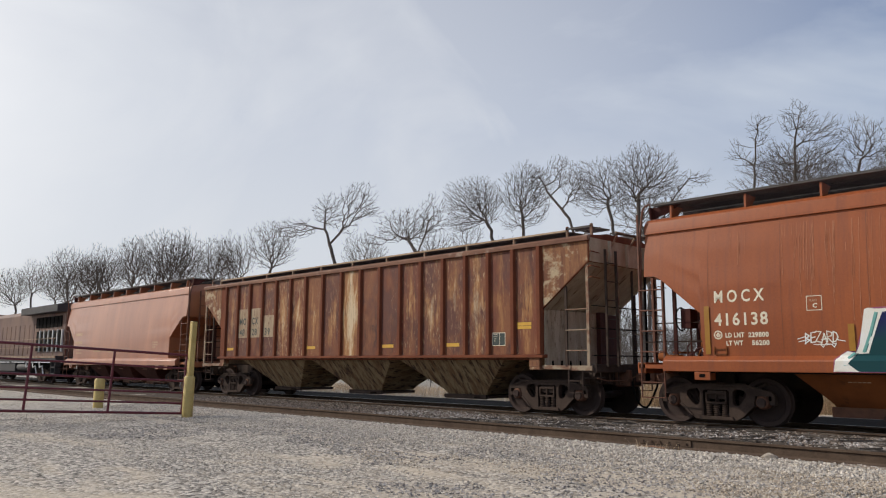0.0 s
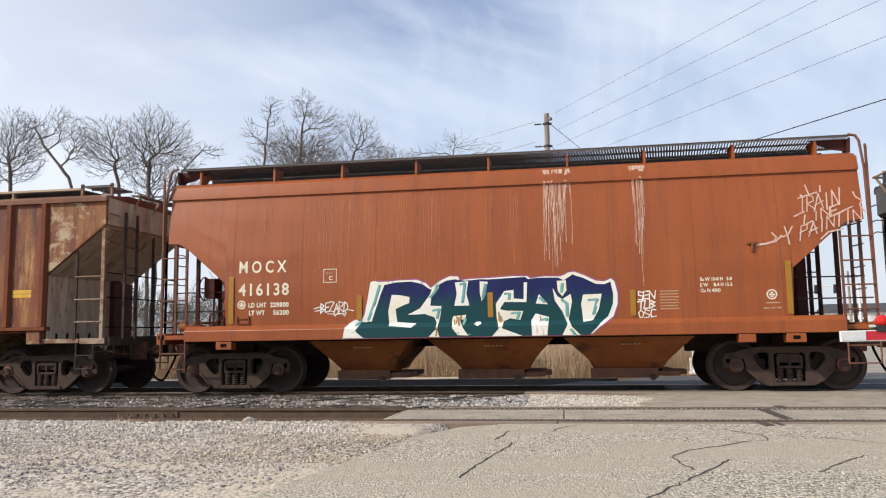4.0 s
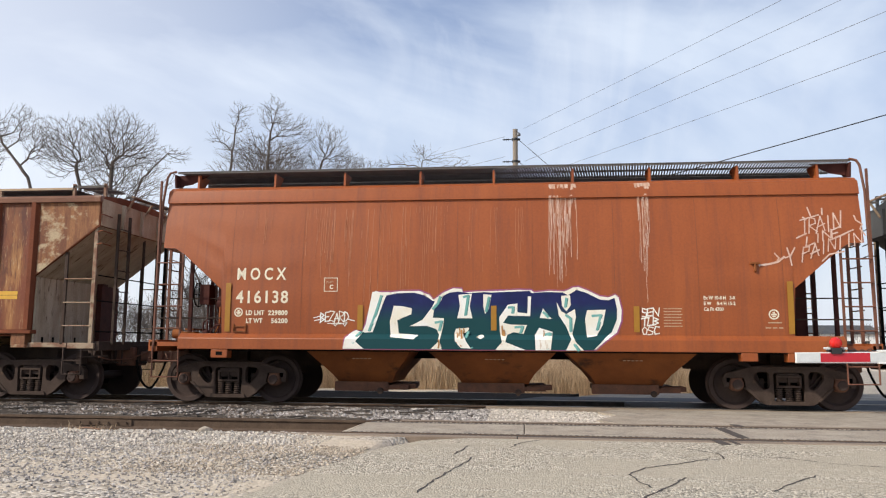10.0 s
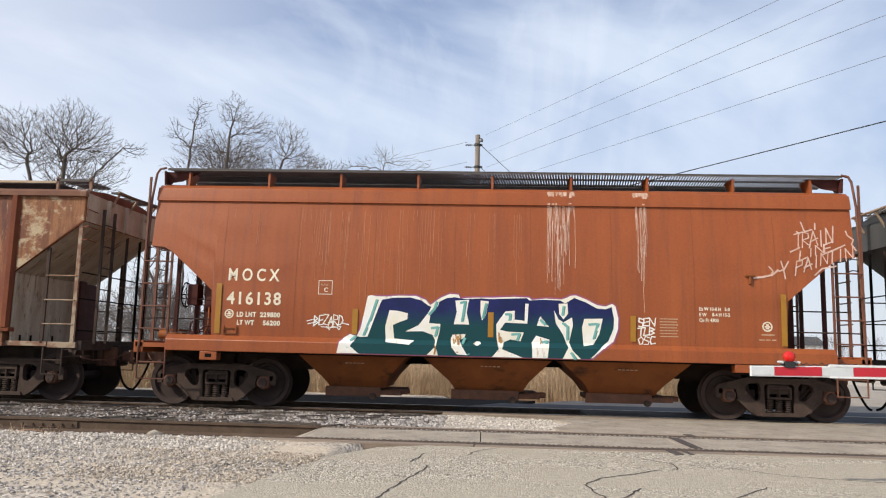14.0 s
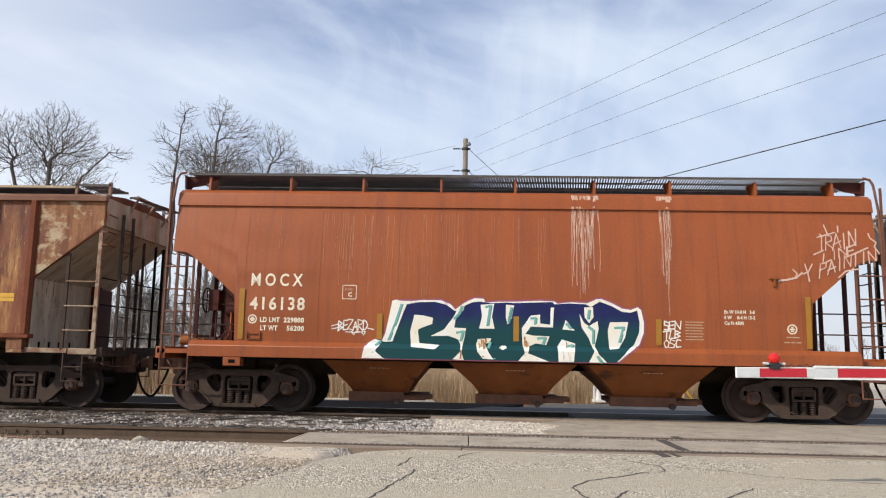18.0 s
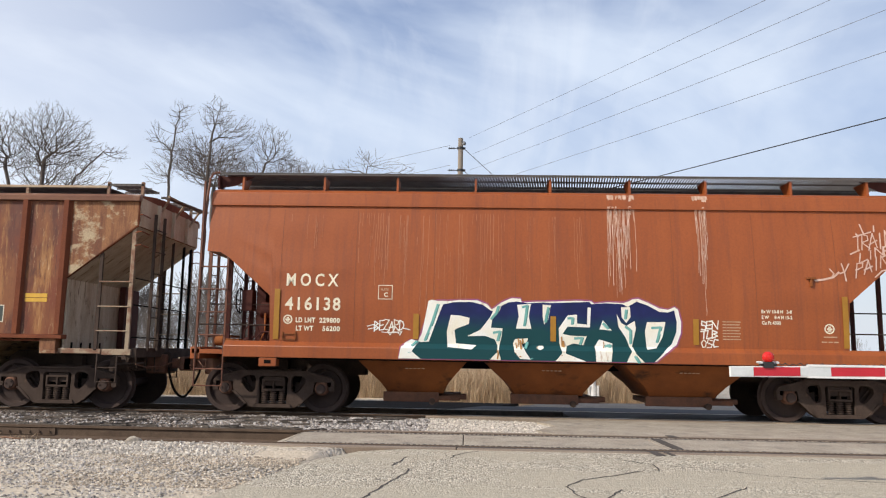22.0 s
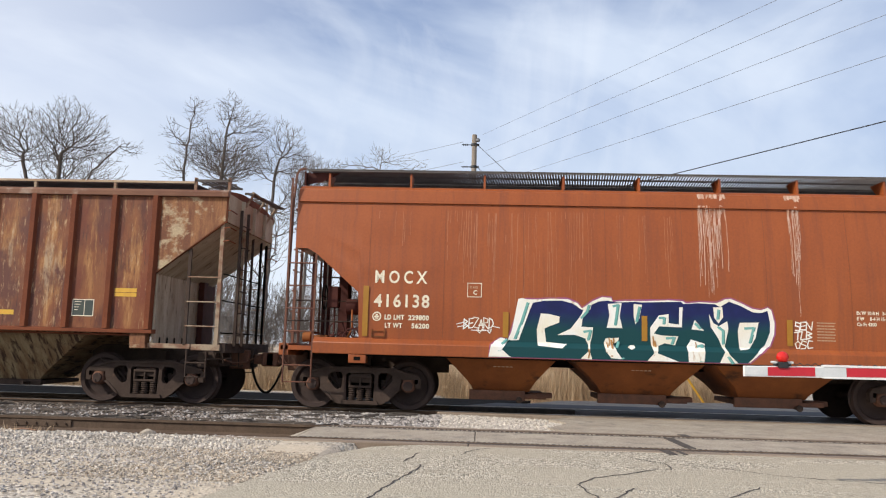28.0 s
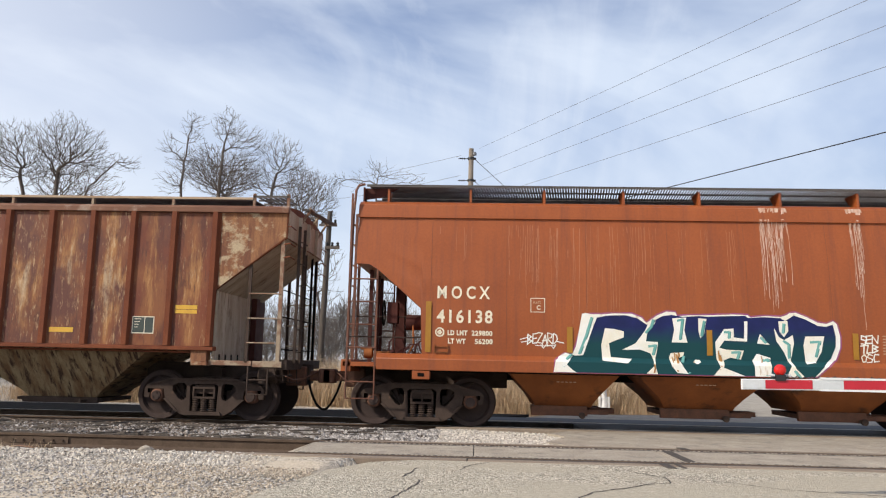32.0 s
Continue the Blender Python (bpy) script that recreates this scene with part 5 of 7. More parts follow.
def roundel(x, z, r):
    s = Shape()
    for k in range(20):
        a, b = 2 * math.pi * k / 20, 2 * math.pi * (k + 1) / 20
        ring = [(x + q * math.cos(w), z + q * math.sin(w)) for q, w in ((r, a), (r, b), (r * 0.74, b), (r * 0.74, a))]
        s.add([(px, -side_a(pz) - 0.004, pz) for px, pz in ring], [(0, 1, 2, 3)])
    for q in (rect(x - r * 0.55, x + r * 0.55, z - r * 0.18, z + r * 0.12), rect(x - r * 0.25, x + r * 0.25, z + r * 0.15, z + r * 0.5), rect(x - r * 0.35, x + r * 0.35, z - r * 0.5, z - r * 0.25)):
        s.add([(px, -side_a(pz) - 0.004, pz) for px, pz in q], [(0, 1, 2, 3)])
    part("roundel", s, M_WHITE, body_a, "small round white stencil badge")


roundel(-4.88, 1.725, 0.085)
roundel(4.86, 1.70, 0.09)
marks = Shape()
for k in range(7):
    for a, b in ((2.98, 3.035), (3.055, 3.095), (3.115, 3.15), (3.165, 3.195), (3.21, 3.24), (3.255, 3.29 - 0.02 * (k % 2))):
        ribbon(marks, [(a, 1.80 - k * 0.052), (b, 1.80 - k * 0.052)], 0.018, side_a, 0.004)
for x0, x1, z in ((4.76, 4.98, 1.555), (4.72, 4.80, 1.465), (4.84, 4.90, 1.465), (4.94, 5.0, 1.465)):
    ribbon(marks, [(x0, z), (x1, z)], 0.022, side_a, 0.004)
tagged(part("stencil_text", marks, M_CHALK, body_a, "rows of small faded stencil"), kind="stuff")
for x0, z0, z1 in ((-5.14, 1.36, 2.28), (-2.58, 1.40, 1.86), (-0.10, 1.40, 1.85), (2.45, 1.38, 1.84), (5.10, 1.36, 2.28)):
    painted("yellow_marker", rect(x0, x0 + 0.10, z0, z1), side_a, 0.018, M_YELLOW, body_a, "vertical mustard-yellow reflective strip")
part("card_holder", Shape().box(-4.97, -4.72, -1.545, -1.52, 1.35, 1.37).box(-4.97, -4.955, -1.55, -1.52, 1.35, 1.5).box(-4.735, -4.72, -1.55, -1.52, 1.35, 1.5).box(-4.97, -4.72, -1.545, -1.52, 1.45, 1.465), M_UNDER, body_a)
part("lifting_lug", Shape().box(4.50, 4.66, -1.56, -1.49, 2.585, 2.625).box(4.56, 4.60, -1.555, -1.49, 2.45, 2.6), M_UNDER, body_a, bevel=0.01)

# dried runs below the roof hatches
runs, faint = Shape(), Shape()
rr = random.Random(4)
for x0, x1, n, low, top_z in ((0.98, 1.48, 40, 2.2, 4.12), (1.02, 1.40, 16, 2.1, 3.84), (2.58, 2.80, 22, 2.3, 4.12), (2.60, 2.74, 5, 1.9, 3.84), (-2.2, -0.9, 30, 1.9, 3.74), (-3.7, -3.0, 18, 2.2, 3.74), (-2.9, -2.3, 12, 1.8, 3.7), (-0.6, 0.6, 14, 2.3, 3.7), (-5.2, -4.2, 6, 2.8, 3.7)):
    for k in range(n):
        x, zt = rr.uniform(x0, x1), top_z - (rr.uniform(0, 0.9) if k % 3 == 2 else 0)
        zb = max(zt - (zt - low) * rr.uniform(0.15, 1.0) ** 1.3, 1.42)
        z, pts = zt, []
        while z > zb:
            x += rr.uniform(-0.008, 0.008)
            pts.append((x, z))
            z -= rr.uniform(0.06, 0.16)
        if len(pts) > 1:
            ribbon(runs if x0 > 0 else faint, pts, rr.uniform(0.004, 0.013), side_a, 0.0025)
tagged(part("faint_run", faint, M_SALT2, body_a, "thin faded runs down the side"), kind="stuff")
tagged(part("dried_run", runs, M_SALT, body_a, "pale dried runs streaking down the side"), kind="stuff")
for x0, x1 in ((0.98, 1.46), (2.55, 2.82)):
    s = Shape()
    for k in range(16):
        x = rr.uniform(x0, x1)
        ribbon(s, [(x, 4.12), (x + rr.uniform(-0.03, 0.03), 4.12 - rr.uniform(0.05, 0.24))], rr.uniform(0.02, 0.05), side_a, 0.0045)
    tagged(part("spill_patch", s, M_SALT, body_a, "white spill crust under a roof hatch"), kind="stuff")

GRAF_OUT = ((-2.83, 1.05), (-2.79, 1.26), (-2.63, 1.38), (-2.49, 1.37), (-2.43, 1.49), (-2.35, 1.75), (-2.27, 2.08), (-2.16, 2.10), (-1.95, 2.10), (-1.74, 2.12), (-1.42, 2.12), (-1.24, 2.05), (-1.16, 1.96), (-1.07, 2.02), (-0.96, 2.10), (-0.80, 2.17), (-0.64, 2.16), (-0.61, 2.09), (-0.39, 2.11), (0.02, 2.12), (0.38, 2.14), (0.64, 2.13), (0.69, 2.09), (0.94, 2.12), (1.22, 2.11), (1.31, 2.14), (1.38, 2.18), (1.48, 2.19), (1.66, 2.12), (1.86, 2.02), (2.01, 2.00), (2.13, 2.05), (2.19, 2.00), (2.24, 1.78), (2.23, 1.58), (2.15, 1.37), (1.94, 1.22), (1.77, 1.07), (1.24, 1.07), (0.34, 1.07), (-0.67, 1.06), (-1.69, 1.06))
GRAF_FILL = ((-2.44, 1.055), (-2.61, 1.20), (-2.47, 1.36), (-2.31, 1.36), (-2.20, 1.80), (-2.08, 2.03), (-1.84, 2.08), (-1.53, 2.09), (-1.32, 2.04), (-1.18, 1.94), (-1.10, 1.92), (-0.98, 2.03), (-0.86, 2.09), (-0.71, 2.11), (-0.51, 2.08), (-0.22, 2.10), (-0.10, 2.09), (0.60, 2.12),
             (0.64, 2.08), (0.89, 2.10), (1.20, 2.09), (1.29, 2.04), (1.45, 2.14), (1.65, 2.07), (1.86, 1.96), (2.01, 1.95), (2.12, 1.99), (2.16, 1.78), (2.15, 1.60), (2.06, 1.38), (1.92, 1.26), (1.82, 1.15), (1.72, 1.055))
WHITES = dict(
    left=((-2.31, 2.10), (-2.24, 2.12), (-2.03, 2.07), (-2.11, 1.87), (-2.29, 1.36), (-2.45, 1.35)),
    foot=((-2.73, 1.33), (-2.61, 1.40), (-2.47, 1.36), (-2.61, 1.16), (-2.42, 1.05), (-2.83, 1.06)),
    b=((-1.90, 1.85), (-1.74, 1.84), (-1.56, 1.80), (-1.57, 1.69), (-1.75, 1.62), (-1.83, 1.58), (-1.80, 1.34), (-1.43, 1.31), (-1.52, 1.23), (-1.95, 1.27), (-1.97, 1.55)),
    bh=((-1.60, 1.47), (-1.36, 1.59), (-1.18, 1.83), (-1.11, 1.99), (-0.98, 2.09), (-1.01, 1.95), (-1.15, 1.77), (-1.17, 1.63), (-0.96, 1.62), (-0.98, 1.46), (-1.02, 1.30), (-1.03, 1.19), (-0.99, 1.05), (-1.19, 1.06), (-1.06, 1.19), (-1.05, 1.31), (-1.10, 1.42), (-1.28, 1.48)),
    h1=((-0.70, 2.05), (-0.45, 2.07), (-0.49, 1.84), (-0.44, 1.62), (-0.72, 1.62), (-0.67, 1.84)),
    h2=((-0.24, 2.06), (-0.09, 2.05), (-0.14, 1.79), (-0.21, 1.70), (-0.24, 1.83)),
    h3=((-0.74, 1.43), (-0.50, 1.45), (-0.52, 1.38), (-0.61, 1.34), (-0.55, 1.20), (-0.46, 1.07), (-0.65, 1.08), (-0.75, 1.20), (-0.77, 1.35)),
    dot=((-0.36, 1.28), (-0.31, 1.32), (-0.24, 1.32), (-0.22, 1.28), (-0.29, 1.24)),
    e=((0.21, 1.87), (0.38, 1.89), (0.38, 1.73), (0.56, 1.71), (0.57, 2.02), (0.63, 2.02), (0.61, 1.66), (0.21, 1.67), (0.12, 1.54), (0.25, 1.51), (0.55, 1.50), (0.49, 1.34), (0.31, 1.37), (0.19, 1.32), (0.16, 1.19), (0.53, 1.05), (-0.02, 1.05), (0.10, 1.19), (0.06, 1.38), (0.05, 1.64)),
    a=((0.84, 1.80), (1.00, 1.61), (0.78, 1.63)),
    a2=((0.77, 1.45), (1.01, 1.38), (0.97, 1.05), (0.70, 1.05), (0.69, 1.32)),
    ad1=((1.17, 2.03), (1.33, 2.04), (1.34, 1.86), (1.26, 1.75), (1.18, 1.85)),
    ad2=((1.09, 1.91), (1.17, 1.75), (1.26, 1.70), (1.41, 1.79), (1.43, 1.65), (1.36, 1.34), (1.41, 1.20), (1.56, 1.05), (1.24, 1.05), (1.34, 1.25), (1.25, 1.48), (1.12, 1.68)),
    d=((1.63, 1.77), (1.96, 1.78), (1.90, 1.50), (1.79, 1.31), (1.62, 1.28), (1.59, 1.61)),
)
STROKES_TEAL = dict(
    s1=((-2.14, 2.03), (-2.24, 1.70), (-2.36, 1.39)),
    s2=((-2.51, 1.36), (-2.59, 1.29), (-2.64, 1.17)),
    s3=((-1.04, 2.01), (-1.08, 1.89), (-1.17, 1.79)),
    s4=((-1.12, 1.54), (-1.01, 1.56), (-1.05, 1.40)),
    s5=((-0.60, 2.01), (-0.52, 2.03), (-0.57, 1.68)),
    s6=((-0.14, 2.00), (-0.19, 1.75)),
    s7=((0.22, 1.82), (0.30, 1.82), (0.29, 1.72)),
    s8=((0.34, 1.46), (0.47, 1.47), (0.43, 1.36)),
    s9=((0.85, 1.73), (0.93, 1.65)),
    s10=((0.88, 1.33), (0.96, 1.35), (0.91, 1.08)),
    s11=((1.72, 1.67), (1.87, 1.68), (1.80, 1.42)),
    s12=((1.25, 1.68), (1.33, 1.62), (1.33, 1.39)),
    s13=((1.26, 1.98), (1.24, 1.83)),
    s14=((1.39, 1.15), (1.46, 1.05)),
    s15=((-0.52, 1.37), (-0.55, 1.28), (-0.45, 1.09)),
)
halo = []
for i, (x, z) in enumerate(GRAF_OUT):
    (xa, za), (xb, zb) = GRAF_OUT[i - 1], GRAF_OUT[(i + 1) % len(GRAF_OUT)]
    d = math.hypot(xb - xa, zb - za) or 1
    halo.append((x - (zb - za) / d * 0.028, max(z + (xb - xa) / d * 0.028, 1.04)))
painted("overspray", halo, side_a, 0.003, M_PURPLE, body_a, "faint purple overspray round the letters")
graffiti = painted("graffiti", GRAF_OUT, side_a, 0.006, M_GWHITE, body_a, "large block-letter graffiti with white outline")
painted("letter_fill", GRAF_FILL, side_a, 0.009, M_NAVY, graffiti, "navy block letters fading to teal")
for key in WHITES:
    painted("letter_counter", WHITES[key], side_a, 0.012, M_GWHITE, graffiti)
for i, key in enumerate(STROKES_TEAL):
    stroke = Shape()
    ribbon(stroke, STROKES_TEAL[key], 0.042, side_a, 0.015)
    part("letter_highlight", stroke, M_TEAL, graffiti, "turquoise highlight stroke")
    soft = Shape()
    ribbon(soft, [(x + 0.025, z) for x, z in STROKES_TEAL[key]], 0.022, side_a, 0.0135)
    part("letter_shade", soft, M_TEALDARK, graffiti, "darker green edge of a highlight")
rust_run = Shape()
for k, (x, z0, z1) in enumerate(((-0.68, 1.44, 1.30), (-0.60, 1.43, 1.35), (-0.64, 1.40, 1.12), (-0.72, 1.36, 1.18), (0.10, 1.48, 1.16), (0.13, 1.40, 1.22), (0.85, 1.40, 1.30), (-1.05, 1.22, 1.08))):
    ribbon(rust_run, [(x, z0), (x + 0.01, (z0 + z1) / 2), (x - 0.005, z1)], 0.018 + 0.008 * (k % 3), side_a, 0.017)
tagged(part("rust_run", rust_run, M_RUSTRUN, graffiti, "ochre rust runs over the white paint"), kind="stuff")

tag1 = Shape()
scrawl(tag1, -3.30, -2.76, 1.545, 1.725, "BEZARD", 0.021, side_a, 3)
ribbon(tag1, [(-3.05, 1.53), (-3.0, 1.47), (-2.96, 1.53), (-2.86, 1.52), (-2.82, 1.47), (-2.78, 1.54)], 0.014, side_a, 0.006)
ribbon(tag1, [(-3.42, 1.62), (-3.28, 1.66)], 0.016, side_a, 0.006)
ribbon(tag1, [(-3.40, 1.57), (-3.26, 1.60)], 0.016, side_a, 0.006)
ribbon(tag1, [(-2.78, 1.60), (-2.64, 1.57)], 0.016, side_a, 0.006)
ribbon(tag1, [(-3.15, 1.52), (-2.95, 1.51), (-2.80, 1.53)], 0.014, side_a, 0.006)
tagged(part("spray_tag", tag1, M_GWHITE, body_a, "small white sprayed scrawl"), kind="stuff")
tag2 = Shape()
for row, (word, a, b, z0, z1, lean) in enumerate((("TRAIN", 5.40, 6.10, 3.08, 3.36, 0.24), ("LINE", 5.46, 6.06, 2.91, 3.08, 0.28), ("PAINTIN", 5.38, 6.42, 2.63, 2.86, 0.33))):
    scrawl(tag2, a, b, z0, z1, word, 0.024, side_a, 20 + row, lean)
for line in (((6.34, 3.46), (6.36, 3.38), (6.46, 3.30), (6.42, 3.22), (6.49, 3.10)), ((5.56, 3.62), (5.61, 3.44), (5.74, 3.48)), ((5.81, 3.60), (5.80, 3.49)), ((5.47, 3.44), (5.52, 3.40)),
             ((5.33, 3.06), (5.50, 3.14)), ((5.90, 3.02), (6.30, 3.20)), ((5.73, 2.64), (5.86, 2.76), (6.11, 2.81)), ((5.15, 2.88), (5.19, 2.72), (5.21, 2.57)), ((5.28, 2.88), (5.20, 2.74), (5.11, 2.70)), ((4.93, 2.78), (5.00, 2.70), (4.96, 2.63))):
    ribbon(tag2, line, 0.026, side_a, 0.006)
ribbon(tag2, [(4.66, 2.57), (4.82, 2.59), (4.98, 2.63), (5.09, 2.72)], 0.036, side_a, 0.006)
tagged(part("spray_tag", tag2, M_GPINK, body_a, "three rows of pale pink sprayed scrawl"), kind="stuff")
tag3 = Shape()
for row in range(3):
    scrawl(tag3, 2.58, 2.88, 1.66 - row * 0.165, 1.80 - row * 0.165, ("SEN", "TLB", "OSC")[row], 0.021, side_a, 40 + row)
tagged(part("spray_tag", tag3, M_GWHITE, body_a, "small stacked pale sprayed scrawl"), kind="stuff")

# brake gear on the left end platform
bx = -5.8
bw = Shape()
for k in range(16):
    a, b = 2 * math.pi * k / 16, 2 * math.pi * (k + 1) / 16
    bw.rod((bx - 0.2, -0.8 + 0.24 * math.cos(a), 2.1 + 0.24 * math.sin(a)), (bx - 0.2, -0.8 + 0.24 * math.cos(b), 2.1 + 0.24 * math.sin(b)), 0.014, 6)
for k in range(4):
    a = math.pi * k / 2
    bw.rod((bx - 0.2, -0.8, 2.1), (bx - 0.2, -0.8 + 0.24 * math.cos(a), 2.1 + 0.24 * math.sin(a)), 0.011, 6)
part("brake_wheel", bw, M_BLACK, car_a)
part("brake_housing", Shape().box(bx - 0.12, bx + 0.08, -0.95, -0.65, 1.9, 2.3).rod((bx, -0.8, 1.16), (bx, -0.8, 1.9), 0.02), M_MAROON, car_a, "maroon hand-brake housing", bevel=0.02)
part("brake_cylinder", Shape().lathe([(0.001, 0), (0.15, 0.02), (0.15, 0.3), (0.1, 0.38), (0.001, 0.4)], (bx + 0.22, -0.8, 1.92), 'x', 18), M_MAROON, car_a)
part("brake_valve", Shape().box(bx - 0.3, bx - 0.02, -1.34, -1.1, 1.2, 1.36).lathe([(0.001, 0), (0.09, 0.01), (0.09, 0.16), (0.001, 0.18)], (bx - 0.5, -1.22, 1.32), 'x', 12).pipe([(bx, -1.2, 1.3), (bx + 0.3, -1.2, 1.26), (bx + 0.42, -1.2, 1.5), (bx + 0.40, -1.15, 1.85)], 0.02, 6), M_UNDER, car_a, bevel=0.008)
for k, (x, y) in enumerate(((-5.72, -1.1), (-5.55, -1.25), (-5.38, -1.0), (-5.9, -0.8))):
    pipes = Shape().pipe([(x, y, 1.16), (x + 0.02, y, 1.3 + 0.08 * k), (x + 0.1, y + 0.03, 1.42 + 0.07 * k), (x + 0.26, y + 0.02, 1.44 + 0.06 * k), (x + 0.34, y, 1.34), (x + 0.34, y, 1.16)], 0.016, 6)
    pipes.lathe([(0.001, 0), (0.05, 0.01), (0.06, 0.05), (0.05, 0.10), (0.001, 0.11)], (x + 0.02, y, 1.22 + 0.04 * k), 'x', 10)
    part("brake_pipe", pipes, M_MAROON, car_a, "maroon brake pipe with a fitting")
part("end_light_bar", Shape().box(-6.5, -6.3, -0.3, 0.3, 1.4, 1.44), M_UNDER, car_a)

# bays take maroon instead of rust brown, with their shade painted in
car_c, body_c = build_curved_hopper("sun-glazed orange curved-side covered hopper car", M_ORANGE_B, M_MAROON, pose(XC, YC, 0), "freight train")
for x0, x1, z, w in ((-5.05, -4.2, 2.42, 0.14), (-5.05, -4.1, 2.02, 0.14), (-4.8, -4.1, 1.72, 0.06), (-4.8, -4.1, 1.56, 0.06), (3.7, 4.2, 1.96, 0.05), (3.7, 4.2, 1.86, 0.05), (3.7, 4.0, 1.76, 0.05), (-2.6, -1.8, 1.62, 0.07), (-0.9, -0.4, 1.60, 0.05)):
    painted("stencil_bar", rect(x0, x1, z, z + w), side_a, 0.005, M_CHALK, body_c)


# ---- ribbed brown hopper ----
def side_b(z):
    return 1.53 if z < 3.9 else 1.53 - 0.3 * (z - 3.9)


RIBS = [7.29, 6.505, 5.72, 4.94, 4.14, 3.29, 2.46, 1.60, 0.72, -0.19, -1.13, -2.03, -2.88, -3.72, -4.56, -5.37, -6.17, -6.99]


def build_ribbed_hopper(label, paint, rib, endcol, peeled, bayc, at, group, detail=True):
    car = thing("covered_hopper", label, "railway car", at, group)
    st = [(-8.66, 3.42), (-7.36, 2.42), (-7.34, 1.36), (-3.6, 1.36), (0, 1.36), (3.6, 1.36), (7.34, 1.36), (7.36, 2.42), (8.66, 3.42)]
    sheet = Shape().box(-0.3195, 0.3195, -0.002, 0.0035, 1.382, 3.878).mesh("panel", paint)
    worn = Shape().box(-0.3195, 0.3195, -0.002, 0.0035, 1.382, 3.878).mesh("panel", M_PANELS_WORN if detail else paint)
    bare = Shape().box(-0.3195, 0.3195, -0.002, 0.0035, 1.382, 3.878).mesh("panel", M_PANEL_BARE)
    for k, (xa, xb) in enumerate(zip(RIBS, RIBS[1:])):
        part("panel", (bare if detail else sheet) if k == 8 else worn if k in (0, 1, 2, 3, 4, 9, 10) else sheet, None, car, at=pose((xa + xb) / 2, -1.53, 0, 0, 0, 180) @ Matrix.Diagonal(((xa - xb - 0.15) / 0.639, 1, 1, 1)))
    body = part("body", shell(st, side_b, [(1.5, 3.98), (1.40, 4.02), (0.8, 4.10), (0.4, 4.12)]), rib, car)
    for s in (-1, 1):
        part("top_chord", Shape().slab([(s * 1.52, 3.88), (s * 1.60, 3.88), (s * 1.60, 3.97), (s * 1.55, 4.02), (s * 1.45, 4.03), (s * 1.48, 3.9)], 'x', -8.68, 8.68), M_CHORD if detail else rib, car, bevel=0.01)
        part("side_sill", Shape().slab([(s * 1.40, 1.30), (s * 1.60, 1.30), (s * 1.60, 1.365), (s * 1.52, 1.38), (s * 1.40, 1.38)], 'x', -7.4, 7.4), rib, car, bevel=0.008)
        ribm = Shape().slab([(-0.075, 0), (-0.045, s * 0.075), (0.045, s * 0.075), (0.075, 0)], 'z', 1.38, 3.89).mesh("rib", rib)
        for x in RIBS:
            part("rib", ribm, None, car, at=pose(x, s * 1.526, 0))
        for s2 in (-1, 1):
            tri = [(s2 * 7.40, 2.46), (s2 * 8.64, 3.44), (s2 * 8.64, 3.88), (s2 * 7.40, 3.88)]
            part("corner_sheet", Shape().slab(tri, 'y', min(s * 1.53, s * 1.538), max(s * 1.53, s * 1.538)), peeled, car, "peeling tan and rust corner sheet")
        for s2 in (-1, 1):
            tagged(part("running_board_end", grating(min(s2 * 7.9, s2 * 8.6), max(s2 * 7.9, s2 * 8.6), min(s * 0.55, s * 1.3), max(s * 0.55, s * 1.3), 4.275, 0.10), M_GRATE, car), kind="stuff")
            for xp in (7.92, 8.58):
                part("board_post", Shape().box(s2 * xp - 0.025, s2 * xp + 0.025, s * 1.27 - 0.03, s * 1.27 + 0.03, 3.98, 4.31), M_TANSTEP if detail else rib, car)
        # pale tan bar along the outer edge of the grating
        part("board_edge", Shape().box(-7.9, 7.9, min(s * 1.30, s * 1.32), max(s * 1.30, s * 1.32), 4.19, 4.232), M_TANEND if detail else M_GRATE, car, "pale edge of the roof walkway")
        tagged(part("running_board", grating(-7.9, 7.9, min(s * 0.35, s * 1.3), max(s * 0.35, s * 1.3), 4.22), M_GRATE, car), kind="stuff")
        for k in range(10):
            x = -6.34 - 1.61 + k * 1.588
            part("board_support", Shape().box(x - 0.025, x + 0.025, min(s * 1.24, s * 1.31), max(s * 1.24, s * 1.31), 3.99, 4.20), M_TANSTEP if detail else rib, car)
    part("hatch_trough", Shape().box(-8.3, 8.3, -0.2, 0.2, 4.1, 4.24), M_GRATE, car, "dark continuous roof hatch", bevel=0.02)
    for s in (-1, 1):
        # end sheets set just proud of the slope and the bulkhead
        part("slope_sheet", Shape().add([(s * 8.655, -1.50, 3.408), (s * 8.655, 1.50, 3.408), (s * 7.365, 1.50, 2.412), (s * 7.365, -1.50, 2.412)], [(0, 1, 2, 3)])
             .add([(s * 8.662, -1.50, 3.40), (s * 8.662, 1.50, 3.40), (s * 7.372, 1.50, 2.40), (s * 7.372, -1.50, 2.40)], [(0, 1, 2, 3)]), endcol, car, "dirty grey streaked end slope sheet")
        part("bulkhead", Shape().box(min(s * 7.35, s * 7.39), max(s * 7.35, s * 7.39), -1.46, 1.46, 1.12, 2.41), endcol, car, "grey streaked end bulkhead")
        part("bulkhead_post", Shape().box(min(s * 7.40, s * 7.52), max(s * 7.40, s * 7.52), 0.62, 0.86, 1.12, 2.44).box(min(s * 7.40, s * 7.46), max(s * 7.40, s * 7.46), 0.95, 1.44, 1.12, 2.40), M_MAROON, car)
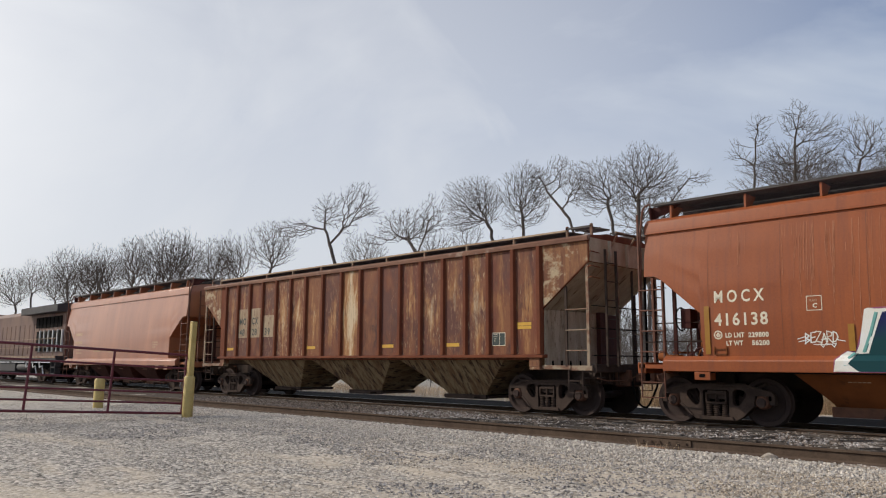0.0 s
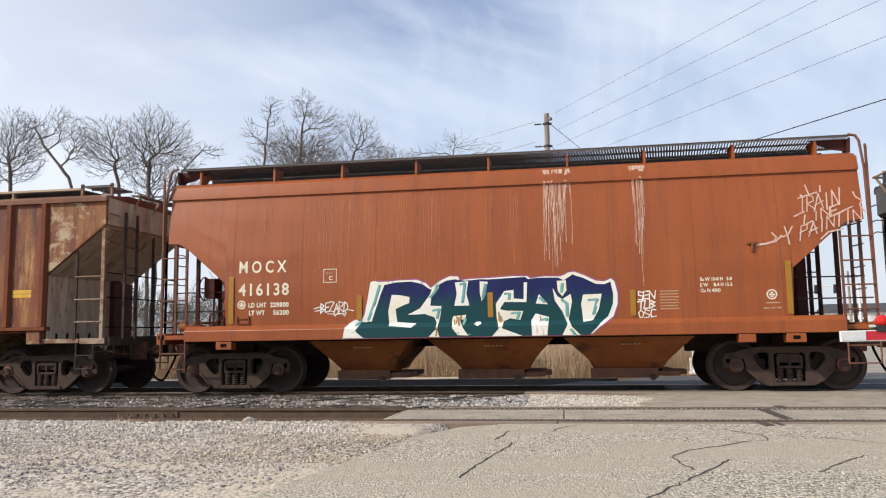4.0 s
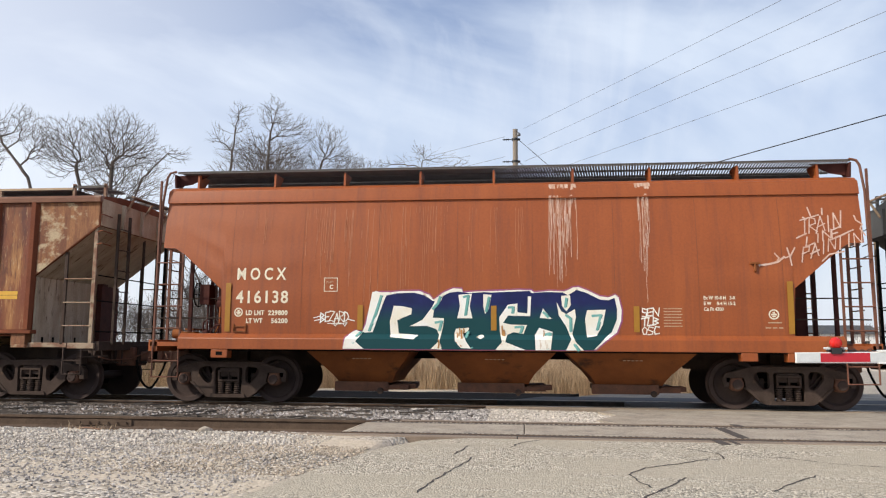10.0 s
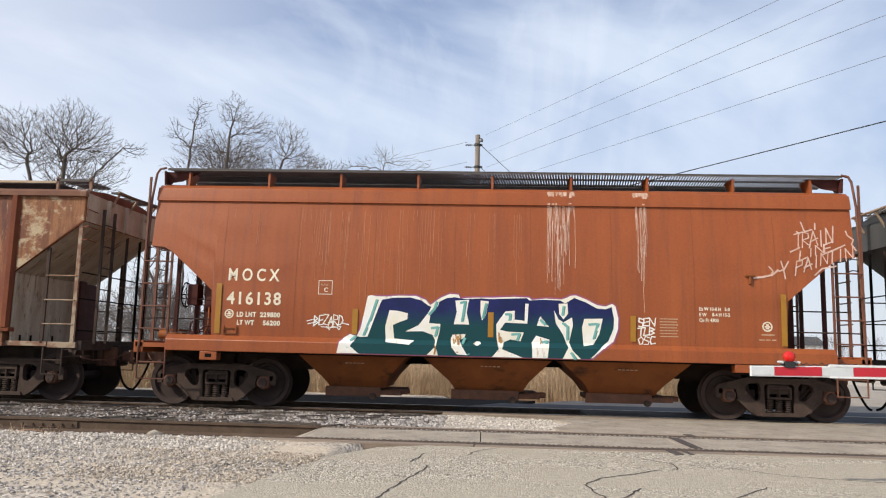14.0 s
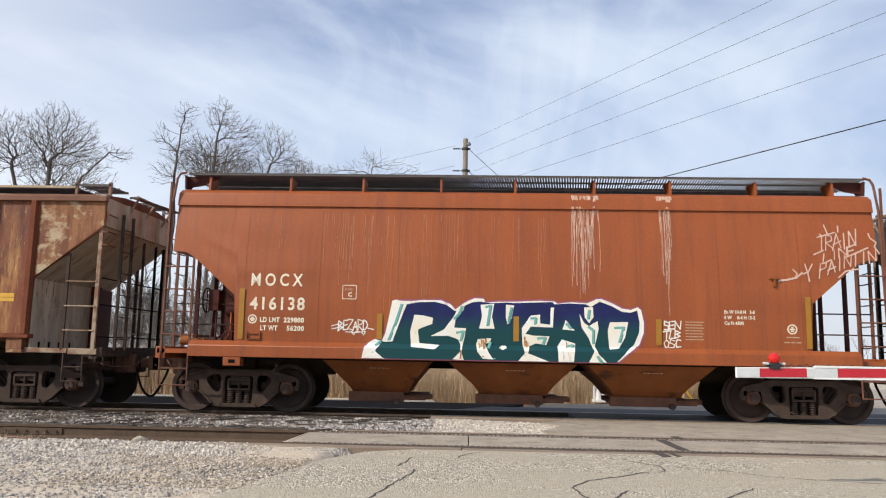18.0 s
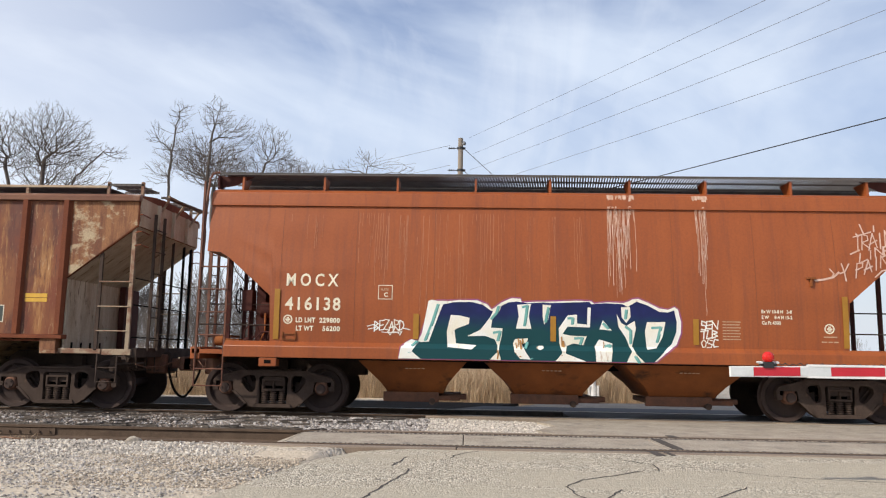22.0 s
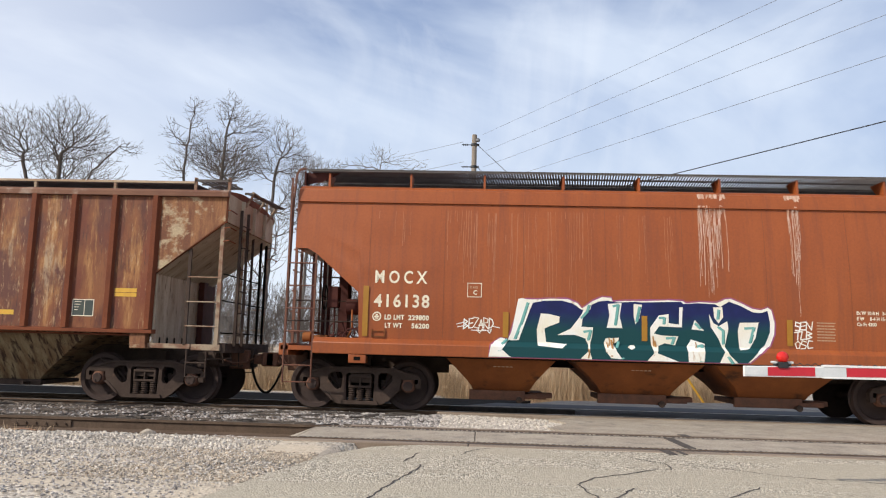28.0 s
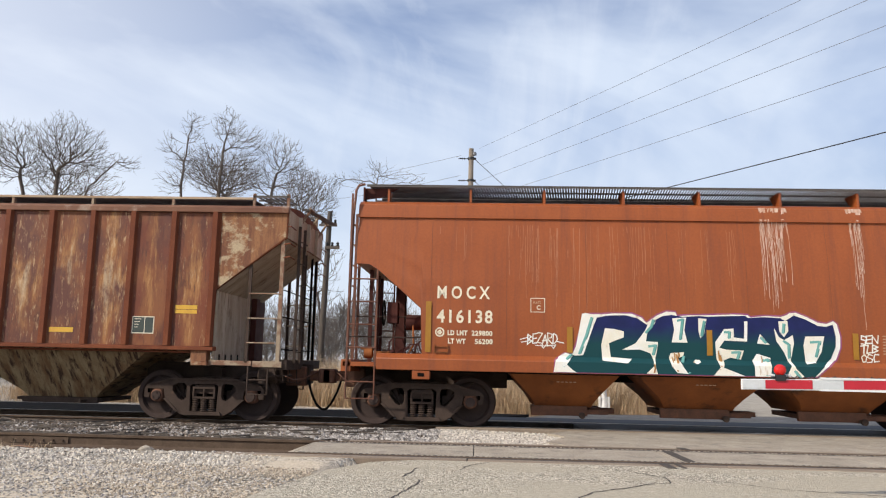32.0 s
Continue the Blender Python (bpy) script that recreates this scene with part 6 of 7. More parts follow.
        for y in (-1.2, -0.85, -0.5, -0.1):
            part("drain_slot", Shape().box(min(s * 7.392, s * 7.40), max(s * 7.392, s * 7.40), y - 0.03, y + 0.03, 1.13, 1.24), M_BLACK, car)
        part("end_sheet", Shape().box(min(s * 8.66, s * 8.68), max(s * 8.66, s * 8.68), -1.5, 1.5, 3.42, 3.96), M_TANEND if detail else peeled, car, "faded tan end sheet")
        for y in (-0.75, 0.0, 0.75):
            part("end_stiffener", Shape().slab([(s * 8.68, 3.95), (s * 8.74, 3.95), (s * 8.74, 3.44), (s * 8.68, 3.40)], 'y', y - 0.03, y + 0.03), endcol, car)
        part("centre_sill", Shape().box(min(s * 5.6, s * 8.9), max(s * 5.6, s * 8.9), -0.18, 0.18, 0.70, 1.08), M_TRUCK, car)
        part("end_sill", Shape().box(min(s * 8.55, s * 8.75), max(s * 8.55, s * 8.75), -1.45, 1.45, 0.98, 1.16), M_FRAME, car, bevel=0.01)
        for y in (-1.5, 1.44):
            part("side_step", Shape().box(min(s * 7.3, s * 8.1), max(s * 7.3, s * 8.1), y, y + 0.06, 1.04, 1.13).box(min(s * 8.12, s * 8.66), max(s * 8.12, s * 8.66), y, y + 0.06, 1.02, 1.13), M_TANSTEP, car, "tan flaking side step", bevel=0.006)
            x0, x1 = s * 7.99, s * 8.58
            up = part("ladder", Shape().box(x0 - 0.03, x0 + 0.03, y, y + 0.045, 1.1, 3.26), M_FRAME, car)
            part("post", Shape().box(x1 - 0.035, x1 + 0.035, y - 0.005, y + 0.045, 1.1, 3.52), M_TANSTEP, up, "pale flaking corner post")
            for z in (1.46, 1.91, 2.37):
                part("rung", Shape().rod((x0, y - 0.01, z), (x1, y - 0.01, z), 0.013, 8), M_TANSTEP if detail else M_TRUCK, up)
            stirrup(car, x0 + s * 0.05, x0 + s * 0.42, y + 0.02, 0.53, 1.05, M_FRAME)
            for k, z in enumerate((3.05, 3.3, 3.62)):
                part("grab_iron", Shape().pipe([(s * 8.60, y, z), (s * 8.72, y - 0.03 * s, z + 0.02), (s * 8.74, y + 0.28, z)], 0.012, 6), rib, car)
        end_ladder(car, s * 8.78, s, -1.05, -0.62, 1.1, 3.72, 0.42, M_FRAME)
        for y, z1 in ((-0.28, 3.4), (0.35, 3.4), (0.95, 3.4), (1.35, 3.4)):
            part("end_post", Shape().box(s * 8.60 - 0.022, s * 8.60 + 0.022, y - 0.02, y + 0.02, 1.1, z1), M_TANSTEP if y < 0 and detail else (M_TRUCK if y < 0.9 else M_BLACK), car)
        for z in (1.35, 1.95, 2.45):
            part("end_rail", Shape().rod((s * 8.62, -1.4, z), (s * 8.62, 1.4, z), 0.013, 6), M_BLACK, car)
        tagged(part("end_walkway", grating(min(s * 8.70, s * 8.88), max(s * 8.70, s * 8.88), -0.7, 1.0, 4.15), M_GRATE, car), kind="stuff")
        part("walkway_strut", Shape().rod((s * 8.87, -0.65, 4.12), (s * 8.68, -0.65, 3.8), 0.026, 6).rod((s * 8.87, 0.1, 4.12), (s * 8.68, 0.1, 3.8), 0.026, 6).rod((s * 8.87, 0.95, 4.12), (s * 8.68, 0.95, 3.8), 0.026, 6).rod((s * 8.88, -0.75, 4.14), (s * 8.88, 1.05, 4.14), 0.024, 6), M_TANSTEP, car)
        part("jacking_pad", Shape().box(min(s * 6.98, s * 7.28), max(s * 6.98, s * 7.28), -1.56, -1.36, 1.10, 1.34).box(min(s * 7.0, s * 7.3), max(s * 7.0, s * 7.3), -1.575, -1.36, 1.03, 1.10), peeled, car, bevel=0.008)
        part("equipment", Shape().box(min(s * 8.1, s * 8.5), max(s * 8.1, s * 8.5), -0.9, -0.4, 0.72, 1.0).lathe([(0.001, 0), (0.14, 0.01), (0.14, 0.35), (0.001, 0.37)], (s * 8.3 - 0.2, -0.95, 0.86), 'x', 12), M_TRUCK, car, bevel=0.01)
        for k in range(4):
            rods = Shape().pipe([(s * (8.45 + 0.09 * k), -1.2 + 0.22 * k, 1.0), (s * (8.50 + 0.08 * k), -1.22 + 0.22 * k, 0.82 - 0.04 * k), (s * (8.62 + 0.06 * k), -1.1 + 0.2 * k, 0.74)], 0.014, 6)
            part("brake_pipe", rods, M_TRUCK, car)
        rods = Shape().box(min(s * 8.2, s * 8.32), max(s * 8.2, s * 8.32), -1.3, -1.1, 0.72, 0.98).rod((s * 8.26, -1.32, 0.85), (s * 8.8, -1.2, 0.88), 0.018, 6)
        part("brake_valve", rods, M_TRUCK, car)
        coupler(car, s * 8.75, s)
        truck(car, s * 7.10)
    for c in (-4.15, 0.0, 4.15):
        v, f = [], []
        for z, hx, y in ((1.34, 2.02, 1.42), (0.50, 0.82, 0.72), (0.36, 0.68, 0.64)):
            v += [(c - hx, -y, z), (c + hx, -y, z), (c + hx, y, z), (c - hx, y, z)]
        for j in range(2):
            f += [(4 * j + k, 4 * j + (k + 1) % 4, 4 * j + 4 + (k + 1) % 4, 4 * j + 4 + k) for k in range(4)]
        f += [(0, 1, 2, 3), (8, 9, 10, 11)]
        bay = part("hopper_bay", Shape().add(v, f), bayc, car, "stained tan funnel-shaped discharge bay", bevel=0.012)
        part("discharge_gate", Shape().box(c - 0.72, c + 0.78, -0.64, 0.64, 0.27, 0.345).box(c - 0.76, c + 0.74, -0.72, -0.63, 0.25, 0.36).box(c - 1.0, c - 0.74, -0.5, -0.2, 0.28, 0.34), M_FRAME, bay, bevel=0.01)
        part("gate_shaft", Shape().rod((c + 0.5, -0.95, 0.3), (c + 0.5, 0.7, 0.3), 0.032, 10), M_TRUCK, bay)
    part("brake_pipe", Shape().pipe([(-7.0, -1.5, 1.27), (7.0, -1.5, 1.27)], 0.02, 6), rib, car)
    return car, body


car_b, body_b = build_ribbed_hopper("weathered rust-brown ribbed covered hopper car", M_PANELS, M_OXIDE_RIB, M_GREYEND, M_PEELED, M_BAYB, pose(XB, YC, 0), "freight train")
flat_b = lambda z: 1.532
for x0, x1, z0, z1 in ((6.62, 7.04, 2.055, 2.13), (6.62, 7.04, 1.975, 2.045)):
    painted("yellow_marker", rect(x0, x1, z0, z1), flat_b, 0.006, M_BRIGHTYEL, body_b, "bright yellow reflective strip", ())
for x0, x1 in ((-6.84, -6.4), (-1.92, -1.47), (1.72, 2.2), (4.26, 4.72)):
    painted("yellow_marker", rect(x0, x1, 1.59, 1.68), flat_b, 0.006, M_BRIGHTYEL, body_b, "yellow reflective strip", ())
panel = painted("data_panel", rect(5.84, 6.24, 1.60, 1.90), flat_b, 0.005, M_SIGN, body_b, "small dark data panel with white border", ())
lines = Shape()
ribbon(lines, [(5.84, 1.60), (6.24, 1.60), (6.24, 1.90), (5.84, 1.90), (5.84, 1.60)], 0.016, flat_b, 0.007)
ribbon(lines, [(6.07, 1.60), (6.07, 1.90)], 0.012, flat_b, 0.007)
for k in range(4):
    ribbon(lines, [(5.88, 1.86 - k * 0.05), (6.0 - 0.02 * k, 1.86 - k * 0.05)], 0.010, flat_b, 0.007)
part("panel_border", lines, M_WHITE, panel)
for k, (x0, x1) in enumerate(((-6.09, -5.45), (-5.29, -4.64), (-4.48, -3.80))):
    painted("white_panel", rect(x0, x1, 2.02, (3.02, 3.02, 2.75)[k]), flat_b, 0.006, M_CREAM, body_b, "patch of flaking cream paint", ())
    if k < 2:
        lettering(body_b, ("MO", "CX")[k], x0 + 0.06, 2.48, 0.22, lambda z: 1.5365, M_SIGN, "dark worn stencil letters", 0.82, 0.008, 1.2)
    lettering(body_b, ("48", "28", "39")[k], x0 + 0.08, 2.10, 0.22, lambda z: 1.5365, M_SIGN, "dark worn stencil numerals", 0.95, 0.008, 1.2)

car_e, body_e = build_ribbed_hopper("dull grey covered hopper car with black slope sheets", M_GREYCAR, M_DARKCAR, M_DARKCAR, M_GREYCAR, M_DARKCAR, pose(XE, YC, 0), "freight train", False)


# ---- diesel locomotive at the far end ----
def build_locomotive(at):
    car = thing("locomotive", "faded mustard and sooty grey diesel locomotive", "locomotive", at, "freight train")
    part("frame", Shape().box(-9.5, 9.5, -1.5, 1.5, 1.15, 1.42), M_LOCODARK, car, bevel=0.02)
    part("long_hood", Shape().slab([(-0.95, 1.42), (0.95, 1.42), (0.95, 3.9), (0.75, 4.12), (-0.75, 4.12), (-0.95, 3.9)], 'x', -6.5, 9.0), M_LOCO, car, bevel=0.02)
    for k in range(13):
        part("hood_door", Shape().box(-6.2 + k * 0.86, -5.42 + k * 0.86, -0.975, -0.945, 1.6, 3.3), M_LOCO, car, bevel=0.008)
    part("radiator_wing", Shape().slab([(-1.5, 3.82), (1.5, 3.82), (1.5, 4.2), (1.1, 4.3), (-1.1, 4.3), (-1.5, 4.2)], 'x', 3.2, 9.2), M_LOCODARK, car, "overhanging sooty radiator section", bevel=0.02)
    for k in range(7):
        part("grille", Shape().box(4.4 + k * 0.6, 4.9 + k * 0.6, -1.0, -0.96, 3.05, 3.65), M_BLACK, car)
    for k in range(6):
        part("shutter", Shape().box(4.7 + k * 0.7, 5.2 + k * 0.7, -1.03, -0.96, 1.75, 2.85), M_BLACK, car, "dark radiator shutter", bevel=0.01)
        part("shutter_bar", Shape().box(5.22 + k * 0.7, 5.30 + k * 0.7, -1.05, -0.96, 1.7, 2.9), M_GALV, car)
    for k in range(3):
        part("sand_pipe", Shape().pipe([(4.6 + 1.1 * k, -1.42, 1.1), (4.8 + 1.1 * k, -1.45, 0.85), (5.1 + 1.1 * k, -1.42, 0.95), (5.3 + 1.1 * k, -1.4, 0.5)], 0.035, 6), M_GALV, car, "light grey sand pipe")
    part("walkway_edge", Shape().box(-9.5, 9.5, -1.53, -1.50, 1.36, 1.47), M_TANSTEP, car)
    part("walkway", Shape().box(-9.5, 9.5, -1.5, -0.95, 1.42, 1.47), M_LOCODARK, car)
    for k in range(12):
        part("handrail_post", Shape().rod((-9.2 + k * 1.65, -1.47, 1.45), (-9.2 + k * 1.65, -1.47, 2.4), 0.022, 6), M_TANSTEP, car)
    part("handrail", Shape().rod((-9.2, -1.47, 2.4), (9.2, -1.47, 2.4), 0.022, 6).rod((-9.2, -1.47, 1.95), (9.2, -1.47, 1.95), 0.015, 6), M_TANSTEP, car)
    part("fuel_tank", Shape().slab([(-1.4, 1.1), (1.4, 1.1), (1.4, 0.6), (1.1, 0.35), (-1.1, 0.35), (-1.4, 0.6)], 'x', -2.6, 2.6), M_LOCODARK, car, bevel=0.03)
    part("air_tank", Shape().lathe([(0.001, -1), (0.2, -0.95), (0.2, 0.95), (0.001, 1)], (4.0, -1.25, 0.85), 'x', 16), M_GREYCAR, car)
    part("cab", Shape().slab([(-1.45, 1.42), (1.45, 1.42), (1.45, 4.0), (1.1, 4.35), (-1.1, 4.35), (-1.45, 4.0)], 'x', -8.6, -6.5), M_LOCO, car, bevel=0.02)
    for x in (-6.2, 6.2):
        truck(car, x)
    part("step", Shape().box(8.9, 9.5, -1.5, -1.2, 0.5, 0.56).box(8.9, 9.5, -1.5, -1.2, 0.85, 0.91).box(8.88, 8.92, -1.5, -1.2, 0.5, 1.2).box(9.46, 9.5, -1.5, -1.2, 0.5, 1.2), M_LOCODARK, car)
    coupler(car, 9.5, 1)
    return car


loco = build_locomotive(pose(-52.2, YC, 0))
TRAIN = [(car_a, XA), (car_b, XB), (car_c, XC), (car_e, XE), (loco, -52.2)]

# ---- bare trees, brush and grass ----
def branch_mesh(pos, parent, twig, thick):
    """Tubes along a branching skeleton; each limb is as thick as the twigs that it carries ask for."""
    n = len(pos)
    kids = [[] for _ in range(n)]
    for i in range(1, n):
        kids[parent[i]].append(i)
    load = np.zeros(n)
    for i in range(n - 1, -1, -1):
        load[i] = sum(load[k] for k in kids[i]) if kids[i] else 1.0
    rad = np.maximum(twig, twig * 0.8 * load ** (1 / thick) * (1 + 0.25 * (load / load[0]) ** 0.5))
    trunk, crown = ([], []), ([], [])
    starts = [(0, -1)]
    while starts:
        i, before = starts.pop()
        chain = [before, i] if before >= 0 else [i]
        while kids[i]:
            order = sorted(kids[i], key=lambda k: -load[k])
            starts += [(k, i) for k in order[1:]]
            i = order[0]
            chain.append(i)
        if len(chain) < 2:
            continue
        v, f = trunk if before < 0 else crown
        k0, sides = len(v), (7 if before < 0 else 5 if rad[chain[1]] > 0.03 else 3)
        for j, c in enumerate(chain):
            d = pos[chain[min(j + 1, len(chain) - 1)]] - pos[chain[max(j - 1, 0)]]
            d = d / (np.linalg.norm(d) + 1e-9)
            u = np.cross(d, (0.31, 0.95, 0.07))
            u = u / (np.linalg.norm(u) + 1e-9)
            w = np.cross(d, u)
            ra = rad[chain[1]] if j == 0 and before >= 0 else rad[c]
            if j == len(chain) - 1:
                ra *= 0.4
            for q in range(sides):
                a = 2 * math.pi * q / sides
                v.append(tuple(pos[c] + (u * math.cos(a) + w * math.sin(a)) * ra))
        for j in range(len(chain) - 1):
            for q in range(sides):
                f.append((k0 + j * sides + q, k0 + j * sides + (q + 1) % sides, k0 + (j + 1) * sides + (q + 1) % sides, k0 + (j + 1) * sides + q))
    return trunk, crown


def spread_out(seed, stem, lobes, twig=0.0075, density=46.0, thick=2.7, reach=0.42):
    """A leafless tree: twig ends fill the crown and each joins the tree by the shortest way back to the trunk.
    stem: (x, y, z) along the trunk; lobes: (x, y, z, rx, ry, rz) of the crown."""
    r = np.random.default_rng(seed)
    pts = []
    for x, y, z, rx, ry, rz in lobes:
        k = max(50, int(density * 4.19 * rx * ry * rz))
        d = r.normal(size=(k, 3))
        d /= np.linalg.norm(d, axis=1)[:, None]
        d *= (r.uniform(0.03, 1, (k, 1)) ** 0.45) * (1 + 0.16 * np.sin(5 * d[:, :1] + seed) * np.cos(4 * d[:, 2:] + seed))
        pts.append(d * (rx, ry, rz) + (x, y, z))
    pts = np.concatenate(pts)
    pos, parent = [np.array(stem[0], float)], [-1]
    for p, q in zip(stem, stem[1:]):
        p, q = np.array(p, float), np.array(q, float)
        m = max(2, int(np.linalg.norm(q - p) / 0.45))
        for i in range(1, m + 1):
            pos.append(p + (q - p) * i / m + r.normal(size=3) * 0.03)
            parent.append(len(pos) - 2)
    trunk_n = len(pos)
    first = trunk_n * 2 // 5
    way = [0.5 * np.linalg.norm(p - pos[first]) for p in pos]
    n = len(pts)
    cost, link = np.full(n, 1e9), np.zeros(n, int)

    def offer(i):
        gap = pts - pos[i]
        c = np.linalg.norm(gap, axis=1) + reach * way[i] + 0.9 * np.maximum(0, -gap[:, 2]) + (0.25 if i < trunk_n else 0.0)
        better = c < cost
        cost[better] = c[better]
        link[better] = i

    for i in range(first, trunk_n):
        offer(i)
    free = np.ones(n, bool)
    for turn in range(n):
        k = int(np.where(free, cost, 1e9).argmin())
        free[k] = False
        p = link[k]
        way.append(way[p] + np.linalg.norm(pts[k] - pos[p]))
        pos.append(pts[k])
        parent.append(int(p))
        offer(len(pos) - 1)
    pos = np.array(pos)
    par = np.array(parent)
    # ease the kinks out of the limbs
    for turn in range(4):
        total, count = pos.copy(), np.ones(len(pos))
        np.add.at(total, par[1:], pos[1:])
        np.add.at(count, par[1:], 1)
        total[1:] += pos[par[1:]] * 1.5
        count[1:] += 1.5
        eased = total / count[:, None]
        moved = np.arange(len(pos)) >= trunk_n
        pos = np.where(moved[:, None], pos * 0.45 + eased * 0.55, pos)
    pos, parent = list(pos), list(parent)
    for i in sorted(set(range(len(pos))) - set(parent)):
        d = pos[i] - pos[parent[i]]
        d /= np.linalg.norm(d) + 1e-9
        for k in range(2):
            e = d + r.normal(size=3) * 0.28 + (0, 0, 0.12)
            e /= np.linalg.norm(e)
            pos.append(pos[i] + e * r.uniform(0.18, 0.42))
            parent.append(i)
    return branch_mesh(np.array(pos), parent, twig, thick)


def tree(x, y, seed, label, stem, lobes, bark=None, **kw):
    """stem and lobes: x off the base, z over the ground; each lobe (x, z, half width, half height)."""
    z0 = float(ground_height(np.array([x]), np.array([y]))[0])
    t = thing("tree", label, "tree", pose(x, y, z0), "bare trees behind the railway")
    r = random.Random(seed)
    (tv, tf), (cv, cf) = spread_out(seed, [(a, 0.25 * math.sin(1.7 * i), z) for i, (a, z) in enumerate(stem)],
                                    [(a, r.uniform(-0.4, 0.4) * w, z - 0.25, w * 0.97, max(w, h) * 0.9, h * 0.94) for a, z, w, h in lobes], **kw)
    part("trunk", quick("trunk", tv, tf, bark or M_BARK, True), None, t)
    part("crown", quick("crown", cv, cf, bark or M_BARK, False), None, t, "bare grey twigs with no leaves")
    return t


LONE = "tall bare deciduous tree with two arching trunks"
ROW = "bare deciduous tree in a row of its kind"
BIG = "spreading bare deciduous tree with many fine twigs"
SLIM = "slender bare sapling at the edge of the woods"
COARSE = dict(density=15.0, twig=0.0105)
tree(-55.8, 42, 1, LONE, [(0, -0.2), (0.1, 8.0), (-0.6, 11.0), (-1.8, 13.8), (-2.4, 15.4)], [(-6.2, 14.6, 2.6, 1.1), (-2.2, 16.0, 1.9, 2.0), (2.4, 16.4, 2.0, 2.0), (4.8, 14.8, 1.5, 0.7), (1.2, 14.2, 1.2, 1.4)], density=16.0, twig=0.0105, thick=2.6)
tree(-45.2, 42, 2, ROW, [(0, -0.2), (0.3, 7.5), (0.0, 10.2)], [(-2.4, 13.2, 3.2, 1.8), (1.4, 13.8, 1.7, 1.8), (-4.6, 12.2, 1.6, 0.8)], **COARSE)
tree(-41.2, 44, 3, ROW, [(0, -0.2), (0, 6.5), (0.2, 9.6)], [(0.1, 11.9, 1.7, 1.5)], **COARSE)
tree(-36.4, 42, 4, ROW, [(0, -0.2), (0, 7.0), (-0.6, 11.2), (-1.2, 12.4)], [(-2.2, 13.8, 2.4, 2.2), (-4.0, 12.3, 1.3, 0.9), (-0.6, 13.6, 0.9, 1.8)])
tree(-34.3, 42.5, 5, ROW, [(0, -0.2), (0, 7.0), (-0.1, 11.0), (0, 12.2)], [(0.1, 13.8, 1.9, 2.6), (-1.4, 12.0, 1.0, 0.8)])
tree(-28.4, 42, 6, BIG, [(0, -0.2), (-0.5, 7.0), (-1.5, 11.2), (-3.0, 13.0), (-4.2, 14.6)], [(-4.4, 14.6, 1.1, 1.4), (-2.4, 15.0, 1.2, 1.3), (-0.9, 13.6, 1.1, 1.5)], thick=2.65)
tree(-26.8, 42.5, 7, ROW, [(0, -0.2), (0.2, 7.0), (0.0, 10.6), (-0.3, 12.0)], [(-0.9, 13.4, 2.0, 2.1), (0.7, 12.2, 0.9, 1.0)])
tree(-24.6, 42, 8, BIG, [(0, -0.2), (-0.1, 7.0), (0.0, 10.5), (0.1, 12.0)], [(0.6, 13.5, 2.3, 2.0), (-0.8, 12.6, 1.0, 1.3), (2.2, 12.8, 1.4, 0.9)])
tree(-23.9, 41, 9, "bare tree arching low to one side", [(0, -0.2), (0.3, 7.0), (1.8, 10.8), (3.2, 12.0)], [(3.7, 12.4, 1.2, 0.5), (2.2, 11.9, 0.9, 0.6), (1.2, 11.2, 0.8, 0.8)])
tree(-17.3, 42, 10, "slender upright bare tree beside a larger one", [(0, -0.2), (0.1, 7.0), (0.1, 11.4), (0.4, 14.0), (0.5, 15.2)], [(0.6, 14.9, 0.75, 1.1), (-0.8, 13.8, 0.5, 1.1), (0.3, 12.9, 0.8, 1.1), (-0.4, 11.6, 1.0, 0.9)], thick=2.65)
tree(-15.2, 42, 11, BIG, [(0, -0.2), (0.1, 6.5), (0.2, 11.2), (0.4, 13.6), (0.7, 15.2)], [(0.5, 14.8, 1.1, 1.3), (1.8, 13.8, 1.3, 1.3), (-0.9, 13.0, 1.0, 1.3), (0.6, 11.8, 1.9, 1.2)], thick=2.65)
tree(-12.3, 42.5, 12, BIG, [(0, -0.2), (0.1, 6.5), (0.2, 10.6), (0.5, 12.0)], [(0.7, 13.2, 1.5, 1.5), (1.9, 11.6, 1.2, 1.4), (1.4, 9.2, 1.2, 1.6), (-0.6, 11.9, 1.2, 1.1)])
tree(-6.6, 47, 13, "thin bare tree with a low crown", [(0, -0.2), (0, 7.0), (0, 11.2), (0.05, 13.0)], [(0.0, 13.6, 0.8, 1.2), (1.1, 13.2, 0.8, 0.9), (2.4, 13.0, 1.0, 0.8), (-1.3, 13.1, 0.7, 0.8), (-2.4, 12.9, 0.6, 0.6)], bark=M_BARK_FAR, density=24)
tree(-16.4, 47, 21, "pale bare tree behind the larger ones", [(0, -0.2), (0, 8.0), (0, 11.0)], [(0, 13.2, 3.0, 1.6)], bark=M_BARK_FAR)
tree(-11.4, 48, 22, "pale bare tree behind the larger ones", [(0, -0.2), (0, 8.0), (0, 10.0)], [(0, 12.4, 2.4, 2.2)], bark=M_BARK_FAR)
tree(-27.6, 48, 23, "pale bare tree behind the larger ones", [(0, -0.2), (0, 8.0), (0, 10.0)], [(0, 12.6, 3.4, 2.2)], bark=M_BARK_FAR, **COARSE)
tree(-13.4, 30, 14, SLIM, [(0, -0.2), (0.1, 2.5), (0, 4.0)], [(0, 5.4, 1.2, 1.8)], density=16)
tree(-9.2, 31, 15, SLIM, [(0, -0.2), (-0.1, 2.5), (0.1, 4.4)], [(0, 6.0, 1.3, 2.0)], density=16)
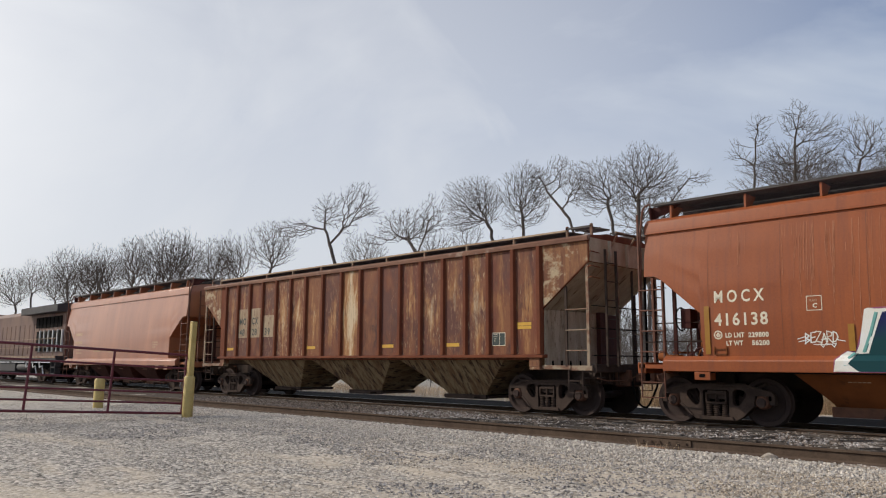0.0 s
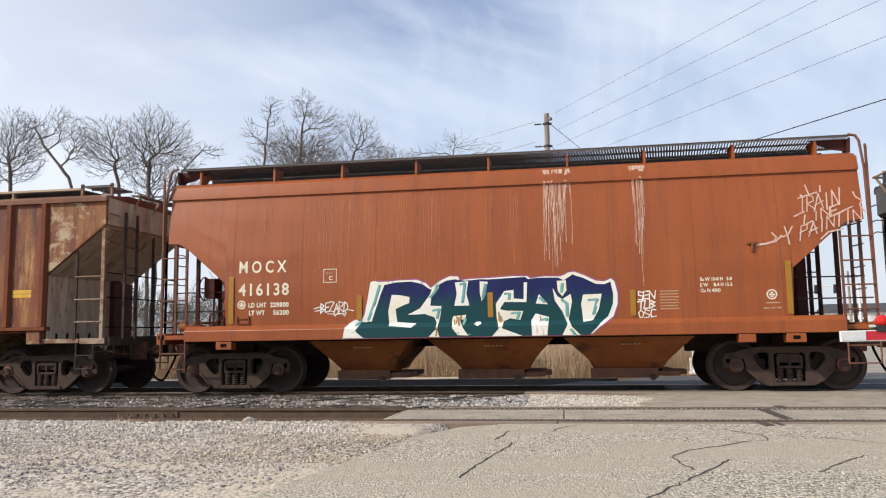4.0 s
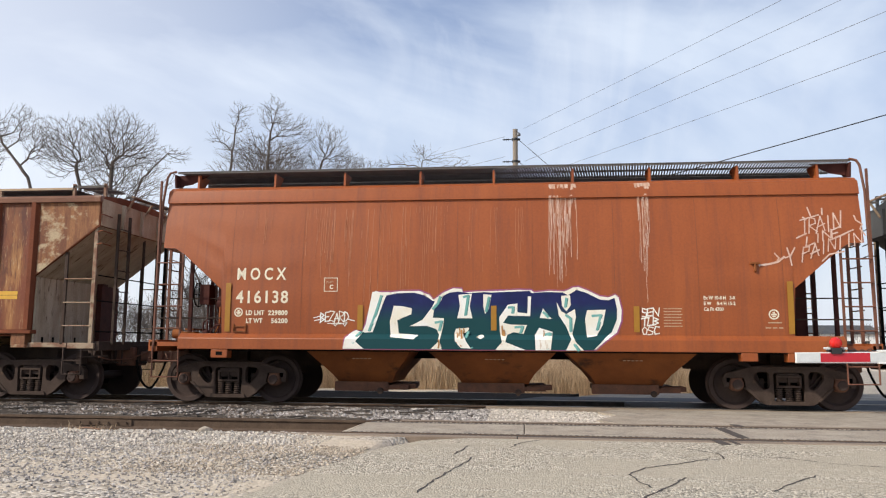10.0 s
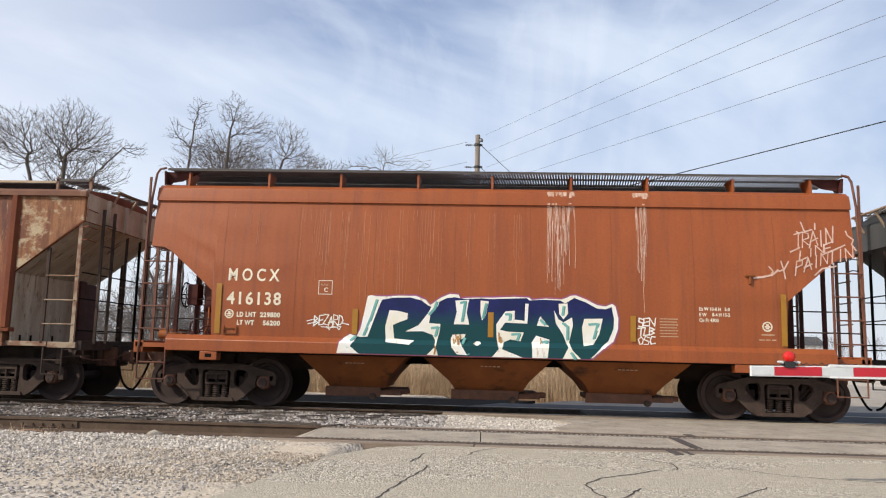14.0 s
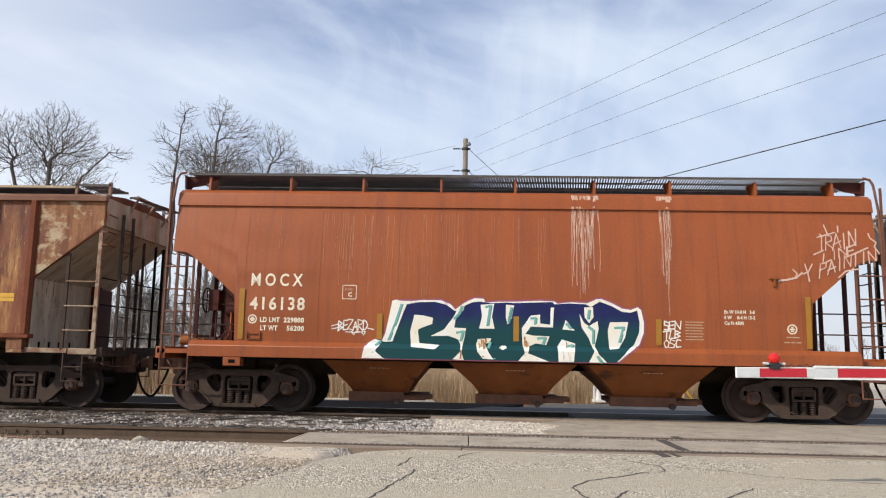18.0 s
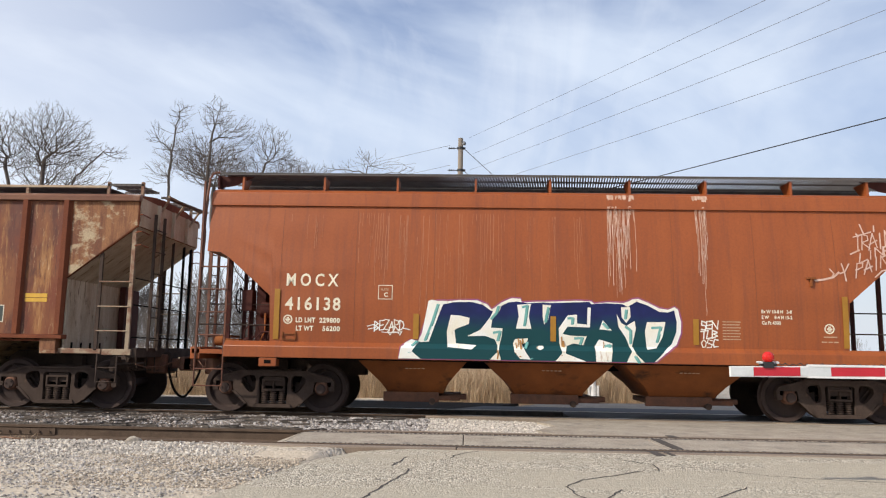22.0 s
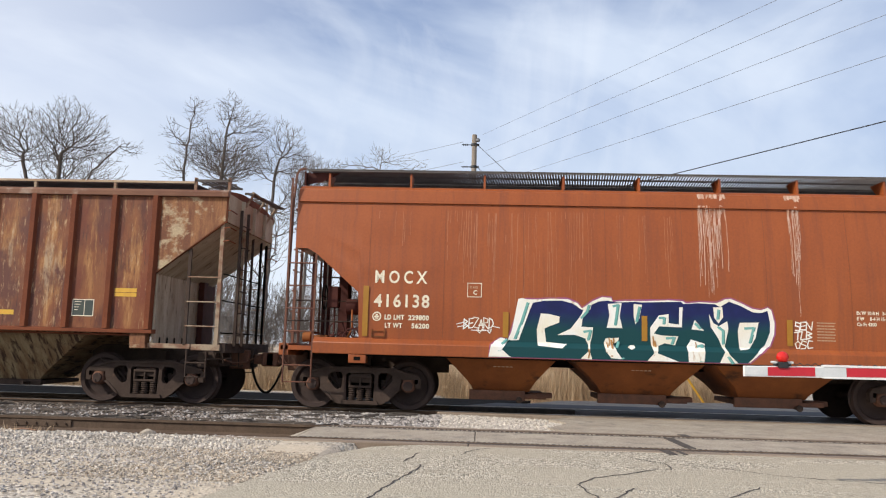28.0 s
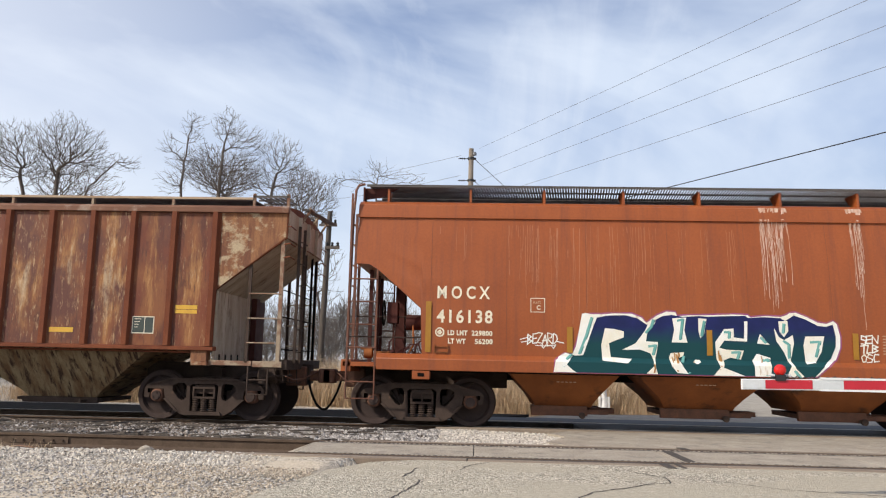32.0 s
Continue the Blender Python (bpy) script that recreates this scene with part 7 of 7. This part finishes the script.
tree(-7.0, 33, 16, SLIM, [(0, -0.2), (0.1, 2.6), (0, 4.2)], [(0, 5.6, 1.2, 2.0)], density=16)
src = [tree(-70.8, 44, 17, ROW, [(0, -0.2), (0, 7.0), (0.1, 10.5)], [(0, 14.2, 2.4, 3.0), (1.8, 14.0, 1.5, 2.4)], **COARSE), tree(-76.8, 44, 18, ROW, [(0, -0.2), (0, 7.0), (0, 10.0)], [(0, 13.6, 2.4, 3.0), (-2, 13.2, 1.4, 2.0)], **COARSE),
       tree(-83.0, 44, 19, ROW, [(0, -0.2), (0, 7.0), (0, 10.4)], [(0.4, 14.0, 2.9, 3.0)], **COARSE), tree(-91.0, 44, 20, ROW, [(0, -0.2), (0, 6.0), (0, 9.0)], [(0, 13.0, 3.4, 3.6)], **COARSE)]
for i, (x, y, sc) in enumerate(((-65.0, 52, 0.94), (-95.5, 46, 1.05), (-87.0, 48, 0.95), (-100.5, 46, 1.08), (-105.5, 44, 1.02), (-110, 46, 1.0), (-117, 44, 1.04), (-124, 46, 1.0), (-133, 45, 1.10), (-142, 46, 1.0), (-152, 45, 1.10), (-164, 46, 1.1), (-60.5, 60, 0.98), (-50.5, 60, 0.90), (-128, 49, 1.0), (-147, 50, 1.08), (-137, 50, 1.06), (-113, 50, 1.04))):
    o = src[i % 4]
    copy_thing(o, Matrix.Translation((x, y, -0.2)) @ Matrix.Rotation(1.3 * i + 0.5, 4, 'Z') @ Matrix.Scale(sc * (1.12 if x < -90 else 1.0), 4))


def grow(seed, height, spread=0.55, trunk=0.24, forks=1, depth=7, lean=0.0, twig=0.0095, wide=2.3, base=0.42):
    """Trunk, limbs and twigs of a leafless tree that fill a rounded crown. Returns (trunk, crown)."""
    r = random.Random(seed)
    trunk_s, crown_s = ([], []), ([], [])
    mid_z, half_z = height * (1 + base) / 2, height * (1 - base) / 2

    def tube(store, pts, radii, n):
        v, f = store
        k0 = len(v)
        for i, (p, ra) in enumerate(zip(pts, radii)):
            d = (pts[min(i + 1, len(pts) - 1)] - pts[max(i - 1, 0)]).normalized()
            u = d.orthogonal().normalized()
            w = d.cross(u)
            for j in range(n):
                a = 2 * math.pi * j / n
                v.append(tuple(p + (u * math.cos(a) + w * math.sin(a)) * ra))
        for i in range(len(pts) - 1):
            for j in range(n):
                f.append((k0 + i * n + j, k0 + i * n + (j + 1) % n, k0 + (i + 1) * n + (j + 1) % n, k0 + (i + 1) * n + j))

    def inside(p, slack):
        x = p.x - lean * p.z
        return (x * x + p.y * p.y) / (wide * wide) + ((p.z - mid_z) / half_z) ** 2 < slack or p.z < mid_z and x * x + p.y * p.y < wide * wide

    def limb(p, d, length, ra, level, store):
        k = 5 if level == 0 else 3
        pts, radii = [p.copy()], [ra]
        end = max(ra * (0.74 if level else 0.62), twig * 0.45)
        stop = False
        edge = r.uniform(0.85, 1.15)
        for i in range(k):
            d = (d + Vector((r.uniform(-1, 1), r.uniform(-1, 1), r.uniform(-0.5, 0.6))) * (0.04 if level == 0 else 0.12) + Vector((0, 0, 0.08 if level < 3 else 0.0))).normalized()
            p = p + d * (length / k)
            pts.append(p.copy())
            radii.append(ra + (end - ra) * (i + 1) / k)
            if level and not inside(p, edge):
                stop = True
                break
        if stop:
            radii[-1] = min(radii[-1], twig * 1.2)
        tube(store, pts, radii, 8 if level == 0 else (5 if level <= 2 else 3))
        if stop and level < depth and ra > twig:
            for i in range(3):
                nd = (d + Vector((r.uniform(-1, 1), r.uniform(-1, 1), r.uniform(-0.6, 0.8))) * 0.5).normalized()
                limb(pts[-1 - (i == 2)], nd, length * r.uniform(0.3, 0.5), twig, depth, store)
        if level >= depth or stop:
            return
        turn = r.uniform(0, 6.28)
        n = r.choice((3, 4)) if level == 0 else (3 if r.random() < 0.3 else 2)
        for i in range(n):
            side = Matrix.Rotation(turn + 2 * math.pi * i / n + r.uniform(-0.4, 0.4), 3, d) @ d.orthogonal().normalized()
            nd = (d + side * spread * (r.uniform(0.15, 0.5) if i == 0 and level else r.uniform(0.8, 1.4))).normalized()
            limb(p, nd, (height * 0.17 if level == 0 else length) * r.uniform(0.72, 0.95), max(end * (0.86 if i == 0 else r.uniform(0.5, 0.72)), twig), level + 1, crown_s)
        for i in range(r.randint(0, 1) if level == 0 else (r.randint(0, 2) if level < 3 else r.randint(1, 2))):
            a = (r.uniform(0.72, 0.98) if level == 0 else r.uniform(0.15, 0.95)) * k
            j = min(int(a), k - 1)
            q = pts[j].lerp(pts[j + 1], a - j)
            side = Matrix.Rotation(r.uniform(0, 6.28), 3, d) @ d.orthogonal().normalized()
            limb(q, (d + side * r.uniform(0.45, 0.85)).normalized(), (height * 0.17 if level == 0 else length) * r.uniform(0.5, 0.8), max(end * 0.42, twig), min(level + 2, depth), crown_s)

    for i in range(forks):
        a = r.uniform(-0.6, 0.6) + math.pi * i
        d = Vector((lean + (0.14 * math.cos(a) if forks > 1 else 0), 0.14 * math.sin(a) if forks > 1 else 0, 1)).normalized()
        limb(Vector((0.25 * i, 0.15 * i, -0.2)), d, height * (base + r.uniform(0.0, 0.08)), trunk * (1.0 if i == 0 else 0.8), 0, trunk_s)
    return trunk_s, crown_s


def brush(name, count, xr, yr, hr, seed, material, label, depth=2):
    """A thicket of thin leafless stems."""
    r = random.Random(seed)
    kinds = [grow(seed * 50 + k, 6.0, 0.4, 0.045, 1, depth, 0.0, 0.008, 1.3, 0.25) for k in range(7)]
    kinds = [(np.array(a[0] + b[0]), a[1] + [tuple(i + len(a[0]) for i in f) for f in b[1]]) for a, b in kinds]
    vs, fs, n = [], [], 0
    for i in range(count):
        v, f = kinds[i % 7]
        s, a = r.uniform(*hr) / 6.0, r.uniform(0, 6.28)
        x, y = r.uniform(*xr), r.uniform(*yr)
        c, q = math.cos(a) * s, math.sin(a) * s
        w = np.stack([v[:, 0] * c - v[:, 1] * q + x, v[:, 0] * q + v[:, 1] * c + y, v[:, 2] * s - 0.5], -1)
        vs.append(w)
        fs += [tuple(k + n for k in p) for p in f]
        n += len(w)
    return tagged(new(name, quick(name, np.concatenate(vs).tolist(), fs, material)), label, "brush", kind="stuff")


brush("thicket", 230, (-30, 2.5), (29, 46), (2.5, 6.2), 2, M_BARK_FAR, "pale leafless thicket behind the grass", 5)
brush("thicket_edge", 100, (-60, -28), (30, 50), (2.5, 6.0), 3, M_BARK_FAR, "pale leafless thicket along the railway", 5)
brush("far_thicket", 70, (-150, -58), (40, 62), (5, 9), 5, M_BARK, "dark bare woods along the railway", 4)
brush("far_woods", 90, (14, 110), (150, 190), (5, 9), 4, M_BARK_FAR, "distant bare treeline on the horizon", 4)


def grass(name, count, xr, yr, hr, label, seed):
    r = np.random.default_rng(seed)
    x, y = r.uniform(*xr, count), r.uniform(*yr, count)
    h = r.uniform(*hr, count) * (0.75 + 0.35 * wobble(x, y, 0.9, 8))
    a, lean = r.uniform(0, 6.28, count), r.uniform(0.05, 1.0, count)
    z = ground_height(x, y) - 0.02
    w = r.uniform(0.0022, 0.0055, count)
    dx, dy = np.cos(a), np.sin(a)
    p0 = np.stack([x - dy * w, y + dx * w, z], -1)
    p1 = np.stack([x + dy * w, y - dx * w, z], -1)
    m0 = np.stack([x + dx * lean * h * 0.35 - dy * w * 0.7, y + dy * lean * h * 0.35 + dx * w * 0.7, z + h * 0.6], -1)
    m1 = np.stack([x + dx * lean * h * 0.35 + dy * w * 0.7, y + dy * lean * h * 0.35 - dx * w * 0.7, z + h * 0.6], -1)
    t = np.stack([x + dx * lean * h, y + dy * lean * h, z + h], -1)
    v = np.stack([p0, p1, m1, m0, t], 1).reshape(-1, 3)
    k = 5 * np.arange(count)[:, None]
    f = np.concatenate([k + np.array([[0, 1, 2, 3]]), ], 0).tolist() + (k + np.array([[3, 2, 4]])).tolist()
    return tagged(new(name, quick(name, v.tolist(), f, M_GRASS)), label, "grass", kind="stuff")


grass("dry_grass", 85000, (-13, 6.6), (20.8, 25), (0.5, 1.75), "tall dry tan grass behind the tracks", 1)
grass("dry_grass_verge", 24000, (-48, -12), (19.0, 27), (0.12, 0.5), "dry tan grass along the railway bank", 2)
grass("dead_weeds", 60, (-6.1, -5.4), (9.5, 9.8), (0.04, 0.22), "small dead weed tuft beside the rail", 3)

# ---- poles and wires ----
POLE = (-0.45, 36.0)


def utility_pole(x, y, top, r, arms, label, lean=0.0, wood=None):
    wood = wood or M_POLE
    p = thing("utility_pole", label, "utility pole", pose(x, y, -0.8))
    part("shaft", Shape().rod((0, 0, 0), (lean, 0, top + 0.8), r, 12, r * 0.72), wood, p)
    for z, x0, x1 in arms:
        arm = part("crossarm", Shape().box(x0, x1, -0.05 - r, 0.05 - r, z + 0.8 - 0.05, z + 0.8 + 0.05), wood, p, at=pose(lean, 0, 0))
        for xx in (x0 + 0.06, (x0 + x1) / 2, x1 - 0.06):
            part("insulator", Shape().lathe([(0.001, 0), (0.03, 0.0), (0.055, 0.03), (0.035, 0.06), (0.055, 0.09), (0.02, 0.14), (0.001, 0.14)], (xx, -r, z + 0.85), 'z', 8), M_CABLE, arm)
    return p


main_pole = utility_pole(*POLE, 11.55, 0.17, (), "weathered grey wooden utility pole with dead-end insulators")
for z in (11.05, 9.95):
    strings = Shape().lathe([(0.001, -0.62), (0.02, -0.62), (0.02, -0.56), (0.06, -0.54), (0.02, -0.50), (0.02, -0.46), (0.065, -0.44), (0.02, -0.40), (0.02, -0.36), (0.065, -0.34), (0.02, -0.30), (0.02, -0.12)], (0, 0, z + 0.8), 'x', 8)
    part("insulator_string", strings, M_CABLE, main_pole, "dark dead-end insulator string")
    part("pole_band", Shape().lathe([(0.135, -0.06), (0.165, -0.05), (0.165, 0.05), (0.135, 0.06)], (0, 0, z + 0.8), 'z', 12).box(0.12, 0.24, -0.05, 0.05, z + 0.76, z + 0.84), M_CABLE, main_pole, "dark steel band with a hook")
part("top_insulator", Shape().lathe([(0.001, 0.0), (0.10, 0.02), (0.11, 0.10), (0.06, 0.18), (0.001, 0.2)], (0.16, -0.02, 12.0), 'z', 10), M_WIRE, main_pole)
utility_pole(-5.42, 26, 6.35, 0.12, ((5.85, -0.28, 0.28), (5.05, -0.1, 0.40)), "old leaning dark wooden pole with short broken crossarms", 0.16, M_TIE)
utility_pole(42, 120, 9.2, 0.2, ((8.2, -1.3, 1.3), (6.9, -1.3, 1.3)), "distant utility pole beside the road")
WIRES = (((-0.06, 36.0, 11.57), (10.09, 16.0, 10.92), 0.0065), ((0.1, 36.0, 10.75), (10.03, 16.0, 10.12), 0.0065), ((0.0, 36.0, 9.96), (9.97, 16.0, 9.28), 0.0065),
         ((-0.2, 36.0, 8.95), (9.9, 16.0, 8.27), 0.0065), ((-0.3, 36.0, 7.25), (9.8, 16.0, 6.71), 0.014))
for i, (a, b, r) in enumerate(WIRES):
    a, b = Vector(a), Vector(b)
    far_end = a + (b - a) * 2.1
    pts = [a.lerp(far_end, k / 20) - Vector((0, 0, 0.16 * math.sin(math.pi * k / 20))) for k in range(21)]
    tagged(part("overhead_wire", Shape().pipe(pts, r, 6), M_CABLE if i == 4 else M_WIRE), "thick black overhead cable" if i == 4 else "thin overhead power line", "power line", "overhead wires")
for z0, p in ((11.2, (-14.63, 60, 16.0)), (10.2, (-14.3, 60, 14.6))):
    a, b = Vector((-0.95, 36, z0)), Vector(p)
    e = a + (b - a) * 1.6
    pts = [a.lerp(e, k / 16) - Vector((0, 0, 0.7 * math.sin(math.pi * k / 16))) for k in range(17)]
    tagged(part("overhead_wire", Shape().pipe(pts, 0.009, 6), M_WIRE), "thin overhead power line", "power line", "overhead wires")
for z in (11.05, 9.95):
    tagged(part("guy_wire", Shape().rod((-0.3, 36, z), (z * 1.12, 38, -0.1), 0.016, 6), M_WIRE), "taut guy wire of the utility pole", "guy wire")
tagged(part("guy_guard", Shape().rod((5.98, 20.4, -0.24), (5.30, 20.4, 0.80), 0.03, 8), M_BRIGHTYEL), "yellow plastic guard on a guy wire", "guy guard")

# ---- crossing signal behind the train ----
mast = thing("crossing_signal", "silver crossing signal mast with a bolted base", "signal mast", pose(3.40, 20.8, -0.06))
part("mast_pipe", Shape().rod((0, 0, 0.3), (0, 0, 4.1), 0.068, 14), M_GALV, mast)
part("base_casting", Shape().box(-0.16, 0.16, -0.16, 0.16, 0, 0.07).lathe([(0.13, 0.07), (0.11, 0.3), (0.075, 0.42)], (0, 0, 0), 'z', 14).box(-0.14, -0.09, -0.1, 0.1, 0.07, 0.42).box(0.09, 0.14, -0.1, 0.1, 0.07, 0.42), M_GALV, mast, bevel=0.008)

# ---- far side of the road ----
shop = thing("building", "small distant white building by the road", "building", pose(64, 172, -0.5))
part("wall", Shape().box(-9, 9, -5, 5, 0, 4.2), M_ARM, shop)
part("roof", Shape().slab([(-5.5, 4.2), (5.5, 4.2), (0, 6.2)], 'x', -9.4, 9.4), M_GREYCAR, shop)
for k in range(5):
    part("window", Shape().box(-7.5 + k * 3.2, -5.9 + k * 3.2, -5.04, -4.98, 1.2, 2.8), M_CABLE, shop)
tl = thing("traffic_signal", "distant traffic signal on a dark mast arm", "traffic light", pose(26.5, 90, -0.5))
part("pole", Shape().rod((6, 0, 0), (6, 0, 6.4), 0.12, 10).rod((6, 0, 6.0), (-1, 0, 6.0), 0.07, 8), M_GALV, tl)
for x in (0.0, 1.6, 3.6):
    part("signal_head", Shape().box(x - 0.2, x + 0.2, -0.2, 0.1, 5.2, 6.2), M_CABLE, tl)

# ---- lowered crossing gate in front of the train ----
gate = thing("crossing_gate", "lowered red and white striped crossing gate arm", "crossing gate", pose(2.41, 7.128, 0))
SL = 0.012
lowz = lambda x: 0.992 + SL * x
part("arm", Shape().hull([(0, -0.012, lowz(0) + 0.006), (4.6, -0.016, lowz(4.6) - 0.012), (4.6, 0.016, lowz(4.6) - 0.012), (0, 0.012, lowz(0) + 0.006)],
                         [(0, -0.012, lowz(0) + 0.100), (4.6, -0.016, lowz(4.6) + 0.125), (4.6, 0.016, lowz(4.6) + 0.125), (0, 0.012, lowz(0) + 0.100)]), M_ARM, gate, "white arm with pale edges")
for i, (a, b, m) in enumerate(((0.006, 0.21, M_SILVER), (0.21, 0.63, M_RED), (0.63, 0.905, M_SILVER), (0.905, 1.385, M_RED), (1.385, 1.80, M_SILVER), (1.80, 2.25, M_RED), (2.25, 2.7, M_SILVER), (2.7, 3.15, M_RED))):
    t = 0.012 if a < 0.7 else 0.006
    part("stripe", Shape().hull([(a, -0.0175, lowz(a) + 0.014), (b - 0.002, -0.0178, lowz(b) + 0.014), (b - 0.002, -0.008, lowz(b) + 0.014), (a, -0.008, lowz(a) + 0.014)],
                                [(a, -0.0175, lowz(a) + 0.092), (b - 0.002, -0.0178, lowz(b) + 0.094), (b - 0.002, -0.008, lowz(b) + 0.094), (a, -0.008, lowz(a) + 0.092)]), m, gate)
part("arm_sleeve", Shape().box(0.70, 4.6, -0.021, 0.021, lowz(1) + 0.098, lowz(1) + 0.116).box(0.70, 4.6, -0.021, 0.021, lowz(1) - 0.006, lowz(1) + 0.010), M_ARM, gate)
lamp = part("gate_lamp", Shape().box(0.30, 0.39, -0.035, 0.035, lowz(0.35) + 0.085, lowz(0.35) + 0.14).rod((0.285, -0.03, lowz(0.35) + 0.115), (0.285, 0.03, lowz(0.35) + 0.115), 0.012).rod((0.405, -0.03, lowz(0.35) + 0.115), (0.405, 0.03, lowz(0.35) + 0.115), 0.012), M_CABLE, gate, "dark lamp housing", bevel=0.006)
part("lamp_bracket", Shape().rod((0.27, -0.05, lowz(0.35) + 0.135), (0.27, 0.05, lowz(0.35) + 0.135), 0.011, 8).rod((0.42, -0.05, lowz(0.35) + 0.135), (0.42, 0.05, lowz(0.35) + 0.135), 0.011, 8).rod((0.27, 0, lowz(0.35) + 0.13), (0.42, 0, lowz(0.35) + 0.13), 0.01, 6), M_SILVER, lamp, "bright side lamp fittings")
part("lens", Shape().lathe([(0.001, -0.052), (0.02, -0.049), (0.022, -0.045), (0.034, -0.041), (0.036, -0.036), (0.046, -0.026), (0.048, -0.020), (0.052, -0.012), (0.052, 0.012), (0.048, 0.02), (0.036, 0.036), (0.001, 0.052)], (0.35, 0, lowz(0.35) + 0.182), 'y', 22), M_LENS, lamp, "round red lamp lens")
cable = Shape()
pts = [(0.42 + 0.02 * k, -0.005, lowz(0.4) + 0.118 + 0.012 * (math.sin(1.9 * k) + 0.4 * math.sin(0.7 * k))) for k in range(150)]
part("lamp_cable", cable.pipe(pts, 0.005, 5), M_CABLE, gate)
part("mast", Shape().rod((4.75, 0, -0.02), (4.75, 0, 2.2), 0.06, 12).box(4.5, 4.95, -0.2, 0.2, 0.8, 1.35), M_GALV, gate)

# ---- tube gate and posts by the lot ----
tg = thing("tube_gate", "maroon steel tube farm gate across the lot entrance", "gate", Matrix.Translation((-16.52, 7.95, 0.03)) @ Matrix.Rotation(radians(-90.6), 4, 'Z') @ Matrix.Rotation(radians(-3.1), 4, 'Y'))
for k, z in enumerate((0.0, 0.22, 0.45, 0.71, 0.99, 1.29)):
    part("rail_tube", Shape().rod((0, 0, z), (4.9, 0, z), 0.028 if k in (0, 5) else 0.022, 10), M_GATE, tg)
for x in (0.0, 1.63, 3.25, 4.9):
    part("upright", Shape().rod((x, 0.0, 0), (x, 0.0, 1.29), 0.026, 10), M_GATE, tg)
for z in (0.25, 1.05):
    part("hinge", Shape().rod((-0.12, 0, z - 0.05), (-0.12, 0, z + 0.07), 0.018, 8).rod((-0.12, 0, z), (0.0, 0, z), 0.014, 8), M_FRAME, tg, "dark steel gate hinge")
latch = Shape()
for k in range(9):
    a0 = 2 * math.pi * k / 9
    a1 = 2 * math.pi * (k + 1) / 9
    latch.rod((0.03 + 0.05 * math.cos(a0), -0.04, 0.62 + 0.09 * math.sin(a0)), (0.03 + 0.05 * math.cos(a1), -0.04, 0.62 + 0.09 * math.sin(a1)), 0.010, 5)
part("chain", latch, M_WIRE, tg, "grey chain looped round the gate end")
post = thing("gate_post", "tall faded yellow leaning post with a thick lower sleeve", "post", pose(-16.46, 8.06, -0.06, 0, 2.2, 0))
part("post_shaft", Shape().hull([(-0.06, -0.06, 0), (0.06, -0.06, 0), (0.06, 0.06, 0), (-0.06, 0.06, 0)], [(-0.055, -0.055, 2.14), (0.065, -0.055, 2.14), (0.065, 0.065, 2.14), (-0.055, 0.065, 2.14)]), M_POST, post, bevel=0.01)
part("sleeve", Shape().lathe([(0.12, 0), (0.12, 0.88), (0.09, 0.92), (0.001, 0.92)], (0, 0, 0), 'z', 14), M_POST, post)
bol = Shape().lathe([(0.13, 0), (0.13, 0.72), (0.10, 0.79), (0.001, 0.80)], (0, 0, 0), 'z', 16)
tagged(part("bollard", bol, M_POST, at=pose(-21.4, 8.0, -0.06)), "short faded yellow steel bollard", "bollard")

# ---- mirror of the parked car beside the camera ----
MIR = Vector((0.3116, 0.473, 1.012))
mirror = thing("car_mirror", "dark grey plastic door mirror of a parked car", "car mirror", Matrix.Translation(MIR))
hs = Shape().lathe([(0.001, -0.06), (0.03, -0.056), (0.05, -0.044), (0.062, -0.022), (0.066, 0.0), (0.064, 0.03), (0.058, 0.045)], (0, 0, 0), 'y', 32)
hs.v = [(x + 0.25 * (z * 1.95 - 0.05) * 0.79, -y - 0.25 * (z * 1.95 - 0.05) * 0.61, z * 1.95) for x, y, z in hs.v]
part("housing", hs, M_PLASTIC, mirror)
part("mirror_glass", Shape().lathe([(0.001, -0.044), (0.055, -0.044), (0.057, -0.04)], (0, 0, 0), 'y', 24), M_TREAD, mirror)
part("stalk", Shape().hull([(0.0, -0.03, -0.10), (0.05, -0.03, -0.10), (0.05, 0.03, -0.10), (0.0, 0.03, -0.10)], [(0.16, -0.05, -0.16), (0.26, -0.05, -0.16), (0.26, 0.04, -0.16), (0.16, 0.04, -0.16)]), M_PLASTIC, mirror, bevel=0.01)
part("door_panel", Shape().box(0.16, 0.26, -0.9, 0.25, -1.01, -0.15), M_PLASTIC, mirror, bevel=0.03)

# ---- travel of the train ----
TRAVEL = [(0, -0.000), (1, 0.211), (2, 0.360), (3, 0.462), (4, 0.566), (6.5, 0.829), (8, 1.041), (9, 1.169), (10, 1.294), (11, 1.445), (12, 1.619), (13, 1.806), (14, 1.985), (16.5, 2.443), (18, 2.666), (19, 2.830), (20, 3.024), (21, 3.220), (22, 3.424), (23, 3.637), (24, 3.840), (25, 4.047), (27.5, 4.688), (28.5, 4.955), (29.5, 5.232), (30.5, 5.533), (31.25, 5.770), (32, 6.011)]


def motions():
    for car, x in TRAIN:
        walk(car, [(t, pose(x + s, YC, 0)) for t, s in TRAVEL])
    for wheel, dx in WHEELSETS:
        walk(wheel, [(t, pose(dx, 0, 0.457, 0, math.degrees(s / 0.457), 0)) for t, s in TRAVEL])


motions()
